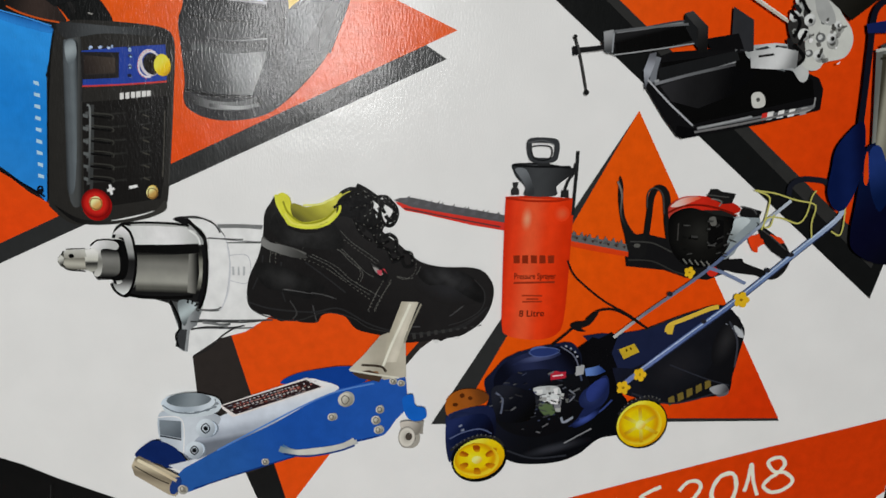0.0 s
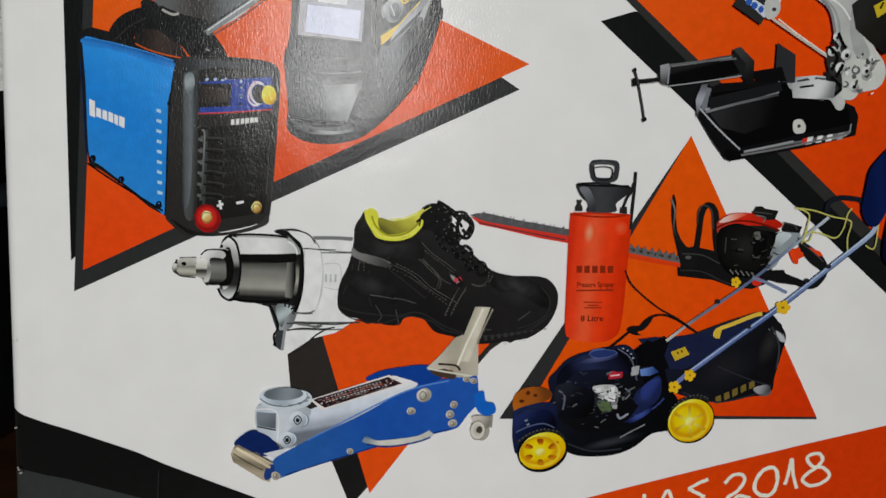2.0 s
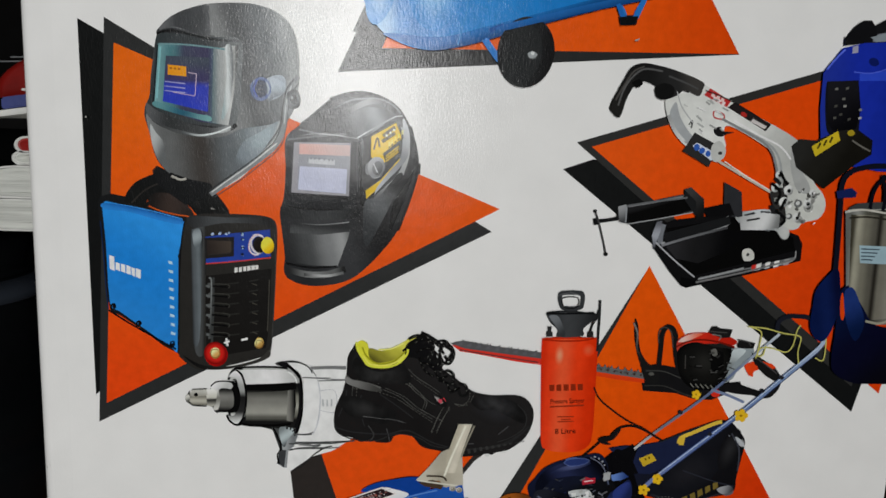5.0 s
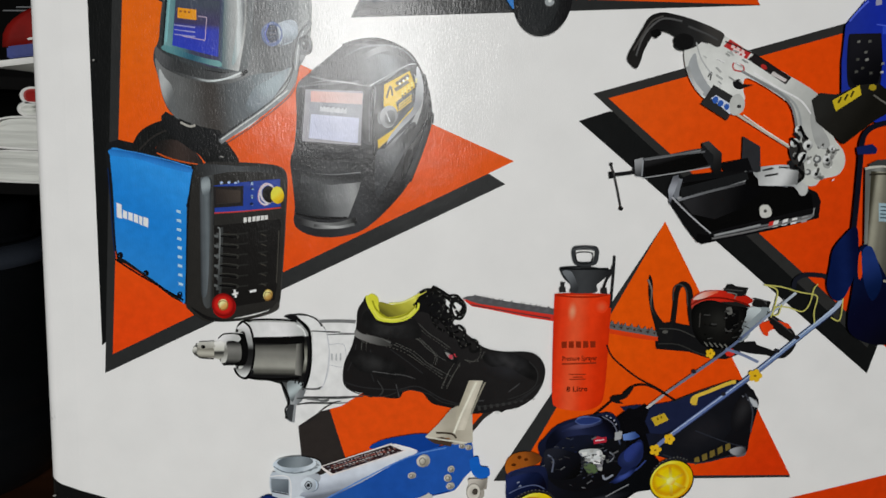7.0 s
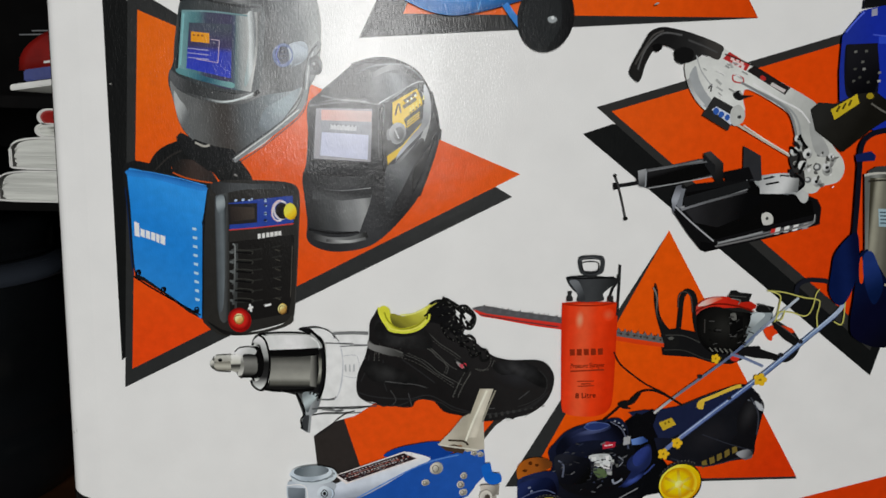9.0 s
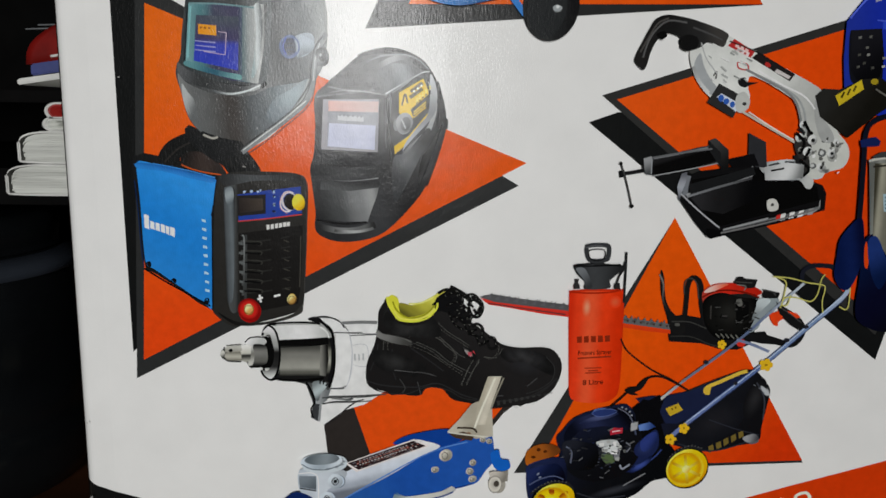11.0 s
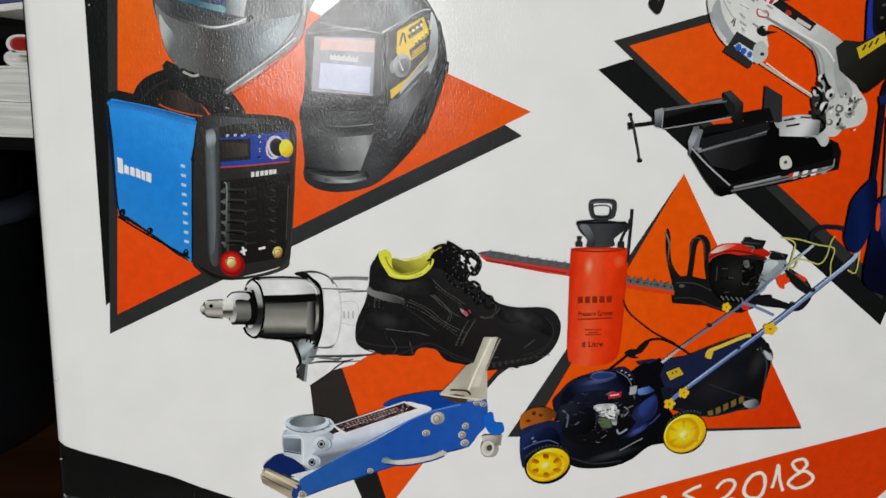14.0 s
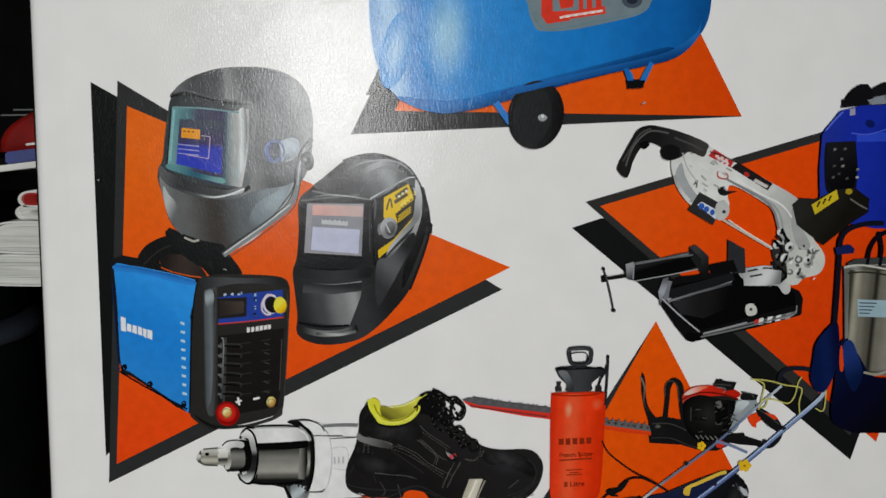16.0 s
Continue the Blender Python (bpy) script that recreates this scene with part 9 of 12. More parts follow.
art("label_bar", poly((76.9, 79.9), (77.2, 80), (77.2, 79.8), (76.9, 79.7)), ink(120, 122, 130), jack)
art("label_bar", poly((70.1, 77.9), (70.7, 78.1), (70.7, 77.9), (70.1, 77.7)), ink(96, 84, 82), jack)
art("label_bar", poly((79.9, 80), (80.5, 80.3), (80.5, 80), (79.9, 79.8)), ink(150, 130, 124), jack)
art("label_bar", poly((69.6, 77.8), (70.4, 78), (70.4, 77.8), (69.6, 77.5)), ink(120, 122, 130), jack)
art("label_bar", poly((68.3, 76.3), (68.9, 76.5), (68.9, 76.3), (68.3, 76.1)), ink(120, 60, 50), jack)
art("label_bar", poly((69.7, 78.2), (70.2, 78.4), (70.2, 78.2), (69.7, 78)), ink(96, 84, 82), jack)
art("label_bar", poly((68.3, 76.8), (69.1, 77), (69.1, 76.8), (68.3, 76.5)), ink(150, 130, 124), jack)
art("label_bar", poly((71.9, 78.6), (72.3, 78.7), (72.4, 78.5), (71.9, 78.3)), ink(120, 60, 50), jack)
art("label_bar", poly((66.4, 77), (66.7, 77.1), (66.7, 76.9), (66.4, 76.8)), ink(120, 60, 50), jack)
art("label_bar", poly((74.2, 79.4), (74.8, 79.6), (74.8, 79.4), (74.3, 79.2)), ink(96, 84, 82), jack)
art("label_bar", poly((74.6, 79.1), (75.4, 79.3), (75.4, 79.1), (74.6, 78.8)), ink(150, 130, 124), jack)
art("label_bar", poly((78.5, 80.5), (79.1, 80.7), (79.1, 80.5), (78.5, 80.2)), ink(96, 84, 82), jack)
art("label_bar", poly((75.1, 79.7), (75.6, 79.9), (75.6, 79.7), (75.1, 79.5)), ink(120, 60, 50), jack)
art("label_bar", poly((72.9, 78), (73.2, 78.1), (73.2, 77.8), (72.9, 77.7)), ink(96, 84, 82), jack)
art("label_bar", poly((73, 78), (73.7, 78.2), (73.7, 78), (73, 77.8)), ink(96, 84, 82), jack)
art("label_bar", poly((67.5, 77.4), (67.9, 77.6), (67.9, 77.3), (67.5, 77.2)), ink(120, 60, 50), jack)
art("label_bar", poly((73.2, 79), (73.7, 79.2), (73.7, 79), (73.2, 78.8)), ink(120, 122, 130), jack)
art("label_bar", poly((66.8, 77.2), (67.5, 77.4), (67.6, 77.2), (66.8, 77)), ink(120, 122, 130), jack)
art("label_bar", poly((75.4, 78.4), (75.8, 78.6), (75.8, 78.3), (75.4, 78.2)), ink(150, 130, 124), jack)
art("label_bar", poly((72.2, 79.1), (72.7, 79.3), (72.7, 79.1), (72.2, 78.9)), ink(120, 60, 50), jack)
art("label_bar", poly((71.4, 77.4), (72, 77.6), (72.1, 77.4), (71.4, 77.2)), ink(120, 122, 130), jack)
art("label_bar", poly((79.2, 79.8), (79.6, 79.9), (79.6, 79.7), (79.2, 79.6)), ink(120, 122, 130), jack)
art("label_bar", poly((71.4, 77.4), (72.2, 77.7), (72.2, 77.4), (71.4, 77.2)), ink(150, 130, 124), jack)
art("label_bar", poly((78.8, 80.6), (79.6, 80.8), (79.6, 80.6), (78.8, 80.4)), ink(120, 60, 50), jack)
art("label_bar", poly((67.4, 75.5), (67.7, 75.6), (67.7, 75.4), (67.4, 75.3)), ink(120, 122, 130), jack)
art("label_bar", poly((74.9, 80.1), (75.6, 80.3), (75.6, 80.1), (74.9, 79.9)), ink(96, 84, 82), jack)
art("label_bar", poly((74.9, 78.7), (75.7, 78.9), (75.7, 78.7), (74.9, 78.5)), ink(120, 60, 50), jack)
art("label_bar", poly((77.3, 80.5), (78.1, 80.8), (78.1, 80.6), (77.4, 80.3)), ink(150, 130, 124), jack)
art("label_bar", poly((75, 79.2), (75.3, 79.3), (75.3, 79.1), (75, 79)), ink(96, 84, 82), jack)
art("label_bar", poly((80.2, 80.1), (80.4, 80.2), (80.5, 80), (80.2, 79.9)), ink(120, 60, 50), jack)
art("label_bar", poly((69.2, 76.2), (69.6, 76.3), (69.6, 76.1), (69.2, 75.9)), ink(96, 84, 82), jack)
art("label_bar", poly((80.2, 80.6), (80.5, 80.7), (80.5, 80.5), (80.2, 80.4)), ink(150, 130, 124), jack)
art("label_bar", poly((75.3, 80.2), (75.8, 80.4), (75.8, 80.2), (75.3, 80)), ink(120, 122, 130), jack)
art("label_bar", poly((74.4, 79.5), (74.7, 79.6), (74.7, 79.4), (74.4, 79.3)), ink(150, 130, 124), jack)
art("label_bar", poly((78.5, 79.5), (79.2, 79.8), (79.2, 79.5), (78.5, 79.3)), ink(120, 122, 130), jack)
art("label_bar", poly((77.5, 81), (77.8, 81.1), (77.8, 80.9), (77.5, 80.8)), ink(96, 84, 82), jack)
art("label_bar", poly((71.5, 77.9), (72, 78.1), (72, 77.9), (71.5, 77.7)), ink(96, 84, 82), jack)
art("label_bar", poly((79.3, 80.3), (79.6, 80.4), (79.6, 80.2), (79.3, 80)), ink(150, 130, 124), jack)
art("label_bar", poly((79.7, 80.9), (80.2, 81.1), (80.2, 80.9), (79.7, 80.7)), ink(96, 84, 82), jack)
art("label_bar", poly((72.6, 77.8), (72.9, 77.9), (72.9, 77.7), (72.6, 77.6)), ink(120, 60, 50), jack)
art("label_bar", poly((76, 79.1), (76.5, 79.2), (76.5, 79), (76, 78.8)), ink(120, 60, 50), jack)
art("label_bar", poly((70.8, 78.2), (71.2, 78.3), (71.2, 78.1), (70.8, 78)), ink(120, 60, 50), jack)
art("label_bar", poly((70.7, 77.6), (71.1, 77.8), (71.1, 77.5), (70.7, 77.4)), ink(150, 130, 124), jack)
art("label_bar", poly((75.5, 80.3), (76.1, 80.5), (76.1, 80.3), (75.5, 80.1)), ink(150, 130, 124), jack)
art("label_bar", poly((74.6, 78.6), (75.2, 78.8), (75.3, 78.6), (74.6, 78.3)), ink(96, 84, 82), jack)
art("label_bar", poly((74.8, 78.2), (75.2, 78.3), (75.2, 78.1), (74.8, 78)), ink(120, 122, 130), jack)
art("label_bar", poly((70.6, 78.1), (71.4, 78.4), (71.4, 78.1), (70.6, 77.9)), ink(150, 130, 124), jack)
art("label_bar", poly((77.1, 79), (77.8, 79.3), (77.8, 79), (77.1, 78.8)), ink(96, 84, 82), jack)
art("label_bar", poly((78.7, 79.6), (79.1, 79.7), (79.1, 79.5), (78.7, 79.4)), ink(96, 84, 82), jack)
art("label_bar", poly((75.6, 78.9), (76.1, 79.1), (76.1, 78.9), (75.6, 78.7)), ink(120, 122, 130), jack)
art("label_bar", poly((77.5, 80.1), (78.3, 80.4), (78.3, 80.1), (77.5, 79.9)), ink(120, 122, 130), jack)
art("label_bar", poly((66.7, 77.1), (67.3, 77.3), (67.3, 77.1), (66.7, 76.9)), ink(120, 60, 50), jack)
art("label_bar", poly((70, 77.4), (70.4, 77.5), (70.4, 77.3), (70, 77.2)), ink(120, 122, 130), jack)
art("label_bar", poly((75, 80.1), (75.3, 80.2), (75.3, 80), (75, 79.9)), ink(120, 60, 50), jack)
art("label_bar", poly((70.7, 77.7), (71.1, 77.8), (71.2, 77.6), (70.7, 77.4)), ink(120, 122, 130), jack)
art("label_bar", poly((80.2, 80.2), (80.5, 80.3), (80.5, 80), (80.3, 79.9)), ink(150, 130, 124), jack)
art("label_bar", poly((76.9, 80.8), (77.3, 80.9), (77.3, 80.7), (76.9, 80.6)), ink(96, 84, 82), jack)
art("label_bar", poly((74.8, 80.1), (75.4, 80.3), (75.4, 80), (74.8, 79.8)), ink(150, 130, 124), jack)
art("label_bar", poly((68.9, 76.5), (69.5, 76.7), (69.5, 76.5), (68.9, 76.3)), ink(120, 60, 50), jack)
art("label_bar", poly((75.1, 79.2), (75.8, 79.5), (75.9, 79.3), (75.1, 79)), ink(96, 84, 82), jack)
art("label_bar", poly((78.6, 81), (79.4, 81.2), (79.4, 81), (78.6, 80.8)), ink(120, 60, 50), jack)
art("label_bar", poly((69.9, 77.8), (70.5, 78.1), (70.5, 77.8), (69.9, 77.6)), ink(96, 84, 82), jack)
art("label_bar", poly((80, 80.5), (80.5, 80.7), (80.5, 80.5), (80, 80.3)), ink(120, 122, 130), jack)
art("label_bar", poly((70.6, 77.1), (71.1, 77.3), (71.1, 77.1), (70.6, 76.9)), ink(120, 122, 130), jack)
art("label_bar", poly((69.5, 76.3), (70, 76.5), (70, 76.2), (69.5, 76.1)), ink(120, 122, 130), jack)
art("label_bar", poly((72.4, 77.8), (73, 78), (73, 77.7), (72.4, 77.6)), ink(120, 60, 50), jack)
art("label_bar", poly((74, 78.4), (74.8, 78.6), (74.8, 78.4), (74, 78.1)), ink(120, 122, 130), jack)
art("label_bar", poly((74.9, 79.2), (75.7, 79.4), (75.7, 79.2), (74.9, 78.9)), ink(120, 122, 130), jack)
art("label_bar", poly((73.6, 78.2), (74.4, 78.5), (74.4, 78.2), (73.6, 78)), ink(150, 130, 124), jack)
art("cup_block", curve((51.7, 74.1), (53.8, 75.3), (60.9, 75.2), (63.8, 74.2), (62.6, 71.6), (59.1, 69.5), (57.9, 66), (55.7, 66.8), (52.2, 69)), ink((0, 176, 186, 196), (0.5, 200, 208, 216), (1, 168, 176, 184), a=(51.7, 71.3), b=(63.6, 71.6)), jack)
art("block_shade", poly((51.9, 72.7), (55.9, 71.7), (55.9, 70), (52, 71)), ink(92, 98, 104), jack)
art("cup", curve((52.7, 76.9), (53.7, 78.4), (58.2, 79.1), (62.4, 78.6), (63.9, 77.3), (63.5, 75.6), (60.9, 74.4), (56.3, 74.2), (53.2, 75)), ink(196, 206, 212), jack, "grey saddle cup")
art("cup_inside", oval(58.1, 77.1, 4.90, 1.50, 2), ink((0, 110, 116, 118), (0.6, 84, 90, 92), (1, 128, 134, 136), a=(53.2, 77), b=(63, 77.2)), jack)
art("cup_tooth", oval(63.1, 77.1, 0.40, 0.30, 0), ink(128, 136, 142), jack)
art("cup_tooth", oval(62.6, 76.4, 0.50, 0.30, 0), ink(128, 136, 142), jack)
art("cup_tooth", oval(61.2, 75.7, 0.50, 0.30, 0), ink(128, 136, 142), jack)
art("cup_tooth", oval(59.2, 75.3, 0.51, 0.40, 0), ink(128, 136, 142), jack)
art("cup_tooth", oval(57, 75.3, 0.40, 0.30, 0), ink(128, 136, 142), jack)
art("cup_tooth", oval(55, 75.6, 0.40, 0.30, 0), ink(128, 136, 142), jack)
art("cup_tooth", oval(53.6, 76.1, 0.40, 0.30, 0), ink(128, 136, 142), jack)
art("cup_tooth", oval(53.1, 76.8, 0.40, 0.30, 0), ink(128, 136, 142), jack)
art("cup_tooth", oval(53.6, 77.6, 0.40, 0.30, 0), ink(128, 136, 142), jack)
art("cup_tooth", oval(55, 78.2, 0.40, 0.32, 0), ink(128, 136, 142), jack)
art("cup_tooth", oval(57, 78.6, 0.40, 0.30, 0), ink(128, 136, 142), jack)
art("cup_tooth", oval(59.2, 78.6, 0.40, 0.30, 0), ink(128, 136, 142), jack)
art("cup_tooth", oval(61.2, 78.4, 0.40, 0.30, 0), ink(128, 136, 142), jack)
art("cup_tooth", oval(62.6, 77.8, 0.40, 0.30, 0), ink(128, 136, 142), jack)
art("near_plate", curve((47.2, 65.5), (48.8, 67.8), (51.2, 69), (54.4, 67.9), (56.3, 66), (57.1, 64), (53.9, 63), (51.8, 63.9)), ink(22, 40, 92), jack)
art("white_gap", poly((53.6, 63.6), (61.1, 65.8), (55.8, 62.5)), ink(206, 210, 216), jack)
art("roller", poly((46.4, 63.4), (47.2, 65.2), (48, 65.6), (55.8, 61.3), (55.6, 59), (55.1, 56.8), (53.7, 57.2), (47, 61.4)), ink((0, 120, 110, 92), (0.3, 190, 178, 152), (0.6, 128, 118, 100), (1, 170, 158, 136), a=(51.5, 64.4), b=(50.2, 59.2)), jack, "beige steel roller")
art("roller_slot", ribbon(0.25, (47, 63.4), (50.5, 61.2), (53.7, 59.6)), ink(60, 54, 46), jack)
art("roller_cap", oval(55, 59.2, 1.00, 2.00, -20), ink(34, 60, 120), jack)
art("bolt", oval(88.9, 78.7, 1.50, 1.60, 0), ink(160, 160, 152), jack)
art("bolt_eye", oval(89.1, 78.6, 0.70, 0.81, 0), ink(104, 102, 94), jack)
art("bolt", oval(86.3, 74.8, 0.80, 0.81, 0), ink(160, 160, 152), jack)
art("bolt_eye", oval(86.4, 74.6, 0.41, 0.50, 0), ink(104, 102, 94), jack)
art("bolt", oval(95.7, 76.6, 0.80, 0.91, 0), ink(160, 160, 152), jack)
art("bolt_eye", oval(95.8, 76.5, 0.40, 0.40, 0), ink(104, 102, 94), jack)
art("bolt", oval(95, 74.2, 0.90, 0.90, 0), ink(160, 160, 152), jack)
art("bolt_eye", oval(95.2, 74, 0.40, 0.51, 0), ink(104, 102, 94), jack)
art("bolt", oval(95.8, 72.2, 0.90, 0.90, 0), ink(160, 160, 152), jack)
art("bolt_eye", oval(95.9, 72, 0.50, 0.50, 0), ink(104, 102, 94), jack)
art("bolt", oval(98.2, 82.7, 0.70, 0.70, 0), ink(160, 160, 152), jack)
art("bolt_eye", oval(98.3, 82.5, 0.40, 0.40, 0), ink(104, 102, 94), jack)
art("bolt", oval(99.9, 82.3, 0.60, 0.61, 0), ink(160, 160, 152), jack)
art("bolt_eye", oval(100, 82.2, 0.30, 0.30, 0), ink(104, 102, 94), jack)
art("bolt", oval(73, 64.7, 0.60, 0.71, 0), ink(160, 160, 152), jack)
art("bolt_eye", oval(73.1, 64.5, 0.30, 0.40, 0), ink(104, 102, 94), jack)
art("bolt", oval(56.5, 58.3, 1.00, 1.00, 0), ink(160, 160, 152), jack)
art("bolt_eye", oval(56.7, 58.2, 0.40, 0.51, 0), ink(104, 102, 94), jack)
art("pivot_edge", oval(61.5, 71.7, 2.00, 1.80, 20), ink(120, 130, 142), jack)
art("pivot", oval(61.4, 71.8, 1.80, 1.70, 20), ink(190, 204, 218), jack)
art("bolt", oval(61.6, 71.8, 0.80, 0.80, 0), ink(120, 126, 132), jack)
art("bolt_eye", oval(61.6, 71.8, 0.40, 0.40, 0), ink(206, 210, 214), jack)
art("pivot_edge", oval(59.1, 67, 2.00, 1.90, 20), ink(120, 130, 142), jack)
art("pivot", oval(58.9, 67.2, 1.90, 1.70, 20), ink(190, 204, 218), jack)
art("bolt", oval(59.2, 67.2, 0.70, 0.80, 0), ink(120, 126, 132), jack)
art("bolt_eye", oval(59.2, 67.2, 0.30, 0.40, 0), ink(206, 210, 214), jack)
art("socket_base", poly((88.9, 84.9), (91.9, 88.2), (94.9, 92.2), (96.5, 93), (100.1, 91.6), (100.6, 83.7), (96.3, 83), (92, 84.3)), ink((0, 196, 190, 174), (0.5, 168, 162, 146), (1, 186, 180, 164), a=(89.9, 86.5), b=(100.4, 86.8)), jack, "beige handle socket")
art("socket_tube", poly((98.9, 99.5), (102.3, 99.5), (99.8, 91.6), (98.5, 86.8), (96.1, 86.7), (96.3, 91.4)), ink((0, 176, 170, 152), (0.5, 206, 200, 184), (1, 180, 174, 156), a=(97.5, 93.7), b=(101.1, 92.7)), jack)
art("rust_spot", poly((91.9, 84.6), (94.8, 84.8), (95.4, 83.6), (92.2, 83.8)), ink(140, 104, 76), jack)
art("rust_spot", ribbon(0.5, (91.5, 86), (95.3, 85.8), (96.5, 84.7)), ink(60, 52, 44), jack)
art("tow_handle", ribbon(1, (76.1, 68.2), (78.3, 67.1), (82.7, 66.9), (87.8, 68.2), (91.3, 69.5)), ink((0, 60, 110, 160), (0.15, 150, 160, 160), (0.6, 206, 206, 196), (1, 170, 174, 176), a=(76.1, 68.2), b=(91.3, 69.5)), jack, "pale tow handle")
art("label_line", dashes(0.21, 0.40, 0.33, (65.51, 75.6), (73.93, 78.65), (81.84, 81.27)), ink(206, 202, 198), jack)
art("label_line", dashes(0.21, 0.40, 0.33, (66.02, 76.32), (74.44, 79.37), (82.22, 81.85)), ink(190, 120, 110), jack)
art("label_line", dashes(0.21, 0.40, 0.33, (66.53, 77.04), (74.95, 80.09), (82.6, 82.42)), ink(186, 184, 186), jack)
art("saddle_rim", oval(57.56, 77.21, 5.24, 2.02, 4), ink((0, 196, 208, 218), (0.5, 160, 172, 182), (1, 206, 216, 226), a=(52.83, 78.2), b=(62.31, 76.5)), jack)
art("saddle_top", oval(57.68, 77.78, 4.33, 1.48, 4), ink((0, 92, 102, 108), (0.6, 130, 140, 146), (1, 100, 108, 114), a=(54.14, 78.52), b=(61.77, 77.05)), jack)
art("saddle_edge", ribbon(0.26, (52.58, 76.52), (54.95, 75.18), (58.77, 75.0), (62.32, 76.22)), ink(96, 108, 118), jack)
art("block_face", poly((51.95, 73.41), (56.16, 73.23), (56.2, 69.54), (52.1, 70.29)), ink((0, 120, 130, 138), (1, 88, 96, 104), a=(52.87, 73.43), b=(55.54, 69.52)), jack)
art("block_edge", ribbon(0.26, (51.55, 73.96), (56.29, 73.52), (56.63, 66.4)), ink(226, 232, 236), jack)
art("block_shade", ribbon(0.33, (52.1, 70.01), (56.2, 69.25)), ink(50, 56, 62), jack)
art("pivot", oval(60.94, 71.79, 1.86, 2.06, 0), ink((0, 206, 216, 224), (1, 146, 156, 166), a=(59.86, 72.9), b=(62.29, 70.11)), jack)
art("pivot_ring", ribbon(0.26, (60.1, 71.77), (60.92, 72.82), (61.77, 71.81), (60.95, 70.77), closed=True), ink(50, 56, 62), jack)
art("pivot_bolt", oval(60.94, 71.79, 0.45, 0.52, 0), ink(24, 26, 28), jack)
art("pivot", oval(58.75, 67.02, 1.73, 1.92, 0), ink((0, 206, 216, 224), (1, 146, 156, 166), a=(57.67, 68.14), b=(60.11, 65.32)), jack)
art("pivot_ring", ribbon(0.27, (58.01, 67.0), (58.74, 67.94), (59.5, 67.04), (58.76, 66.1), closed=True), ink(50, 56, 62), jack)
art("pivot_bolt", oval(58.75, 67.02, 0.45, 0.52, 0), ink(24, 26, 28), jack)
art("bolt", oval(88.56, 78.5, 1.49, 1.53, 0), ink((0, 206, 202, 190), (0.6, 150, 146, 134), (1, 90, 88, 80), a=(87.94, 79.1), b=(90.11, 77.29)), jack)
art("bolt_hex", ribbon(0.19, (87.8, 78.79), (88.51, 79.43), (89.29, 78.67), (88.9, 77.72), (88.15, 77.7), closed=True), ink(96, 92, 84), jack)
art("bolt", oval(85.9, 74.72, 0.81, 0.83, 0), ink((0, 206, 202, 190), (0.6, 150, 146, 134), (1, 90, 88, 80), a=(85.56, 75.05), b=(86.75, 74.05)), jack)
art("bolt_hex", ribbon(0.19, (85.49, 74.88), (85.88, 75.23), (86.3, 74.81), (86.08, 74.29), (85.68, 74.28), closed=True), ink(96, 92, 84), jack)
art("bolt", oval(95.59, 76.55, 0.82, 0.84, 0), ink((0, 206, 202, 190), (0.6, 150, 146, 134), (1, 90, 88, 80), a=(95.24, 76.88), b=(96.44, 75.88)), jack)
art("bolt_hex", ribbon(0.19, (95.17, 76.71), (95.56, 77.06), (95.99, 76.64), (95.77, 76.12), (95.37, 76.11), closed=True), ink(96, 92, 84), jack)
art("bolt", oval(94.9, 74.23, 0.95, 0.98, 0), ink((0, 206, 202, 190), (0.6, 150, 146, 134), (1, 90, 88, 80), a=(94.5, 74.62), b=(95.9, 73.45)), jack)
art("bolt_hex", ribbon(0.19, (94.41, 74.42), (94.87, 74.83), (95.37, 74.34), (95.12, 73.73), (94.64, 73.72), closed=True), ink(96, 92, 84), jack)
art("bolt", oval(95.43, 72.08, 0.82, 0.85, 0), ink((0, 206, 202, 190), (0.6, 150, 146, 134), (1, 90, 88, 80), a=(95.09, 72.42), b=(96.3, 71.41)), jack)
art("bolt_hex", ribbon(0.19, (95.01, 72.24), (95.4, 72.6), (95.84, 72.18), (95.62, 71.65), (95.21, 71.64), closed=True), ink(96, 92, 84), jack)
art("bolt", oval(97.94, 82.73, 0.68, 0.70, 0), ink((0, 206, 202, 190), (0.6, 150, 146, 134), (1, 90, 88, 80), a=(97.65, 83.01), b=(98.65, 82.19)), jack)
art("bolt_hex", ribbon(0.19, (97.59, 82.86), (97.91, 83.16), (98.27, 82.81), (98.1, 82.38), (97.76, 82.37), closed=True), ink(96, 92, 84), jack)
art("bolt", oval(99.59, 82.36, 0.68, 0.70, 0), ink((0, 206, 202, 190), (0.6, 150, 146, 134), (1, 90, 88, 80), a=(99.3, 82.63), b=(100.31, 81.81)), jack)
art("bolt_hex", ribbon(0.19, (99.24, 82.49), (99.57, 82.78), (99.93, 82.44), (99.75, 82.01), (99.41, 82.0), closed=True), ink(96, 92, 84), jack)
art("bolt", oval(72.75, 64.73, 0.68, 0.70, 0), ink((0, 206, 202, 190), (0.6, 150, 146, 134), (1, 90, 88, 80), a=(72.48, 65.01), b=(73.45, 64.16)), jack)
art("bolt_hex", ribbon(0.19, (72.41, 64.87), (72.74, 65.17), (73.09, 64.81), (72.9, 64.37), (72.56, 64.36), closed=True), ink(96, 92, 84), jack)
art("bolt", oval(56.32, 58.55, 0.80, 0.83, 0), ink((0, 206, 202, 190), (0.6, 150, 146, 134), (1, 90, 88, 80), a=(55.99, 58.9), b=(57.13, 57.86)), jack)
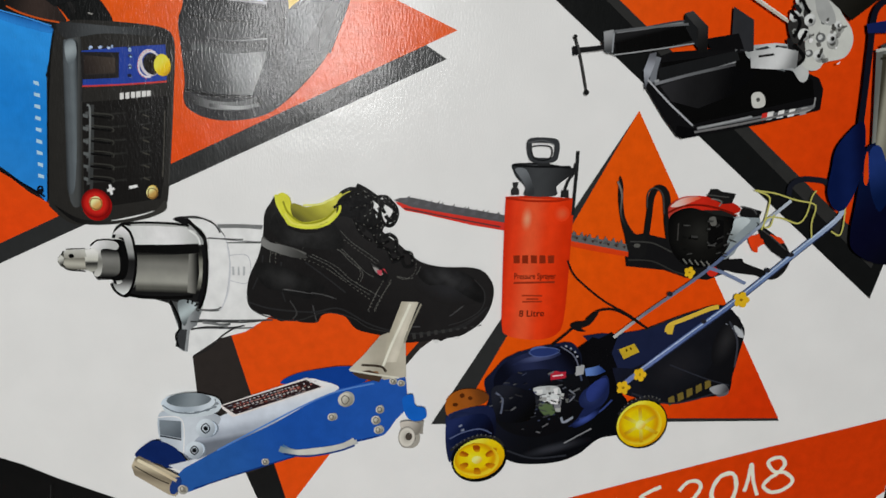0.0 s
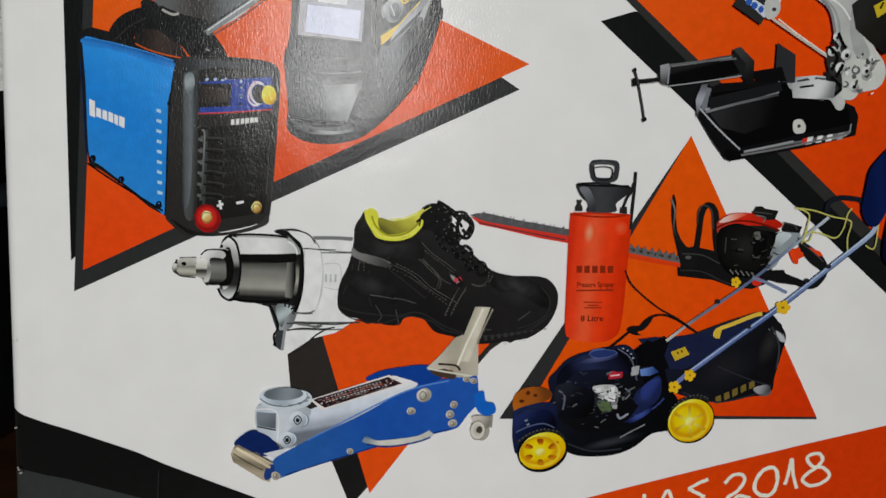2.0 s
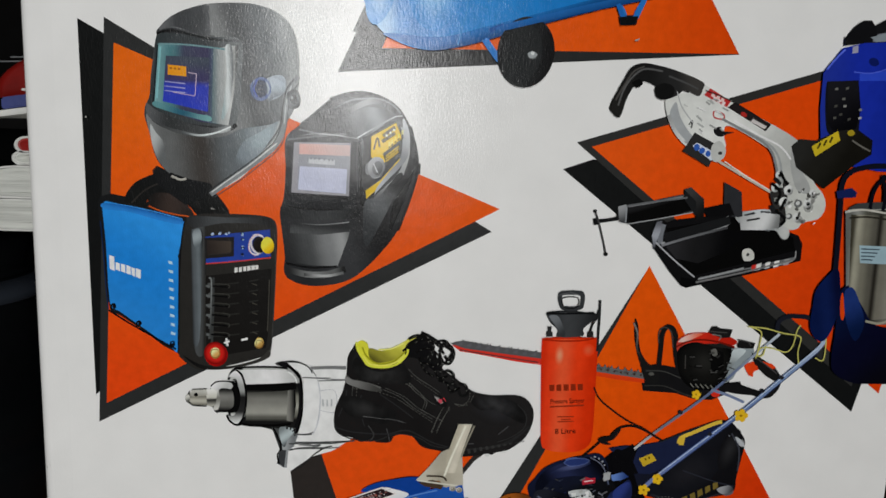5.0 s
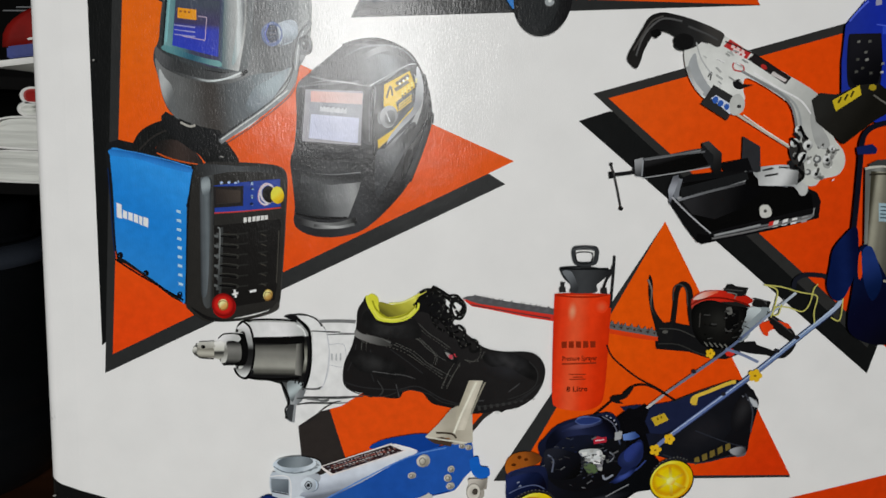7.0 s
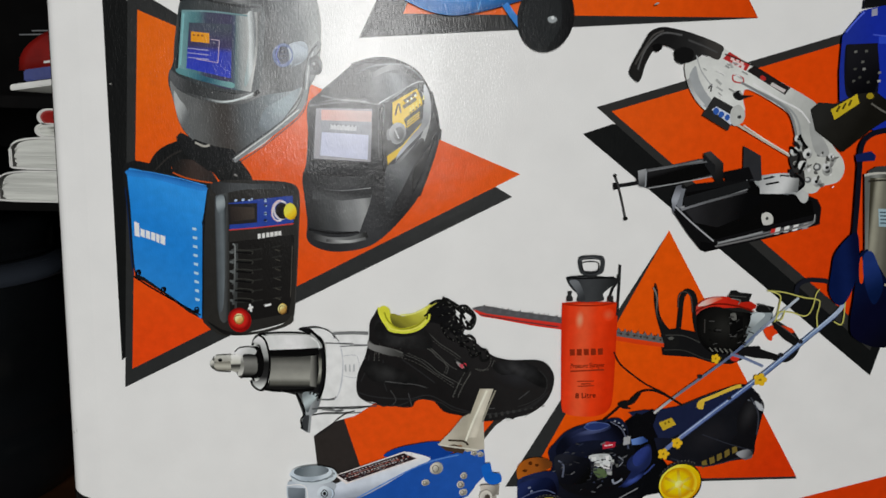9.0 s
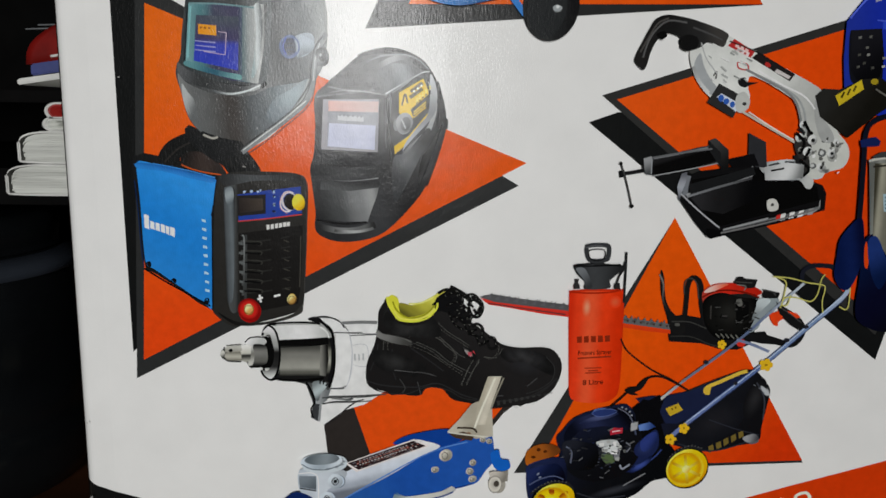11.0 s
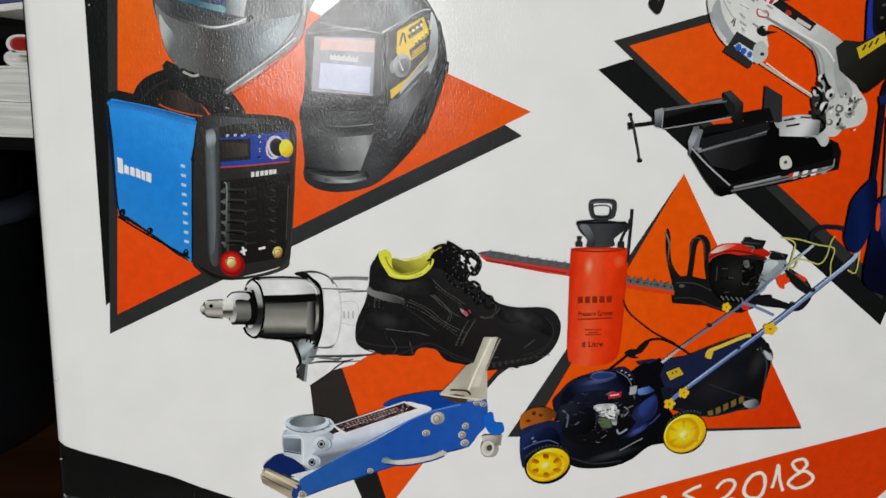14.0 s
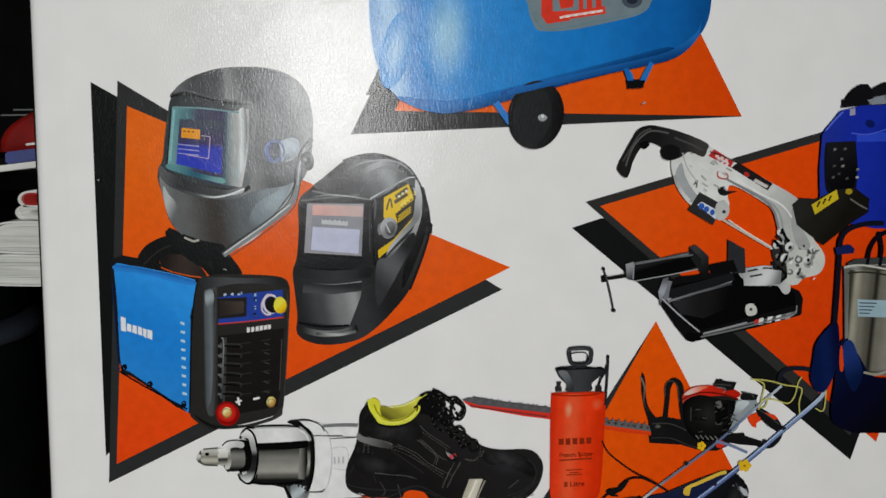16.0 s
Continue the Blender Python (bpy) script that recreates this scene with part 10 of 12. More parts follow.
art("bolt_hex", ribbon(0.19, (55.91, 58.72), (56.31, 59.08), (56.72, 58.65), (56.48, 58.12), (56.08, 58.11), closed=True), ink(96, 92, 84), jack)
art("grip", ribbon(1.22, (75.63, 67.7), (78.1, 66.88), (82.43, 67.27), (87.84, 68.27), (90.77, 69.79)), ink((0, 120, 140, 150), (0.3, 206, 206, 198), (1, 186, 186, 180), a=(75.63, 67.7), b=(90.77, 69.79)), jack)
art("grip_shade", ribbon(0.41, (76.48, 66.56), (81.12, 66.08), (87.2, 67.24), (90.83, 68.63)), ink(24, 56, 120), jack)
art("roller_gloss", ribbon(0.66, (47.63, 64.76), (51.61, 62.53), (55.23, 60.28)), ink((0, 226, 214, 186), (1, 196, 180, 150), a=(47.63, 64.76), b=(55.23, 60.28)), jack)
art("socket_slot", poly((89.48, 84.31), (93.08, 84.98), (95.84, 83.94), (95.24, 82.51), (91.15, 83.24)), ink(70, 56, 46), jack)
art("socket_line", ribbon(0.40, (89.18, 84.86), (93.8, 84.16), (99.25, 83.48)), ink(206, 204, 190), jack)
art("lever_gloss", ribbon(0.53, (100.67, 99.06), (98.84, 94.34), (97.22, 90.14), (95.85, 85.91)), ink(226, 222, 206), jack)
art("lever_shade", ribbon(0.40, (102.81, 99.14), (100.98, 94.41), (99.86, 90.92)), ink(140, 136, 122), jack)
art("caster_fork", curve((99.86, 73.78), (102.58, 74.14), (104.29, 73.32), (103.6, 71.27), (101.12, 71.2)), ink((0, 196, 190, 180), (1, 120, 116, 108), a=(100.41, 73.8), b=(103.88, 71.27)), jack)
art("caster", oval(101.43, 70.63, 1.78, 2.40, 0), ink((0, 120, 114, 106), (0.5, 190, 186, 176), (0.8, 206, 202, 192), (1, 130, 126, 118), a=(101.43, 70.63), b=(103.23, 70.67), tall=1.3), jack)
art("caster_hub", oval(101.84, 70.79, 0.69, 0.85, 0), ink(70, 64, 58), jack)

# band saw
saw = art("printed_band_saw", poly((144, 144), (145.8, 149.9), (148.2, 151), (163.8, 153.1), (170.2, 151.1), (179, 148), (180.2, 146), (180.2, 141.9), (169.1, 138.6), (152.8, 134.7), (151.4, 135), (148.2, 138.5)), ink(22, 22, 23), catalogue, "printed grey and black band saw")
art("base_face", poly((146.5, 148.9), (163.1, 152), (177.7, 147.6), (178.5, 144.3), (153.9, 137.5), (147.9, 143.6)), ink(14, 14, 15), saw)
art("base_edge", ribbon(1.3, (145.8, 149.9), (145.3, 147.3), (145.3, 145.1)), ink(110, 114, 120), saw)
art("base_edge", ribbon(0.4, (155.3, 136.7), (166.2, 139.4), (179, 142.7)), ink(104, 106, 108), saw)
art("base_cheek", poly((143.2, 147.2), (144.1, 150.4), (145.4, 150.8), (145.3, 148.6), (144.4, 145.6), (143.9, 143.5)), ink((0, 92, 94, 100), (0.5, 150, 154, 162), (1, 70, 72, 78), a=(144.8, 150.6), b=(143.7, 143.7)), saw)
art("base_sheen", poly((146.2, 145.1), (152.7, 146.7), (160.6, 149.3), (166.4, 148.2), (161.4, 143.6), (155, 140.7), (149.5, 141.7)), ink((0, 44, 44, 46), (0.5, 30, 30, 31), (1, 16, 16, 17), a=(147.2, 144.9), b=(161.5, 143.1)), saw)
art("base_edge", ribbon(0.5, (145.6, 145.3), (152.5, 147.1), (160.5, 149.6), (161.2, 150.7)), ink(146, 148, 150), saw)
art("base_edge", ribbon(0.35, (144.3, 145.5), (149, 141.4), (154.4, 137.3)), ink(168, 170, 174), saw)
art("base_edge", ribbon(0.4, (155.4, 136.9), (160.8, 138.3), (166.3, 139.8)), ink(150, 152, 154), saw)
art("base_edge", ribbon(0.25, (173.5, 140.4), (178.2, 141.9), (178.8, 144.3)), ink(150, 150, 150), saw)
art("base_edge", ribbon(0.4, (160.4, 149.7), (161.1, 150.9), (161.2, 153)), ink(120, 122, 124), saw)
art("base_foot", poly((151.1, 137.2), (155.1, 136.7), (155, 135.3), (152.5, 134.6), (151, 135.5)), ink(17, 17, 18), saw)
art("name_bar", poly((168.3, 140.5), (169.5, 140.8), (169.3, 139.3), (168.1, 139)), ink(200, 50, 44), saw)
art("name_bar", poly((169.4, 140.8), (170.6, 141.1), (170.4, 139.5), (169.2, 139.2)), ink(214, 214, 212), saw)
art("name_bar", poly((171.6, 141.2), (172.8, 141.5), (172.6, 140), (171.3, 139.7)), ink(222, 222, 220), saw)
art("name_bar", poly((173.8, 141.6), (175, 141.9), (174.8, 140.4), (173.5, 140.1)), ink(222, 222, 220), saw)
art("name_bar", poly((176.2, 142.1), (177.5, 142.4), (177.3, 140.9), (176, 140.6)), ink(150, 150, 150), saw)
art("lug", curve((165.6, 144), (167.2, 144.6), (168.4, 143.5), (168.4, 141.9), (166.2, 141.6)), ink(196, 196, 190), saw)
art("lug_eye", oval(167, 143.1, 0.40, 0.41, 0), ink(70, 70, 68), saw)
art("vise_bed", poly((146.1, 147.8), (161.4, 152.2), (162.2, 150.4), (151.4, 146.6), (146.7, 144.4)), ink(30, 31, 32), saw)
art("casting", curve((163.1, 152.9), (166.5, 153.7), (169.9, 154.1), (172.9, 153.7), (175.1, 151.8), (176.6, 149.1), (176.3, 147.3), (175, 147.2), (173.3, 149), (171.4, 149.2), (167.8, 149.8), (163.9, 150.9)), ink((0, 150, 154, 154), (0.35, 196, 200, 200), (0.7, 150, 154, 156), (1, 186, 188, 186), a=(163.6, 153.1), b=(175.5, 149)), saw, "grey casting")
art("casting_slot", poly((165, 152.7), (167.3, 153.4), (168.1, 153.1), (165.6, 152.2)), ink(58, 60, 62), saw)
art("casting_slot", poly((169.1, 153.7), (171.6, 153.6), (170.9, 152.8), (169, 152.9)), ink(58, 60, 62), saw)
art("casting_slot", poly((172.4, 151.6), (174.4, 151.2), (174, 149.9), (172.1, 150.3)), ink(58, 60, 62), saw)
art("casting_edge", ribbon(0.35, (164.2, 150.8), (168.1, 149.7), (171.7, 149)), ink(96, 100, 102), saw)
art("screw_rod", ribbon(0.9, (129.4, 150.1), (132.7, 150.6), (136.8, 151.4)), ink(28, 28, 29), saw)
art("screw_head", poly((128.8, 150.8), (130.1, 151.1), (130.4, 149.5), (129.1, 149.2)), ink(24, 24, 25), saw)
art("vise_cylinder", curve((135.3, 152.3), (136, 153.8), (142.3, 155.3), (150.2, 157.1), (151.9, 156.2), (152.5, 153.8), (145.3, 152), (137.5, 150), (135.8, 150.4)), ink((0, 64, 66, 68), (0.3, 24, 24, 25), (1, 18, 18, 19), a=(143.6, 155.6), b=(144.9, 151.2)), saw, "black vise cylinder")
art("cylinder_side", poly((136.6, 153.6), (150.6, 156.6), (153, 155), (153.5, 153.1), (137.5, 149.9)), ink((0, 34, 34, 35), (0.3, 15, 15, 16), (0.9, 14, 14, 15), (1, 52, 53, 54), a=(144.6, 155.5), b=(146, 151.1)), saw)
art("cylinder_end", poly((134.8, 152.6), (135.5, 154), (136.8, 154.1), (136.8, 150.1), (135.6, 149.9)), ink(142, 146, 150), saw)
art("cylinder_end", poly((134.3, 152.2), (135.1, 152.4), (135.4, 150.8), (134.6, 150.6)), ink(30, 30, 31), saw)
art("cylinder_edge", ribbon(0.25, (137, 149.7), (145.2, 151.3), (153.5, 153.1)), ink(150, 152, 154), saw)
art("cylinder_gloss", ribbon(0.4, (137.1, 153.9), (143.6, 155.2), (150, 156.6)), ink(120, 122, 124), saw)
art("vise_jaw", poly((150.1, 157.9), (151.3, 158.7), (154.7, 155.7), (155.4, 152.3), (153.2, 152.2), (150.6, 155.6)), ink(32, 33, 34), saw)
art("jaw_gloss", ribbon(0.3, (151.4, 158.5), (154.4, 155.7)), ink(104, 106, 108), saw)
art("back_jaw", poly((159.6, 160.3), (164, 158.1), (164.8, 152), (162, 152.2), (160, 154.6)), ink(46, 47, 50), saw)
art("back_jaw", poly((154.7, 153.9), (161.3, 155.4), (162.8, 152.5), (156.3, 151.8)), ink(20, 20, 21), saw)
art("tommy_bar", ribbon(0.4, (129.2, 152.6), (130.4, 149.4), (131.4, 146.1), (132.4, 142.4)), ink(60, 60, 60), saw)
art("bar_end", oval(129.2, 152.6, 0.40, 0.41, 0), ink(30, 30, 30), saw)
art("bar_end", oval(132.4, 142.4, 0.50, 0.50, 0), ink(30, 30, 30), saw)
art("bow", curve((143.9, 178.8), (145.3, 180.6), (148.8, 180.5), (152.2, 182.4), (155.3, 181.3), (166.8, 175.5), (176.6, 170.3), (178.1, 165.9), (181.4, 160.8), (184, 157.9), (184.8, 155), (183.5, 152.3), (179.7, 151.1), (178.5, 149.7), (176.6, 149.4), (174.7, 150.7), (174.7, 152.6), (174.8, 155.8), (172.5, 160.5), (171.5, 165.4), (168.9, 168.7), (159.5, 173.4), (158.5, 170.9), (159.1, 168.6), (157.4, 167), (153, 167.1), (149.4, 168.5), (146.3, 171.7), (144.5, 175.4)), ink((0, 206, 208, 204), (0.3, 216, 218, 214), (0.7, 176, 178, 174), (1, 196, 198, 192), a=(146.6, 176.2), b=(181, 154.1)), saw, "pale grey cast bow")
art("hinge_mark", poly((171.4, 158.6), (172.3, 159.4), (173.4, 157.7), (172.8, 156.2), (171.6, 156.9)), ink(34, 34, 35), saw)
art("hinge_mark", poly((171.5, 161.3), (172.2, 161.9), (173.5, 160.5), (173.1, 159.7)), ink(34, 34, 35), saw)
art("hinge_mark", poly((171.1, 155.1), (172.4, 155.2), (173.5, 151.9), (172.1, 151.6)), ink(34, 34, 35), saw)
art("hinge_mark", poly((173.5, 156.7), (174.8, 157.3), (175.2, 156.3), (174, 155.5)), ink(34, 34, 35), saw)
art("hinge_bolt", oval(178, 155.7, 1.00, 0.91, 0), ink(96, 98, 98), saw)
art("hinge_bolt", oval(177.9, 155.8, 0.51, 0.51, 0), ink(190, 192, 190), saw)
art("hinge_bolt", oval(176.1, 152.6, 0.80, 0.73, 0), ink(96, 98, 98), saw)
art("hinge_bolt", oval(175.9, 152.7, 0.50, 0.41, 0), ink(190, 192, 190), saw)
art("hinge_bolt", oval(173.5, 159, 0.50, 0.51, 0), ink(96, 98, 98), saw)
art("hinge_bolt", oval(173.3, 159.1, 0.30, 0.30, 0), ink(190, 192, 190), saw)
art("hinge_bolt", oval(178.1, 158.7, 0.51, 0.51, 0), ink(96, 98, 98), saw)
art("hinge_bolt", oval(177.9, 158.9, 0.30, 0.20, 0), ink(190, 192, 190), saw)
art("bow_shade", curve((146.4, 178.4), (147.5, 175.5), (149.5, 172.3), (152.2, 169.3), (149.6, 169), (146.8, 171.9), (145.1, 175.4)), ink(158, 162, 164), saw)
art("bow_shade", ribbon(0.5, (159.7, 174), (169, 169.7), (172.3, 166), (173.6, 160.5)), ink(150, 154, 154), saw)
art("bow_shade", curve((175.2, 168.7), (177.2, 164.6), (180.4, 159.9), (179.8, 158.1), (177.1, 159.3), (175.2, 164.5)), ink(160, 162, 160), saw)
art("red_label", poly((152.8, 180.2), (154.2, 181.8), (159.3, 179), (158.5, 177.6)), ink(178, 48, 48), saw, "red label")
art("black_label", poly((158.7, 177.6), (160.2, 178.8), (169.5, 174.1), (168.3, 172.4)), ink(38, 34, 34), saw, "black label")
art("label_bar", poly((154.8, 180.9), (155.5, 180.6), (155.4, 179.7), (154.5, 180)), ink(222, 190, 186), saw)
art("label_bar", poly((156, 180.3), (156.7, 180), (156.5, 179.1), (155.7, 179.5)), ink(222, 190, 186), saw)
art("label_bar", poly((157.1, 179.8), (157.8, 179.4), (157.7, 178.5), (156.8, 178.9)), ink(222, 190, 186), saw)
art("label_bar", poly((165, 175.2), (168.5, 173.5), (168, 172.9), (164.5, 174.5)), ink(196, 190, 188), saw)
art("label_dot", oval(162.7, 176.1, 0.80, 0.51, -30), ink(170, 46, 42), saw)
art("small_mark", ribbon(0.35, (155.6, 176.6), (157.8, 176), (157.9, 174.9), (155.8, 175.2), closed=True), ink(178, 60, 60), saw)
art("wing_screw", curve((155.9, 172.5), (157.4, 173.1), (158.3, 172.1), (160.8, 172), (159, 171.4), (157.7, 170.8), (156.3, 171.3)), ink(30, 30, 31), saw)
art("small_screw", ribbon(0.35, (149.9, 173.3), (150.6, 174.3), (150.5, 172.6)), ink(60, 60, 60), saw)
art("handle", curve((131.1, 176.1), (131.2, 177.8), (132.5, 180.6), (134, 183.6), (135.3, 185.8), (137.6, 186.8), (140.2, 186.7), (145.5, 185.6), (152.2, 183.2), (152.4, 181.4), (151.5, 179.9), (148.2, 181), (146.2, 179.7), (143.4, 178.8), (141.5, 179.7), (141.5, 181.7), (138.8, 182.8), (137, 182), (135.9, 181), (134.6, 178.2), (134, 175.7), (133.1, 174.4)), ink((0, 34, 33, 32), (0.4, 28, 28, 28), (0.75, 40, 40, 40), (1, 60, 58, 56), a=(132.1, 176.8), b=(151.3, 181.4)), saw, "black pistol handle")
art("handle_trigger", curve((135.7, 182.4), (137.4, 183.2), (138.3, 182.3), (137.1, 181.3)), ink(18, 18, 18), saw)
art("handle_gloss", ribbon(0.4, (132.2, 178.3), (134.2, 182.1), (136, 184.9), (138.4, 186.1)), ink(70, 68, 66), saw)
art("guide_box", poly((151.4, 171.6), (157.2, 168.8), (156.4, 165.9), (155.4, 163.7), (148.9, 167.2)), ink(46, 46, 46), saw, "dark guide box")
art("sticker", poly((151.1, 168.5), (152.2, 169.3), (156.8, 167), (156, 165.1)), ink(200, 208, 222), saw)
art("sticker_disc", oval(152.2, 168.2, 0.70, 0.81, 0), ink(50, 90, 170), saw)
art("sticker_disc", oval(153.5, 167.5, 0.70, 0.71, 0), ink(50, 90, 170), saw)
art("sticker_disc", oval(155, 166.8, 0.60, 0.71, 0), ink(50, 90, 170), saw)
art("guide_arm", curve((155.8, 168.7), (157.6, 169.8), (159.1, 168.1), (158.9, 166), (157.1, 164.9), (155.9, 165.9)), ink(186, 188, 184), saw)
art("guide_bolt", oval(157.9, 167, 0.50, 0.40, 0), ink(60, 60, 60), saw)
art("blade_rod", ribbon(0.55, (157.6, 165.2), (164.6, 161.5), (171.8, 157.8)), ink(190, 182, 168), saw)
art("clamp", curve((170.9, 158.1), (173.2, 159.4), (175.1, 157.7), (174.9, 155), (172.5, 154.4)), ink(48, 47, 46), saw)
art("clamp", curve((174.3, 161.3), (175.8, 158.7), (174.8, 158.2), (173.7, 160)), ink(48, 47, 46), saw)
art("clamp", curve((173.3, 154.9), (174.7, 155), (175.4, 151.5), (174.1, 151)), ink(48, 47, 46), saw)
art("bolt", oval(178.5, 151.9, 1.00, 0.92, 0), ink(150, 152, 148), saw)
art("bolt_eye", oval(178.5, 151.9, 0.50, 0.51, 0), ink(74, 74, 72), saw)
art("bolt", oval(180.6, 154.9, 1.20, 1.22, 0), ink(150, 152, 148), saw)
art("bolt_eye", oval(180.6, 154.9, 0.60, 0.61, 0), ink(74, 74, 72), saw)
art("bolt", oval(181.6, 157.6, 0.90, 0.92, 0), ink(150, 152, 148), saw)
art("bolt_eye", oval(181.6, 157.6, 0.40, 0.51, 0), ink(74, 74, 72), saw)
art("bolt", oval(172.5, 156.5, 0.50, 0.51, 0), ink(150, 152, 148), saw)
art("bolt_eye", oval(172.5, 156.5, 0.30, 0.30, 0), ink(74, 74, 72), saw)
art("bolt", oval(175.7, 155.8, 0.50, 0.51, 0), ink(150, 152, 148), saw)
art("bolt_eye", oval(175.7, 155.8, 0.20, 0.32, 0), ink(74, 74, 72), saw)
art("arm_shade", ribbon(0.83, (144.94, 175.37), (146.6, 172.04), (149.07, 169.39)), ink((0, 150, 152, 152), (1, 206, 208, 206), a=(144.94, 175.37), b=(149.07, 169.39)), saw)
art("arm_edge", ribbon(0.56, (157.61, 174.93), (163.56, 172.1), (168.08, 169.76), (170.65, 167.06), (172.28, 162.39)), ink(128, 130, 130), saw)
art("arm_gloss", ribbon(0.42, (160.46, 174.74), (166.46, 171.63), (172.17, 169.04), (175.08, 166.07)), ink(236, 238, 236), saw)
art("grip_gloss", ribbon(0.41, (132.89, 177.15), (134.0, 180.91), (135.98, 183.88), (138.6, 185.55), (142.77, 185.17)), ink(84, 84, 84), saw)
art("grip_gloss", ribbon(0.41, (144.23, 184.16), (148.52, 182.71), (151.41, 181.47)), ink(70, 70, 70), saw)
art("grip_knob", curve((141.15, 181.14), (142.98, 182.53), (145.53, 181.81), (145.43, 179.67), (142.7, 179.05)), ink(24, 24, 24), saw)
art("plate_bar", dashes(0.98, 0.70, 0.42, (154.34, 179.95), (158.02, 178.18)), ink(236, 206, 206), saw)
art("plate_edge", ribbon(0.28, (153.11, 181.25), (160.09, 178.79), (169.38, 173.9)), ink(30, 30, 30), saw)
art("arm_line", ribbon(0.28, (146.45, 180.77), (147.85, 177.34), (150.66, 173.91)), ink(170, 172, 172), saw)
art("motor_top", poly((180.18, 167.3), (185.04, 170.75), (189.51, 172.53), (192.63, 170.95), (188.6, 167.79), (181.74, 163.72)), ink((0, 38, 36, 30), (1, 64, 62, 54), a=(181.71, 164.0), b=(191.05, 171.88)), saw)
art("motor_label", poly((180.35, 168.42), (185.66, 172.98), (186.72, 171.35), (181.46, 166.22)), ink(216, 186, 30), saw)
art("label_mark", dashes(0.58, 0.73, 0.58, (181.83, 168.18), (185.3, 171.04)), ink(60, 50, 10), saw)
art("motor_ring", ribbon(0.44, (189.51, 172.53), (193.51, 170.98), (194.33, 169.05)), ink(90, 90, 84), saw)
art("machine_part", oval(180.26, 155.82, 1.02, 1.05, 0), ink((0, 206, 208, 206), (1, 96, 98, 98), a=(179.94, 156.09), b=(181.39, 154.85)), saw)
art("machine_hole", oval(180.42, 155.68, 0.41, 0.42, 0), ink(30, 30, 30), saw)
art("machine_part", oval(175.26, 158.82, 1.16, 1.20, 0), ink((0, 206, 208, 206), (1, 96, 98, 98), a=(174.94, 159.09), b=(176.54, 157.72)), saw)
art("machine_hole", oval(175.42, 158.68, 0.46, 0.48, 0), ink(30, 30, 30), saw)
art("machine_part", oval(177.99, 152.38, 1.02, 1.05, 0), ink((0, 206, 208, 206), (1, 96, 98, 98), a=(177.66, 152.66), b=(179.12, 151.4)), saw)
art("machine_hole", oval(178.15, 152.24, 0.41, 0.42, 0), ink(30, 30, 30), saw)
art("machine_part", oval(172.57, 162.39, 0.86, 0.89, 0), ink((0, 206, 208, 206), (1, 96, 98, 98), a=(172.25, 162.66), b=(173.52, 161.58)), saw)
art("machine_hole", oval(172.73, 162.26, 0.35, 0.36, 0), ink(30, 30, 30), saw)
art("machine_part", oval(181.15, 158.37, 0.74, 0.76, 0), ink((0, 206, 208, 206), (1, 96, 98, 98), a=(180.83, 158.65), b=(181.96, 157.69)), saw)
art("machine_hole", oval(181.32, 158.24, 0.29, 0.30, 0), ink(30, 30, 30), saw)
art("machine_part", oval(172.01, 159.31, 1.02, 1.05, 0), ink((0, 206, 208, 206), (1, 96, 98, 98), a=(171.69, 159.58), b=(173.13, 158.35)), saw)
art("machine_hole", oval(172.17, 159.17, 0.41, 0.42, 0), ink(30, 30, 30), saw)
art("machine_part", oval(174.39, 155.99, 1.17, 1.20, 0), ink((0, 206, 208, 206), (1, 96, 98, 98), a=(174.07, 156.26), b=(175.67, 154.88)), saw)
art("machine_hole", oval(174.55, 155.85, 0.47, 0.48, 0), ink(30, 30, 30), saw)
art("machine_part", ribbon(0.72, (171.03, 160.41), (173.29, 158.21), (172.41, 155.39)), ink(20, 20, 20), saw)
art("machine_part", ribbon(0.72, (172.77, 163.23), (174.16, 161.03), (175.12, 160.21)), ink(20, 20, 20), saw)
art("machine_part", ribbon(0.73, (172.56, 153.98), (175.12, 151.76), (173.28, 149.74)), ink(20, 20, 20), saw)
art("machine_part", ribbon(0.73, (174.89, 156.84), (173.72, 154.0)), ink(20, 20, 20), saw)
art("bed_gloss", ribbon(0.57, (145.68, 144.79), (152.93, 147.15), (161.37, 149.55)), ink((0, 120, 122, 126), (0.6, 96, 98, 100), (1, 60, 60, 62), a=(145.68, 144.79), b=(161.37, 149.55)), saw)
art("bed_rail", ribbon(0.44, (154.75, 136.06), (163.88, 138.17), (173.89, 140.87), (178.75, 142.38)), ink(112, 112, 112), saw)
art("vice_gloss", ribbon(0.42, (135.65, 153.85), (142.32, 155.09), (151.01, 156.37)), ink(96, 98, 100), saw)
art("vice_end", poly((134.53, 153.83), (136.45, 154.42), (136.49, 149.98), (135.06, 150.23)), ink((0, 150, 152, 154), (1, 60, 62, 64), a=(134.79, 154.12), b=(136.21, 149.97)), saw)
art("vice_jaw", poly((150.0, 158.29), (151.65, 158.88), (155.02, 156.17), (155.44, 151.42), (153.46, 151.11), (153.07, 155.57)), ink((0, 60, 60, 60), (1, 24, 24, 24), a=(150.28, 158.3), b=(155.36, 152.26)), saw)
art("bracket", poly((164.02, 152.13), (169.71, 153.36), (173.84, 152.87), (173.86, 149.75), (170.13, 149.12), (164.6, 149.03)), ink((0, 170, 172, 172), (0.6, 206, 208, 208), (1, 120, 122, 122), a=(164.28, 152.42), b=(173.04, 149.17)), saw)
art("bracket_slot", ribbon(0.44, (165.84, 151.32), (168.97, 151.94)), ink(30, 30, 30), saw)
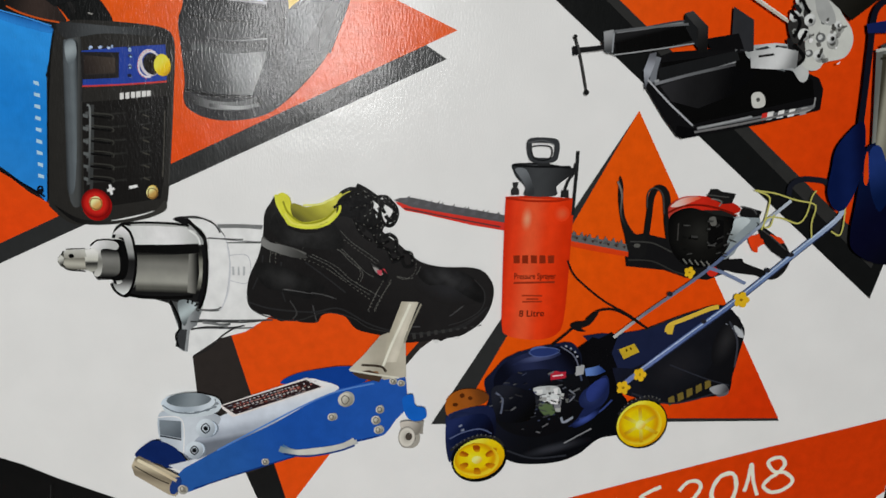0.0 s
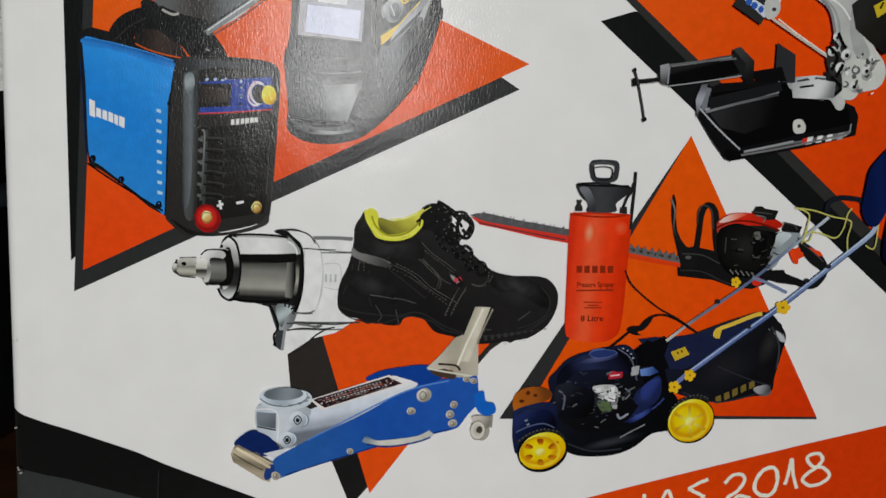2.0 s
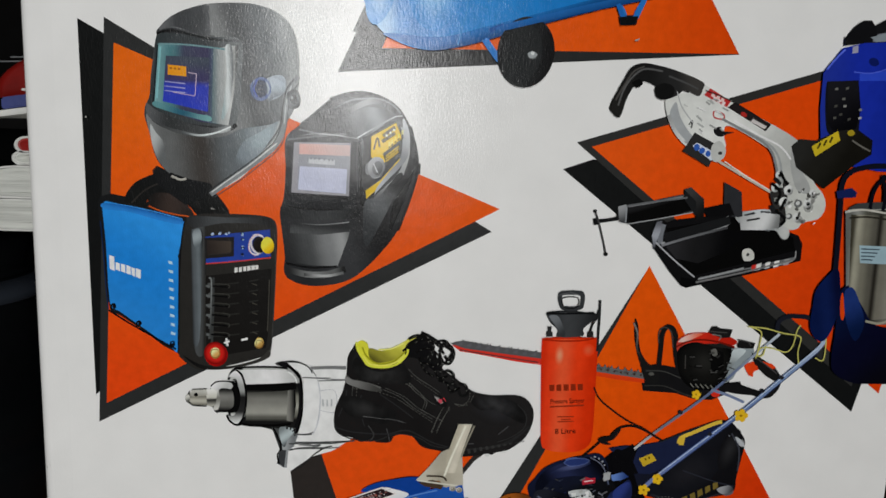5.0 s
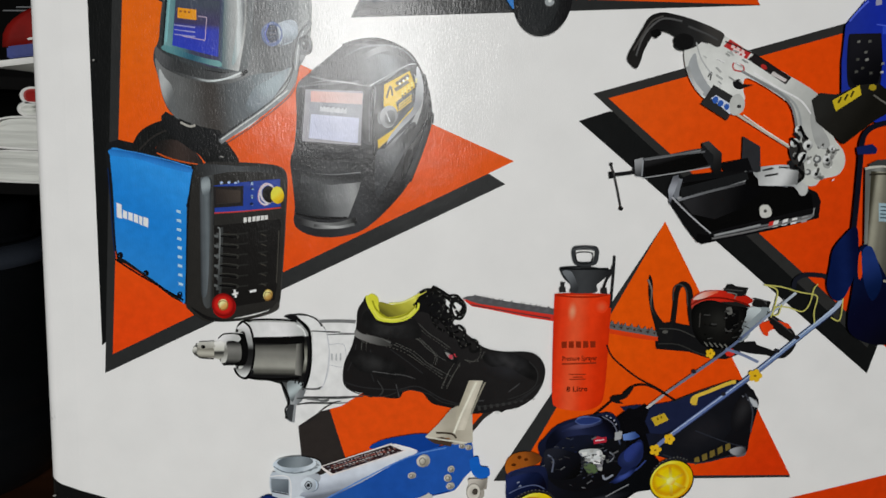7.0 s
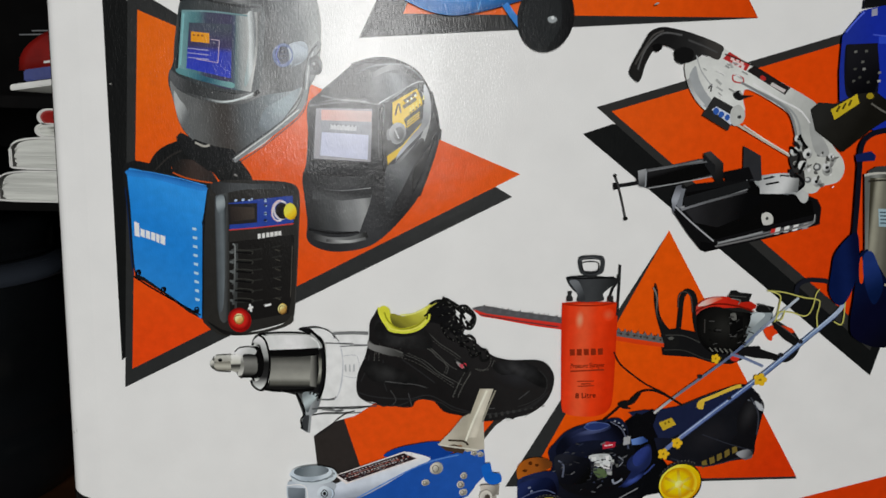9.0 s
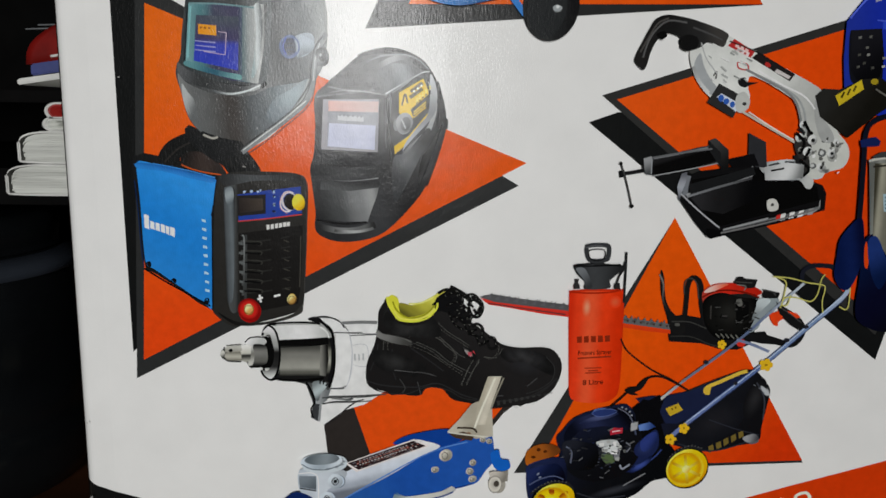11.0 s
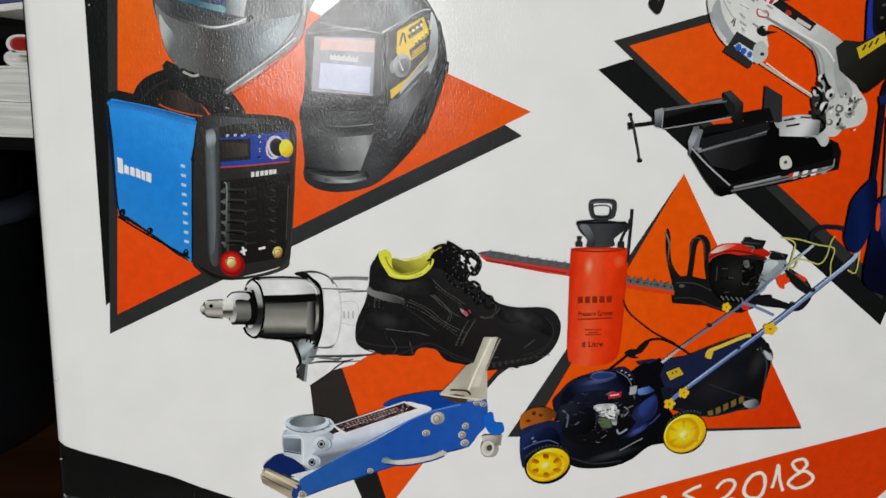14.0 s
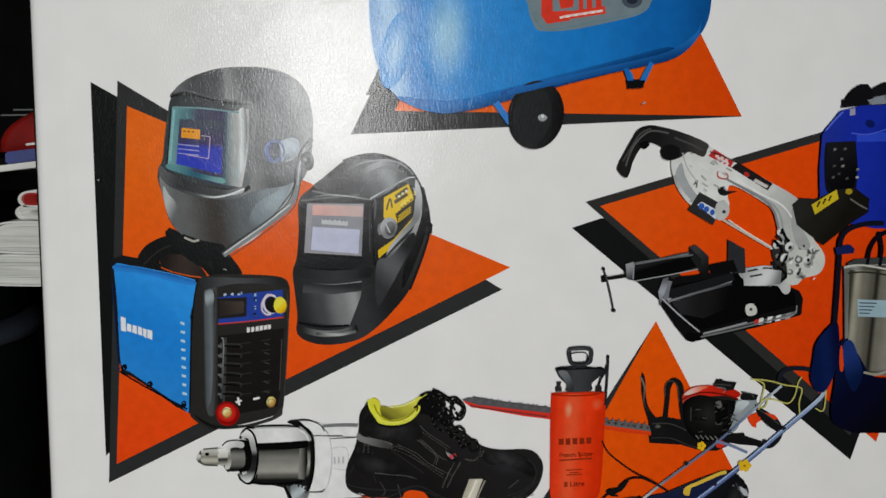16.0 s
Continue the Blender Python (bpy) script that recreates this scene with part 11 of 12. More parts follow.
art("blade_gloss", ribbon(0.29, (159.08, 165.13), (164.53, 161.93), (170.62, 158.72)), ink(220, 216, 206), saw)

# blue generator, float switch and pump
generator = art("printed_generator", poly((182.1, 168), (180.8, 177.9), (180.6, 186.2), (184.7, 192), (189.6, 193.3), (206.8, 194.7), (211, 164), (196.9, 163.9), (190.2, 164.9), (185.7, 165.3)), ink((0, 34, 50, 146), (0.4, 28, 46, 158), (1, 22, 38, 138), a=(181.4, 177.9), b=(203.1, 178.5)), catalogue, "printed blue generator")
art("top_cap", poly((185, 192.6), (185, 194.7), (187.3, 194.9), (187.4, 196.9), (188.7, 198.3), (190.7, 198.4), (191.7, 197.3), (194.6, 199), (206, 200.3), (206.8, 194.5), (189.6, 193.3)), ink(26, 26, 28), generator)
art("cap_gap", poly((191.1, 195.1), (196.1, 196.2), (196.4, 194.3), (191.6, 193.6)), ink(110, 112, 120), generator)
art("screw", poly((186.9, 192.4), (188.2, 192.7), (188.4, 191.1), (187, 190.8)), ink(150, 150, 170), generator)
art("recess", oval(192.4, 189.1, 1.30, 0.91, -20), ink(20, 30, 90), generator)
art("socket_panel", curve((181.6, 183), (182.9, 184.4), (188.4, 184.1), (189.8, 182.2), (190.7, 174), (189.7, 171), (185, 171.8), (182.7, 173.8)), ink(24, 25, 30), generator, "dark socket panel")
art("socket", oval(183.7, 182.3, 0.80, 0.50, 0), ink(58, 60, 66), generator)
art("socket", oval(186.4, 182.1, 0.70, 0.61, 0), ink(58, 60, 66), generator)
art("socket", oval(186, 179.9, 0.80, 0.60, 0), ink(58, 60, 66), generator)
art("socket", oval(184.3, 177.4, 0.70, 0.61, 0), ink(58, 60, 66), generator)
art("socket", oval(187.3, 176.4, 0.70, 0.60, 0), ink(58, 60, 66), generator)
art("body_shade", poly((189.3, 186.3), (207.6, 188.8), (208, 185.6), (189.5, 184.7)), ink(44, 70, 190), generator)
pump = art("printed_pump", poly((189.9, 153.9), (191.3, 155), (201.3, 156.4), (212, 156.9), (216.1, 127), (199.3, 126.3), (194.4, 129.8), (192.2, 135.7)), ink((0, 96, 98, 94), (0.08, 130, 132, 126), (0.2, 78, 78, 70), (0.36, 54, 54, 48), (0.5, 104, 104, 96), (0.8, 90, 90, 84), (1, 56, 56, 52), a=(191.2, 141.5), b=(214.1, 141.8)), catalogue, "printed steel submersible pump with a navy foot")
art("pump_rim", ribbon(0.6, (189.8, 154), (194.3, 154.8), (201.4, 155.2), (212.1, 156)), ink(170, 172, 166), pump)
art("pump_head", poly((190.5, 155), (192.7, 156.2), (211.9, 157.7), (212.2, 155.7), (191.4, 154.5)), ink(60, 62, 62), pump)
art("pump_label", poly((194.5, 146.2), (213.3, 147.4), (214, 142.4), (195.3, 141.6)), ink(176, 194, 204), pump)
art("label_bar", poly((195.2, 145.4), (201.5, 145.6), (201.5, 145.3), (195.2, 145.1)), ink(90, 106, 116), pump)
art("label_bar", poly((195.3, 144.3), (201.6, 144.6), (201.6, 144.3), (195.3, 144.1)), ink(90, 106, 116), pump)
art("label_bar", poly((195.4, 143.3), (201.7, 143.6), (201.7, 143.3), (195.5, 143)), ink(90, 106, 116), pump)
art("dark_streak", curve((198.9, 141.6), (201.3, 142.2), (201.3, 132.9), (200.1, 127.5), (198.3, 129.9), (198.8, 135.8)), ink(38, 38, 36), pump)
# Navy ink made darker to carry the dimmer light at the right edge.
art("pump_foot", curve((190.8, 131.6), (191.3, 135.1), (193.6, 136.3), (195.2, 135.2), (197.7, 129.9), (200.9, 126.3), (207, 125.8), (219.3, 126.4), (221.1, 113.4), (212, 111.5), (202.8, 111.2), (196.6, 111.5), (191.7, 114), (190.6, 117.9), (190.8, 123.9)), ink((0, 16, 24, 52), (0.5, 12, 17, 36), (1, 10, 12, 22), a=(191.3, 129.8), b=(205.6, 113.4)), pump, "navy pump foot")
art("foot_gap", curve((191.2, 132.5), (191.6, 134.2), (192.6, 129.8), (192.5, 127.5), (191.7, 128.3)), ink(210, 66, 20), pump)
art("cable", ribbon(1.3, (198.9, 165.2), (194.6, 165), (190.3, 163.7), (188.3, 160.9), (188.5, 154.4), (188.9, 145.8), (189.1, 138.9)), ink(22, 24, 34), pump)
art("cable", ribbon(0.9, (211.2, 162.5), (202.1, 163.5), (197.9, 161.7), (196.2, 158.8), (195.8, 154.8)), ink(18, 19, 26), pump)
art("cable", ribbon(0.9, (198, 163.1), (199.2, 158.9), (199.1, 154.6)), ink(20, 20, 26), pump)
art("cable_clip", poly((187, 158.9), (190.8, 159.8), (192.1, 158.7), (191.9, 157.6), (187.5, 157.2)), ink(26, 36, 84), pump)
# Same darkening as the foot: edge falloff put into the navy ink.
art("float_switch", curve((187.6, 138.9), (189.3, 140.1), (190.3, 138.6), (191.1, 132.2), (190.5, 126.9), (188.6, 122.4), (186.2, 122.4), (184.3, 125.6), (184.4, 130.4), (184.8, 134.8)), ink((0, 17, 27, 66), (0.5, 20, 32, 76), (1, 13, 20, 48), a=(184.7, 129.8), b=(191.2, 131.3)), pump, "navy float switch")
art("motor", poly((174.8, 169.2), (176.7, 170.9), (180.7, 170.7), (187.9, 174.2), (190.6, 173.5), (194.4, 171.1), (194.5, 167.8), (190.2, 164.9), (183.8, 159.4), (179.3, 162.4), (176.5, 164.3)), ink((0, 40, 40, 38), (0.5, 34, 33, 30), (1, 26, 25, 22), a=(178, 169.6), b=(187.3, 164.2)), saw, "black motor")
art("motor_label", poly((179.7, 169.3), (185.7, 173.1), (186.5, 170.9), (180.9, 166.9)), ink(196, 172, 40), saw)
art("motor_label", oval(188.9, 172.7, 0.91, 0.71, 0), ink(160, 140, 36), saw)
art("label_bar", ribbon(0.5, (181.2, 168.8), (181.8, 170.2)), ink(70, 62, 24), saw)
art("label_bar", ribbon(0.5, (182.6, 169.5), (183.2, 170.9)), ink(70, 62, 24), saw)
art("label_bar", ribbon(0.5, (184, 170.3), (184.5, 171.7)), ink(70, 62, 24), saw)
art("motor_gloss", ribbon(0.4, (189.4, 171), (191.9, 169.6), (194.1, 168.6)), ink(100, 98, 92), saw)
art("panel_shade", poly((181.91, 184.34), (189.22, 184.86), (190.6, 178.08), (189.96, 173.65), (184.5, 172.95), (182.8, 175.1)), ink((0, 30, 30, 34), (1, 16, 16, 18), a=(182.38, 183.95), b=(190.07, 173.93)), generator)
art("panel_mark", poly((183.8, 182.91), (184.5, 183.07), (184.57, 182.53), (183.86, 182.37)), ink(110, 110, 106), generator)
art("panel_mark", poly((186.38, 183.13), (187.08, 183.29), (187.14, 182.75), (186.44, 182.59)), ink(90, 90, 86), generator)
art("panel_mark", poly((185.79, 180.67), (186.5, 180.82), (186.56, 180.28), (185.86, 180.12)), ink(96, 96, 92), generator)
art("panel_mark", poly((186.27, 179.04), (186.98, 179.2), (187.04, 178.65), (186.33, 178.5)), ink(130, 130, 126), generator)
art("panel_mark", poly((184.1, 178.98), (184.81, 179.13), (184.87, 178.59), (184.16, 178.43)), ink(70, 70, 66), generator)
art("panel_mark", poly((184.12, 176.24), (184.83, 176.4), (184.89, 175.85), (184.19, 175.69)), ink(80, 80, 76), generator)
art("panel_mark", poly((187.63, 176.07), (188.34, 176.22), (188.41, 175.68), (187.7, 175.52)), ink(70, 70, 66), generator)
art("panel_mark", poly((185.48, 177.1), (186.19, 177.26), (186.25, 176.71), (185.54, 176.55)), ink(64, 64, 60), generator)
art("panel_mark", poly((190.22, 176.42), (190.93, 176.57), (190.99, 176.03), (190.28, 175.87)), ink(170, 170, 166), generator)
art("panel_mark", poly((190.14, 178.34), (190.85, 178.5), (190.91, 177.95), (190.2, 177.79)), ink(120, 120, 116), generator)
art("top_part", curve((185.56, 193.88), (186.93, 196.86), (189.34, 198.29), (191.44, 197.57), (192.37, 194.67), (189.92, 193.51)), ink(24, 24, 26), generator)
art("top_gloss", poly((190.94, 194.62), (194.83, 195.84), (196.51, 194.02), (192.22, 193.59)), ink(128, 136, 142), generator)
art("body_gloss", ribbon(0.43, (181.32, 187.02), (183.19, 189.51), (185.24, 191.73)), ink(84, 104, 214), generator)
art("body_line", ribbon(0.29, (187.84, 186.71), (192.2, 186.58), (197.25, 188.11)), ink(70, 90, 200), generator)
art("steel_body", poly((191.3, 153.47), (201.92, 153.37), (205.09, 128.24), (199.37, 127.47), (195.71, 132.63), (192.92, 135.84)), ink((0, 60, 58, 48), (0.12, 150, 148, 132), (0.3, 112, 110, 98), (0.5, 84, 82, 74), (0.6, 40, 38, 34), (0.72, 108, 106, 96), (1, 128, 126, 116), a=(192.27, 141.39), b=(203.41, 141.52)), pump)
art("steel_rim", ribbon(0.44, (190.46, 154.31), (194.58, 154.67), (201.89, 153.66)), ink(190, 188, 178), pump)
art("steel_rim", ribbon(0.44, (190.96, 152.6), (195.53, 152.97), (202.07, 152.23)), ink(44, 42, 36), pump)
art("rating_label", poly((194.27, 146.05), (202.87, 145.88), (203.41, 141.52), (194.94, 141.71)), ink(150, 176, 186), pump)
art("label_line", ribbon(0.30, (194.82, 145.19), (197.23, 145.15), (199.49, 145.11)), ink(60, 74, 84), pump)
art("label_line", ribbon(0.30, (194.92, 144.32), (197.33, 144.28), (199.0, 144.23)), ink(60, 74, 84), pump)
art("label_line", ribbon(0.30, (195.03, 143.45), (197.44, 143.41), (198.5, 143.35)), ink(60, 74, 84), pump)
art("label_line", ribbon(0.30, (195.13, 142.58), (197.54, 142.54), (198.0, 142.47)), ink(60, 74, 84), pump)
art("steel_foot", ribbon(0.61, (198.17, 127.31), (201.75, 126.73), (205.13, 127.95)), ink(150, 148, 132), pump)
art("base_gloss", curve((191.92, 134.07), (193.86, 135.56), (196.1, 131.9), (197.94, 126.71), (196.19, 122.22), (193.38, 126.69)), ink((0, 32, 52, 110), (1, 16, 28, 62), a=(193.3, 132.61), b=(197.36, 125.22)), pump)

# air compressor
compressor = art("printed_air_compressor", curve((72.1, 212.1), (72.5, 206), (73.8, 199.3), (76.5, 193.5), (81.2, 189.7), (87.7, 187.9), (94.2, 188.5), (101.9, 190.7), (117.6, 195.4), (133.3, 199.9), (141.3, 202.3), (146.4, 205.6), (149.6, 210.1), (150.4, 215.9), (149.8, 225.9), (144, 234.1), (115.1, 237.2), (84.9, 233), (75.2, 226.6), (72.4, 219.3)), ink((0, 96, 150, 204), (0.06, 150, 190, 226), (0.12, 70, 140, 206), (0.3, 44, 134, 206), (0.6, 28, 118, 192), (0.85, 22, 98, 170), (1, 18, 78, 140), a=(72.5, 204.8), b=(150.5, 213.4)), catalogue, "printed blue air compressor tank on wheels")
art("tank_shade", curve((78.6, 191.1), (87.7, 187.9), (95.5, 188.7), (104.5, 191.3), (117.6, 195.4), (133.3, 199.9), (142.6, 202.9), (141, 204.8), (130.5, 201.8), (117.4, 198), (101.8, 193.5), (91.5, 190.8)), ink((0, 30, 112, 184), (1, 16, 62, 116), a=(114.7, 198.4), b=(116, 194.8)), compressor)
art("weld_seam", ribbon(0.3, (96, 225.4), (97.5, 208.4), (97.4, 198.4), (95.4, 189.2)), ink(60, 140, 204), compressor)
art("badge", curve((107, 221.1), (107.7, 212.6), (109.2, 208.4), (111.1, 207), (118.1, 207.6), (127.3, 209.8), (133.8, 211.8), (136.2, 214.7), (136.9, 222.7)), ink(112, 128, 134), compressor, "grey badge")
art("badge_block", poly((110.4, 220.1), (112.7, 220.7), (113.5, 211.4), (117.4, 211.8), (117.5, 209.6), (112.3, 208.6), (110.9, 210.3)), ink(208, 56, 40), compressor)
art("badge_block", poly((114.2, 220.3), (117.3, 220.9), (118.2, 215.6), (118.1, 212.6), (115.3, 212), (114.3, 215.4)), ink(208, 56, 40), compressor)
art("badge_block", poly((119.3, 214.4), (120.3, 214.6), (120.5, 212.2), (119.5, 212)), ink(208, 56, 40), compressor)
art("badge_block", poly((121.1, 214.6), (122.4, 214.8), (122.6, 212.6), (121.3, 212.4)), ink(208, 56, 40), compressor)
art("badge_block", poly((123.2, 215), (124.5, 215.1), (124.7, 212.9), (123.4, 212.7)), ink(208, 56, 40), compressor)
art("badge_strip", poly((113.7, 210.9), (125.4, 213.2), (125.8, 211.5), (115.4, 209.5)), ink(210, 60, 44), compressor)
art("strip_bar", poly((115.9, 210.6), (125, 212.4), (125.1, 211.9), (116, 210.1)), ink(226, 190, 184), compressor)
art("gauge", oval(131.7, 214.8, 2.40, 1.80, 0), ink(70, 80, 90), compressor)
art("gauge_eye", oval(131.7, 214.8, 1.30, 0.91, 0), ink(40, 46, 54), compressor)
art("wheel_leg", ribbon(1.5, (101.4, 190.7), (103.1, 188.5), (105, 186.2)), ink(48, 120, 196), compressor)
art("wheel_leg", ribbon(1, (102.4, 192.5), (105, 193.6), (106.8, 193.5)), ink(30, 84, 152), compressor)
art("wheel", oval(110.9, 188.2, 6.51, 7.81, -8), ink((0, 28, 29, 30), (0.4, 40, 42, 42), (0.7, 30, 31, 32), (1, 22, 22, 23), a=(105.3, 188.5), b=(116.6, 188.3)), compressor, "black wheel")
art("wheel_face", oval(110, 187.9, 4.50, 6.71, -8), ink(37, 39, 40), compressor)
art("wheel_hub", oval(112.4, 187.6, 1.10, 0.90, 0), ink(84, 86, 86), compressor)
art("hub_gloss", oval(112.9, 187.8, 0.40, 0.40, 0), ink(180, 182, 180), compressor)
art("foot", ribbon(1.2, (131.2, 199.6), (132.4, 198.1), (133.1, 196.3)), ink(44, 110, 180), compressor)
art("foot", ribbon(1.2, (137.5, 201.6), (136.6, 199.3), (135.5, 196.7)), ink(44, 110, 180), compressor)
art("foot_pad", poly((131.6, 197), (135.9, 197.4), (135.8, 195.3), (132.1, 195)), ink(24, 32, 44), compressor)
art("tank_gloss", oval(89.7, 205.5, 6.61, 13.51, 0), ink((0, 150, 196, 232), (1, 50, 138, 208), a=(89.7, 205.5), b=(96.31, 205.5), tall=2.04), compressor)
art("tank_gloss", oval(78.3, 201.3, 3.31, 8.60, -12), ink((0, 150, 190, 226), (1, 74, 146, 208), a=(78.3, 201.3), b=(81.53, 200.61), tall=2.60), compressor)
art("tank_shade", curve((104.45, 193.64), (112.27, 195.87), (122.77, 198.72), (133.34, 201.47), (141.29, 203.86), (147.08, 207.95), (148.33, 210.82), (147.59, 206.7), (142.77, 202.38), (133.47, 199.68), (122.86, 197.19), (112.35, 194.46), (105.16, 192.65)), ink((0, 34, 100, 170), (1, 18, 62, 116), a=(125.35, 200.24), b=(126.36, 197.07)), compressor)
art("axle_cap", curve((111.36, 187.99), (112.41, 188.42), (113.51, 187.81), (112.75, 187.0), (111.68, 187.1)), ink(150, 156, 158), compressor)
art("axle_cap", oval(112.43, 188.03, 0.40, 0.41, 0), ink(206, 210, 210), compressor)
art("foot_bracket", ribbon(1.07, (131.31, 199.59), (132.28, 197.31), (133.17, 196.32)), ink(30, 96, 170), compressor)
art("foot_bracket", ribbon(1.08, (137.42, 201.13), (135.99, 198.49), (135.31, 196.66)), ink(40, 110, 186), compressor)
art("foot_pad", poly((131.78, 196.78), (136.1, 197.08), (135.68, 195.38), (132.17, 195.11)), ink(18, 20, 22), compressor)
art("badge_line", dashes(0.52, 0.79, 0.39, (114.66, 210.0), (124.32, 211.95)), ink(236, 214, 208), compressor)
art("plate_edge", ribbon(0.26, (108.24, 212.67), (110.28, 208.54), (112.97, 207.29), (122.1, 209.34), (132.59, 211.85), (135.11, 213.98)), ink(96, 128, 140), compressor)

# scuffs and flecks on the cover
art("scuff", oval(136.2, 191.9, 0.60, 0.20, 25), ink(150, 150, 146), catalogue)
art("scuff", oval(0.4, 67.9, 0.51, 0.20, 25), ink(150, 150, 146), catalogue)
art("scuff", oval(0.7, 58.4, 0.20, 0.50, 25), ink(150, 150, 146), catalogue)
art("scuff", oval(1.2, 57.5, 0.40, 0.20, 25), ink(150, 150, 146), catalogue)
art("scuff", oval(13.3, 170.5, 0.20, 0.20, 25), ink(150, 150, 146), catalogue)
art("scuff", oval(0.7, 87.6, 0.10, 0.30, 25), ink(150, 150, 146), catalogue)
art("crease", ribbon(0.1, (30.9, 59.3), (30.6, 50.6), (30.8, 42.6)), ink(52, 53, 53), catalogue)
art("engine_line", ribbon(0.25, (127.8, 78.3), (129.3, 78.2)), ink(58, 59, 63), mower)
art("engine_line", ribbon(0.15, (128.8, 77.3), (130.3, 77)), ink(74, 75, 79), mower)
art("engine_line", ribbon(0.29, (129.6, 73.5), (130.8, 74.4)), ink(96, 97, 101), mower)
art("engine_line", ribbon(0.12, (131.3, 77.5), (131.9, 77.2)), ink(44, 45, 49), mower)
art("engine_line", ribbon(0.25, (122.8, 82.7), (123.2, 83)), ink(96, 97, 101), mower)
art("engine_line", ribbon(0.12, (122.8, 82.9), (123.6, 83)), ink(44, 45, 49), mower)
art("engine_line", ribbon(0.14, (124.8, 82.9), (125.7, 83.1)), ink(44, 45, 49), mower)
art("engine_line", ribbon(0.36, (134.4, 80.9), (135.9, 80.8)), ink(44, 45, 49), mower)
art("engine_line", ribbon(0.2, (121.2, 77.1), (122.6, 77.1)), ink(44, 45, 49), mower)
art("engine_line", ribbon(0.16, (119.9, 80.2), (121.5, 79.8)), ink(44, 45, 49), mower)
art("engine_line", ribbon(0.17, (127.8, 79.3), (129, 80.2)), ink(58, 59, 63), mower)
art("engine_line", ribbon(0.23, (133, 80.4), (134, 80)), ink(58, 59, 63), mower)
art("engine_line", ribbon(0.3, (123.2, 80.6), (124.8, 80.2)), ink(44, 45, 49), mower)
art("engine_line", ribbon(0.29, (122.2, 79.8), (122.6, 79.8)), ink(74, 75, 79), mower)
art("engine_line", ribbon(0.12, (120.7, 83.1), (121.9, 83.1)), ink(74, 75, 79), mower)
art("engine_line", ribbon(0.28, (128.3, 72.5), (129.3, 72.3)), ink(96, 97, 101), mower)
art("engine_line", ribbon(0.31, (122.7, 77.1), (123.7, 77.9)), ink(96, 97, 101), mower)
art("engine_line", ribbon(0.13, (130.1, 80.4), (130.7, 80.2)), ink(74, 75, 79), mower)
art("engine_line", ribbon(0.29, (131.7, 82.7), (133.1, 83)), ink(74, 75, 79), mower)
art("engine_line", ribbon(0.12, (125.2, 73), (125.8, 73.1)), ink(74, 75, 79), mower)
art("engine_line", ribbon(0.27, (123.5, 85.4), (124.4, 85.2)), ink(58, 59, 63), mower)
art("engine_line", ribbon(0.33, (122.1, 79.7), (122.9, 80)), ink(58, 59, 63), mower)
art("engine_line", ribbon(0.21, (135.8, 79.8), (136.8, 79.4)), ink(44, 45, 49), mower)
art("engine_line", ribbon(0.21, (130.9, 79.5), (132.2, 79.1)), ink(44, 45, 49), mower)
art("engine_line", ribbon(0.33, (129.5, 75.7), (131, 76.3)), ink(58, 59, 63), mower)
art("engine_line", ribbon(0.37, (135.4, 81.5), (136.8, 82.3)), ink(96, 97, 101), mower)
art("engine_line", ribbon(0.31, (120.3, 78.9), (120.7, 79.2)), ink(96, 97, 101), mower)
art("engine_line", ribbon(0.4, (129.8, 85.2), (131, 85.8)), ink(96, 97, 101), mower)
art("engine_line", ribbon(0.24, (126.9, 75.6), (128, 76)), ink(44, 45, 49), mower)
art("engine_line", ribbon(0.29, (160, 116.5), (160.7, 116.8)), ink(20, 20, 19), trimmer)
art("engine_line", ribbon(0.23, (160.2, 114.2), (160.7, 114)), ink(72, 72, 71), trimmer)
art("engine_line", ribbon(0.38, (161.6, 117.4), (162.4, 118)), ink(48, 48, 47), trimmer)
art("engine_line", ribbon(0.35, (159.9, 116.9), (160.5, 117)), ink(72, 72, 71), trimmer)
art("engine_line", ribbon(0.27, (163.7, 112.1), (164.8, 112)), ink(48, 48, 47), trimmer)
art("engine_line", ribbon(0.36, (156.4, 114.9), (158.1, 114.8)), ink(20, 20, 19), trimmer)
art("engine_line", ribbon(0.43, (156.7, 115.3), (158.1, 115.2)), ink(58, 58, 57), trimmer)
art("engine_line", ribbon(0.25, (160.4, 113.7), (162, 113.6)), ink(72, 72, 71), trimmer)
art("engine_line", ribbon(0.32, (161.4, 113.7), (162.2, 114.2)), ink(58, 58, 57), trimmer)
art("engine_line", ribbon(0.21, (154.8, 117.5), (156.2, 117.5)), ink(72, 72, 71), trimmer)
art("engine_line", ribbon(0.28, (163.3, 112.9), (164.4, 113.2)), ink(20, 20, 19), trimmer)
art("engine_line", ribbon(0.21, (163.7, 111.6), (164.8, 111.4)), ink(48, 48, 47), trimmer)
art("engine_line", ribbon(0.2, (155.1, 115.1), (155.8, 115)), ink(20, 20, 19), trimmer)
art("engine_line", ribbon(0.27, (162.2, 115), (163.5, 115.6)), ink(48, 48, 47), trimmer)
art("engine_line", ribbon(0.19, (156.2, 111.6), (157.3, 111.8)), ink(72, 72, 71), trimmer)
art("engine_line", ribbon(0.29, (164.1, 116.2), (165.4, 116)), ink(58, 58, 57), trimmer)
art("engine_line", ribbon(0.21, (162.6, 112.7), (164.2, 113.4)), ink(20, 20, 19), trimmer)
art("engine_line", ribbon(0.23, (165, 115), (166.4, 114.5)), ink(58, 58, 57), trimmer)
art("engine_line", ribbon(0.32, (159.7, 118.5), (161, 118.6)), ink(58, 58, 57), trimmer)
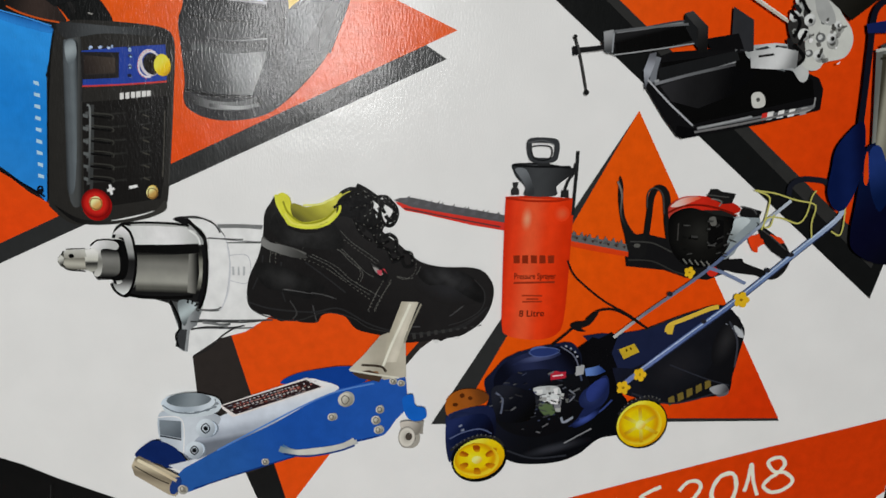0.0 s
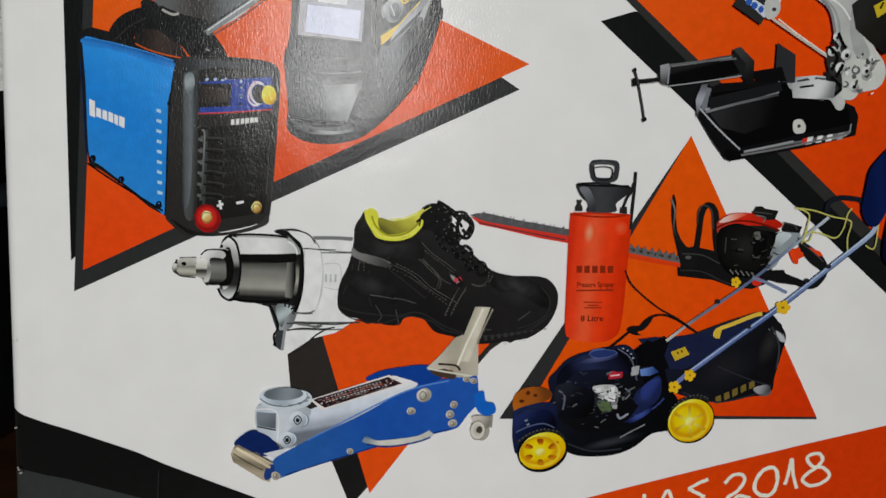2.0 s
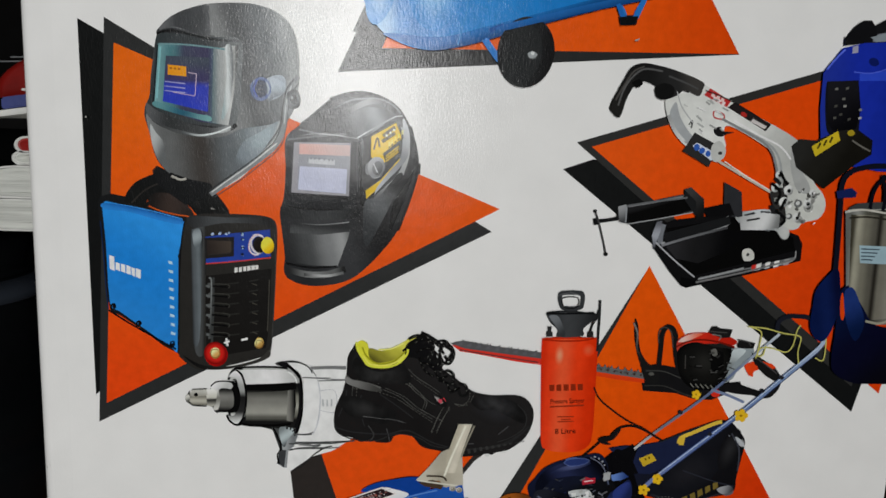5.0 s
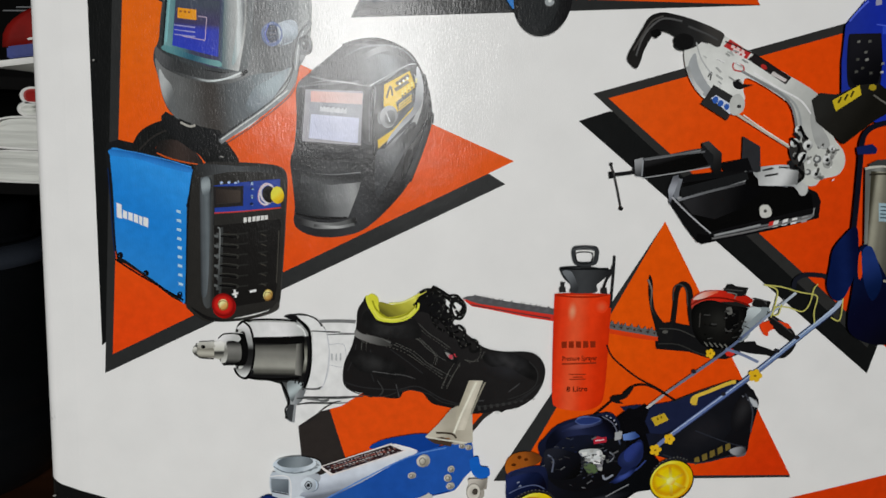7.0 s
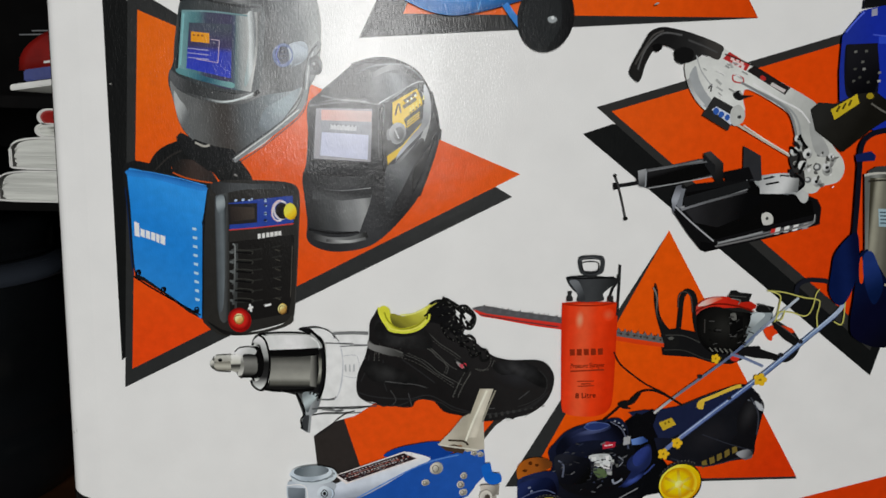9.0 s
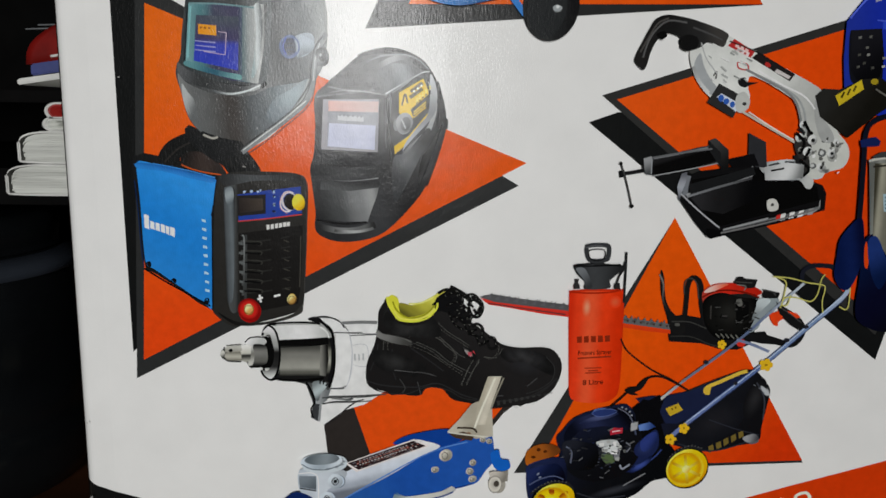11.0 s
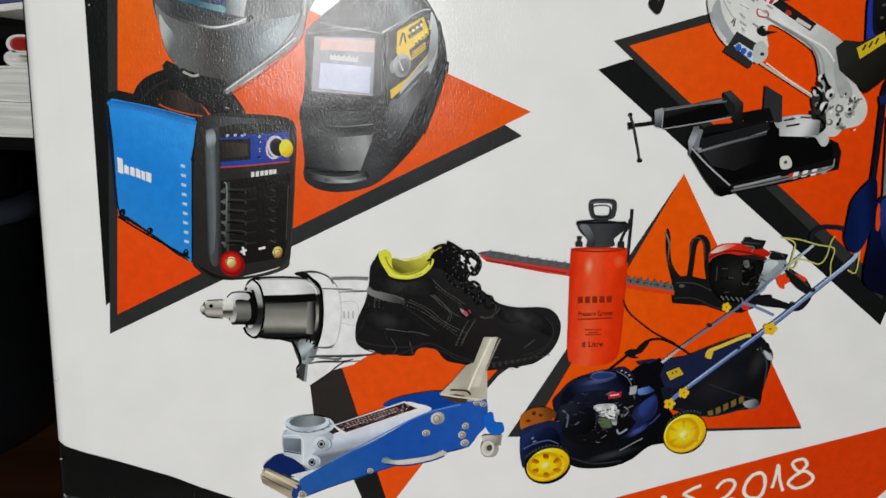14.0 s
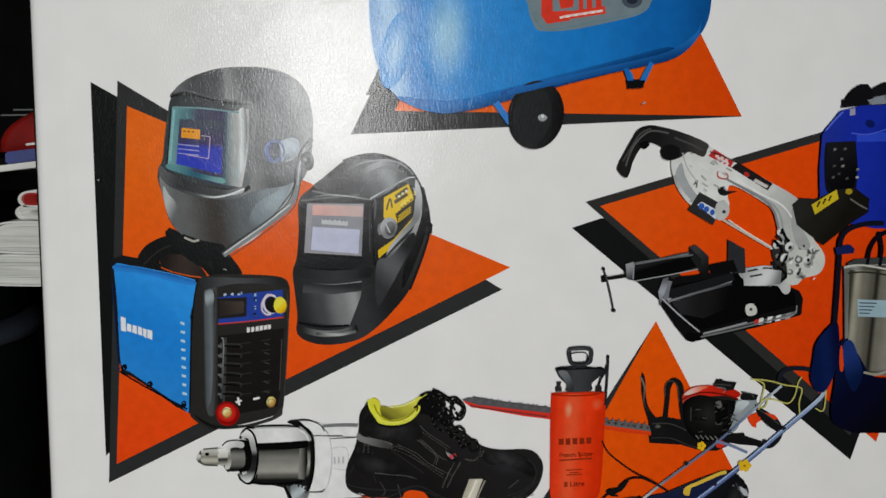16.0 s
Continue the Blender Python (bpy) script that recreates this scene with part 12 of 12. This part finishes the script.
art("engine_line", ribbon(0.28, (155.6, 112.5), (156, 112.6)), ink(20, 20, 19), trimmer)
art("engine_line", ribbon(0.19, (162.4, 112), (163.4, 112.3)), ink(72, 72, 71), trimmer)
art("engine_line", ribbon(0.32, (163.8, 113.7), (164.9, 114.2)), ink(72, 72, 71), trimmer)
art("casting_mark", oval(177.7, 154.4, 0.40, 0.51, 50), ink(96, 96, 93), saw)
art("casting_mark", oval(176.2, 156.1, 0.30, 0.20, 49), ink(96, 96, 93), saw)
art("casting_mark", oval(175.9, 155, 0.50, 0.40, 54), ink(226, 226, 223), saw)
art("casting_mark", oval(178.4, 153.1, 0.70, 0.30, 83), ink(70, 70, 67), saw)
art("casting_mark", oval(181.4, 156.1, 0.40, 0.22, 39), ink(96, 96, 93), saw)
art("casting_mark", oval(182.3, 151.1, 0.40, 0.14, 38), ink(226, 226, 223), saw)
art("casting_mark", oval(180, 156.9, 0.30, 0.32, 45), ink(130, 130, 127), saw)
art("casting_mark", oval(179.7, 151.5, 0.50, 0.41, 79), ink(130, 130, 127), saw)
art("casting_mark", oval(179.3, 151.4, 0.40, 0.51, 55), ink(96, 96, 93), saw)
art("casting_mark", oval(181.7, 157.9, 0.60, 0.22, 28), ink(130, 130, 127), saw)
art("casting_mark", oval(182.3, 158, 0.70, 0.20, 22), ink(96, 96, 93), saw)
art("casting_mark", oval(180.3, 157.6, 0.40, 0.51, 49), ink(70, 70, 67), saw)
art("casting_mark", oval(180.1, 158.1, 0.20, 0.32, 32), ink(70, 70, 67), saw)
art("casting_mark", oval(181.4, 156.5, 0.50, 0.40, 17), ink(130, 130, 127), saw)
art("casting_mark", oval(181.3, 154, 0.20, 0.22, 18), ink(226, 226, 223), saw)
art("casting_mark", oval(178.6, 158.7, 0.20, 0.20, 35), ink(226, 226, 223), saw)
art("casting_mark", oval(177.3, 156.4, 0.50, 0.14, 63), ink(96, 96, 93), saw)
art("casting_mark", oval(181.5, 158.3, 0.30, 0.22, 83), ink(226, 226, 223), saw)
art("casting_mark", oval(178.8, 159.1, 0.40, 0.20, 76), ink(70, 70, 67), saw)
art("casting_mark", ribbon(0.29, (157.2, 172.8), (158.1, 172.1)), ink(170, 172, 170), saw)
art("casting_mark", ribbon(0.38, (151.7, 173.8), (153.3, 172.9)), ink(170, 172, 170), saw)
art("casting_mark", ribbon(0.37, (156, 176.7), (157.6, 175.8)), ink(170, 172, 170), saw)
art("casting_mark", ribbon(0.2, (155.5, 176.7), (157.1, 176.3)), ink(236, 238, 236), saw)
art("casting_mark", ribbon(0.38, (149.4, 172.8), (150, 172.3)), ink(236, 238, 236), saw)
art("casting_mark", ribbon(0.31, (157.4, 177.5), (158.8, 176.8)), ink(150, 152, 150), saw)
art("casting_mark", ribbon(0.2, (152.3, 172), (153.1, 171.4)), ink(236, 238, 236), saw)
art("casting_mark", ribbon(0.33, (153.4, 178.7), (154.4, 178.1)), ink(150, 152, 150), saw)
art("casting_mark", ribbon(0.15, (148.3, 177.9), (149.1, 177.4)), ink(170, 172, 170), saw)
art("casting_mark", ribbon(0.39, (151.5, 175.5), (152.8, 174.4)), ink(170, 172, 170), saw)
art("casting_mark", ribbon(0.29, (154.7, 173.5), (156.3, 172.6)), ink(150, 152, 150), saw)
art("casting_mark", ribbon(0.27, (152.3, 172.5), (153.1, 171.8)), ink(170, 172, 170), saw)
art("casting_mark", ribbon(0.26, (153.7, 179.1), (155, 178.4)), ink(170, 172, 170), saw)
art("casting_mark", ribbon(0.22, (151.4, 177.4), (153.4, 176.6)), ink(236, 238, 236), saw)
art("casting_mark", ribbon(0.3, (155, 179.4), (156.4, 179)), ink(150, 152, 150), saw)
art("casting_mark", ribbon(0.34, (154.4, 179.3), (155.2, 178.2)), ink(170, 172, 170), saw)
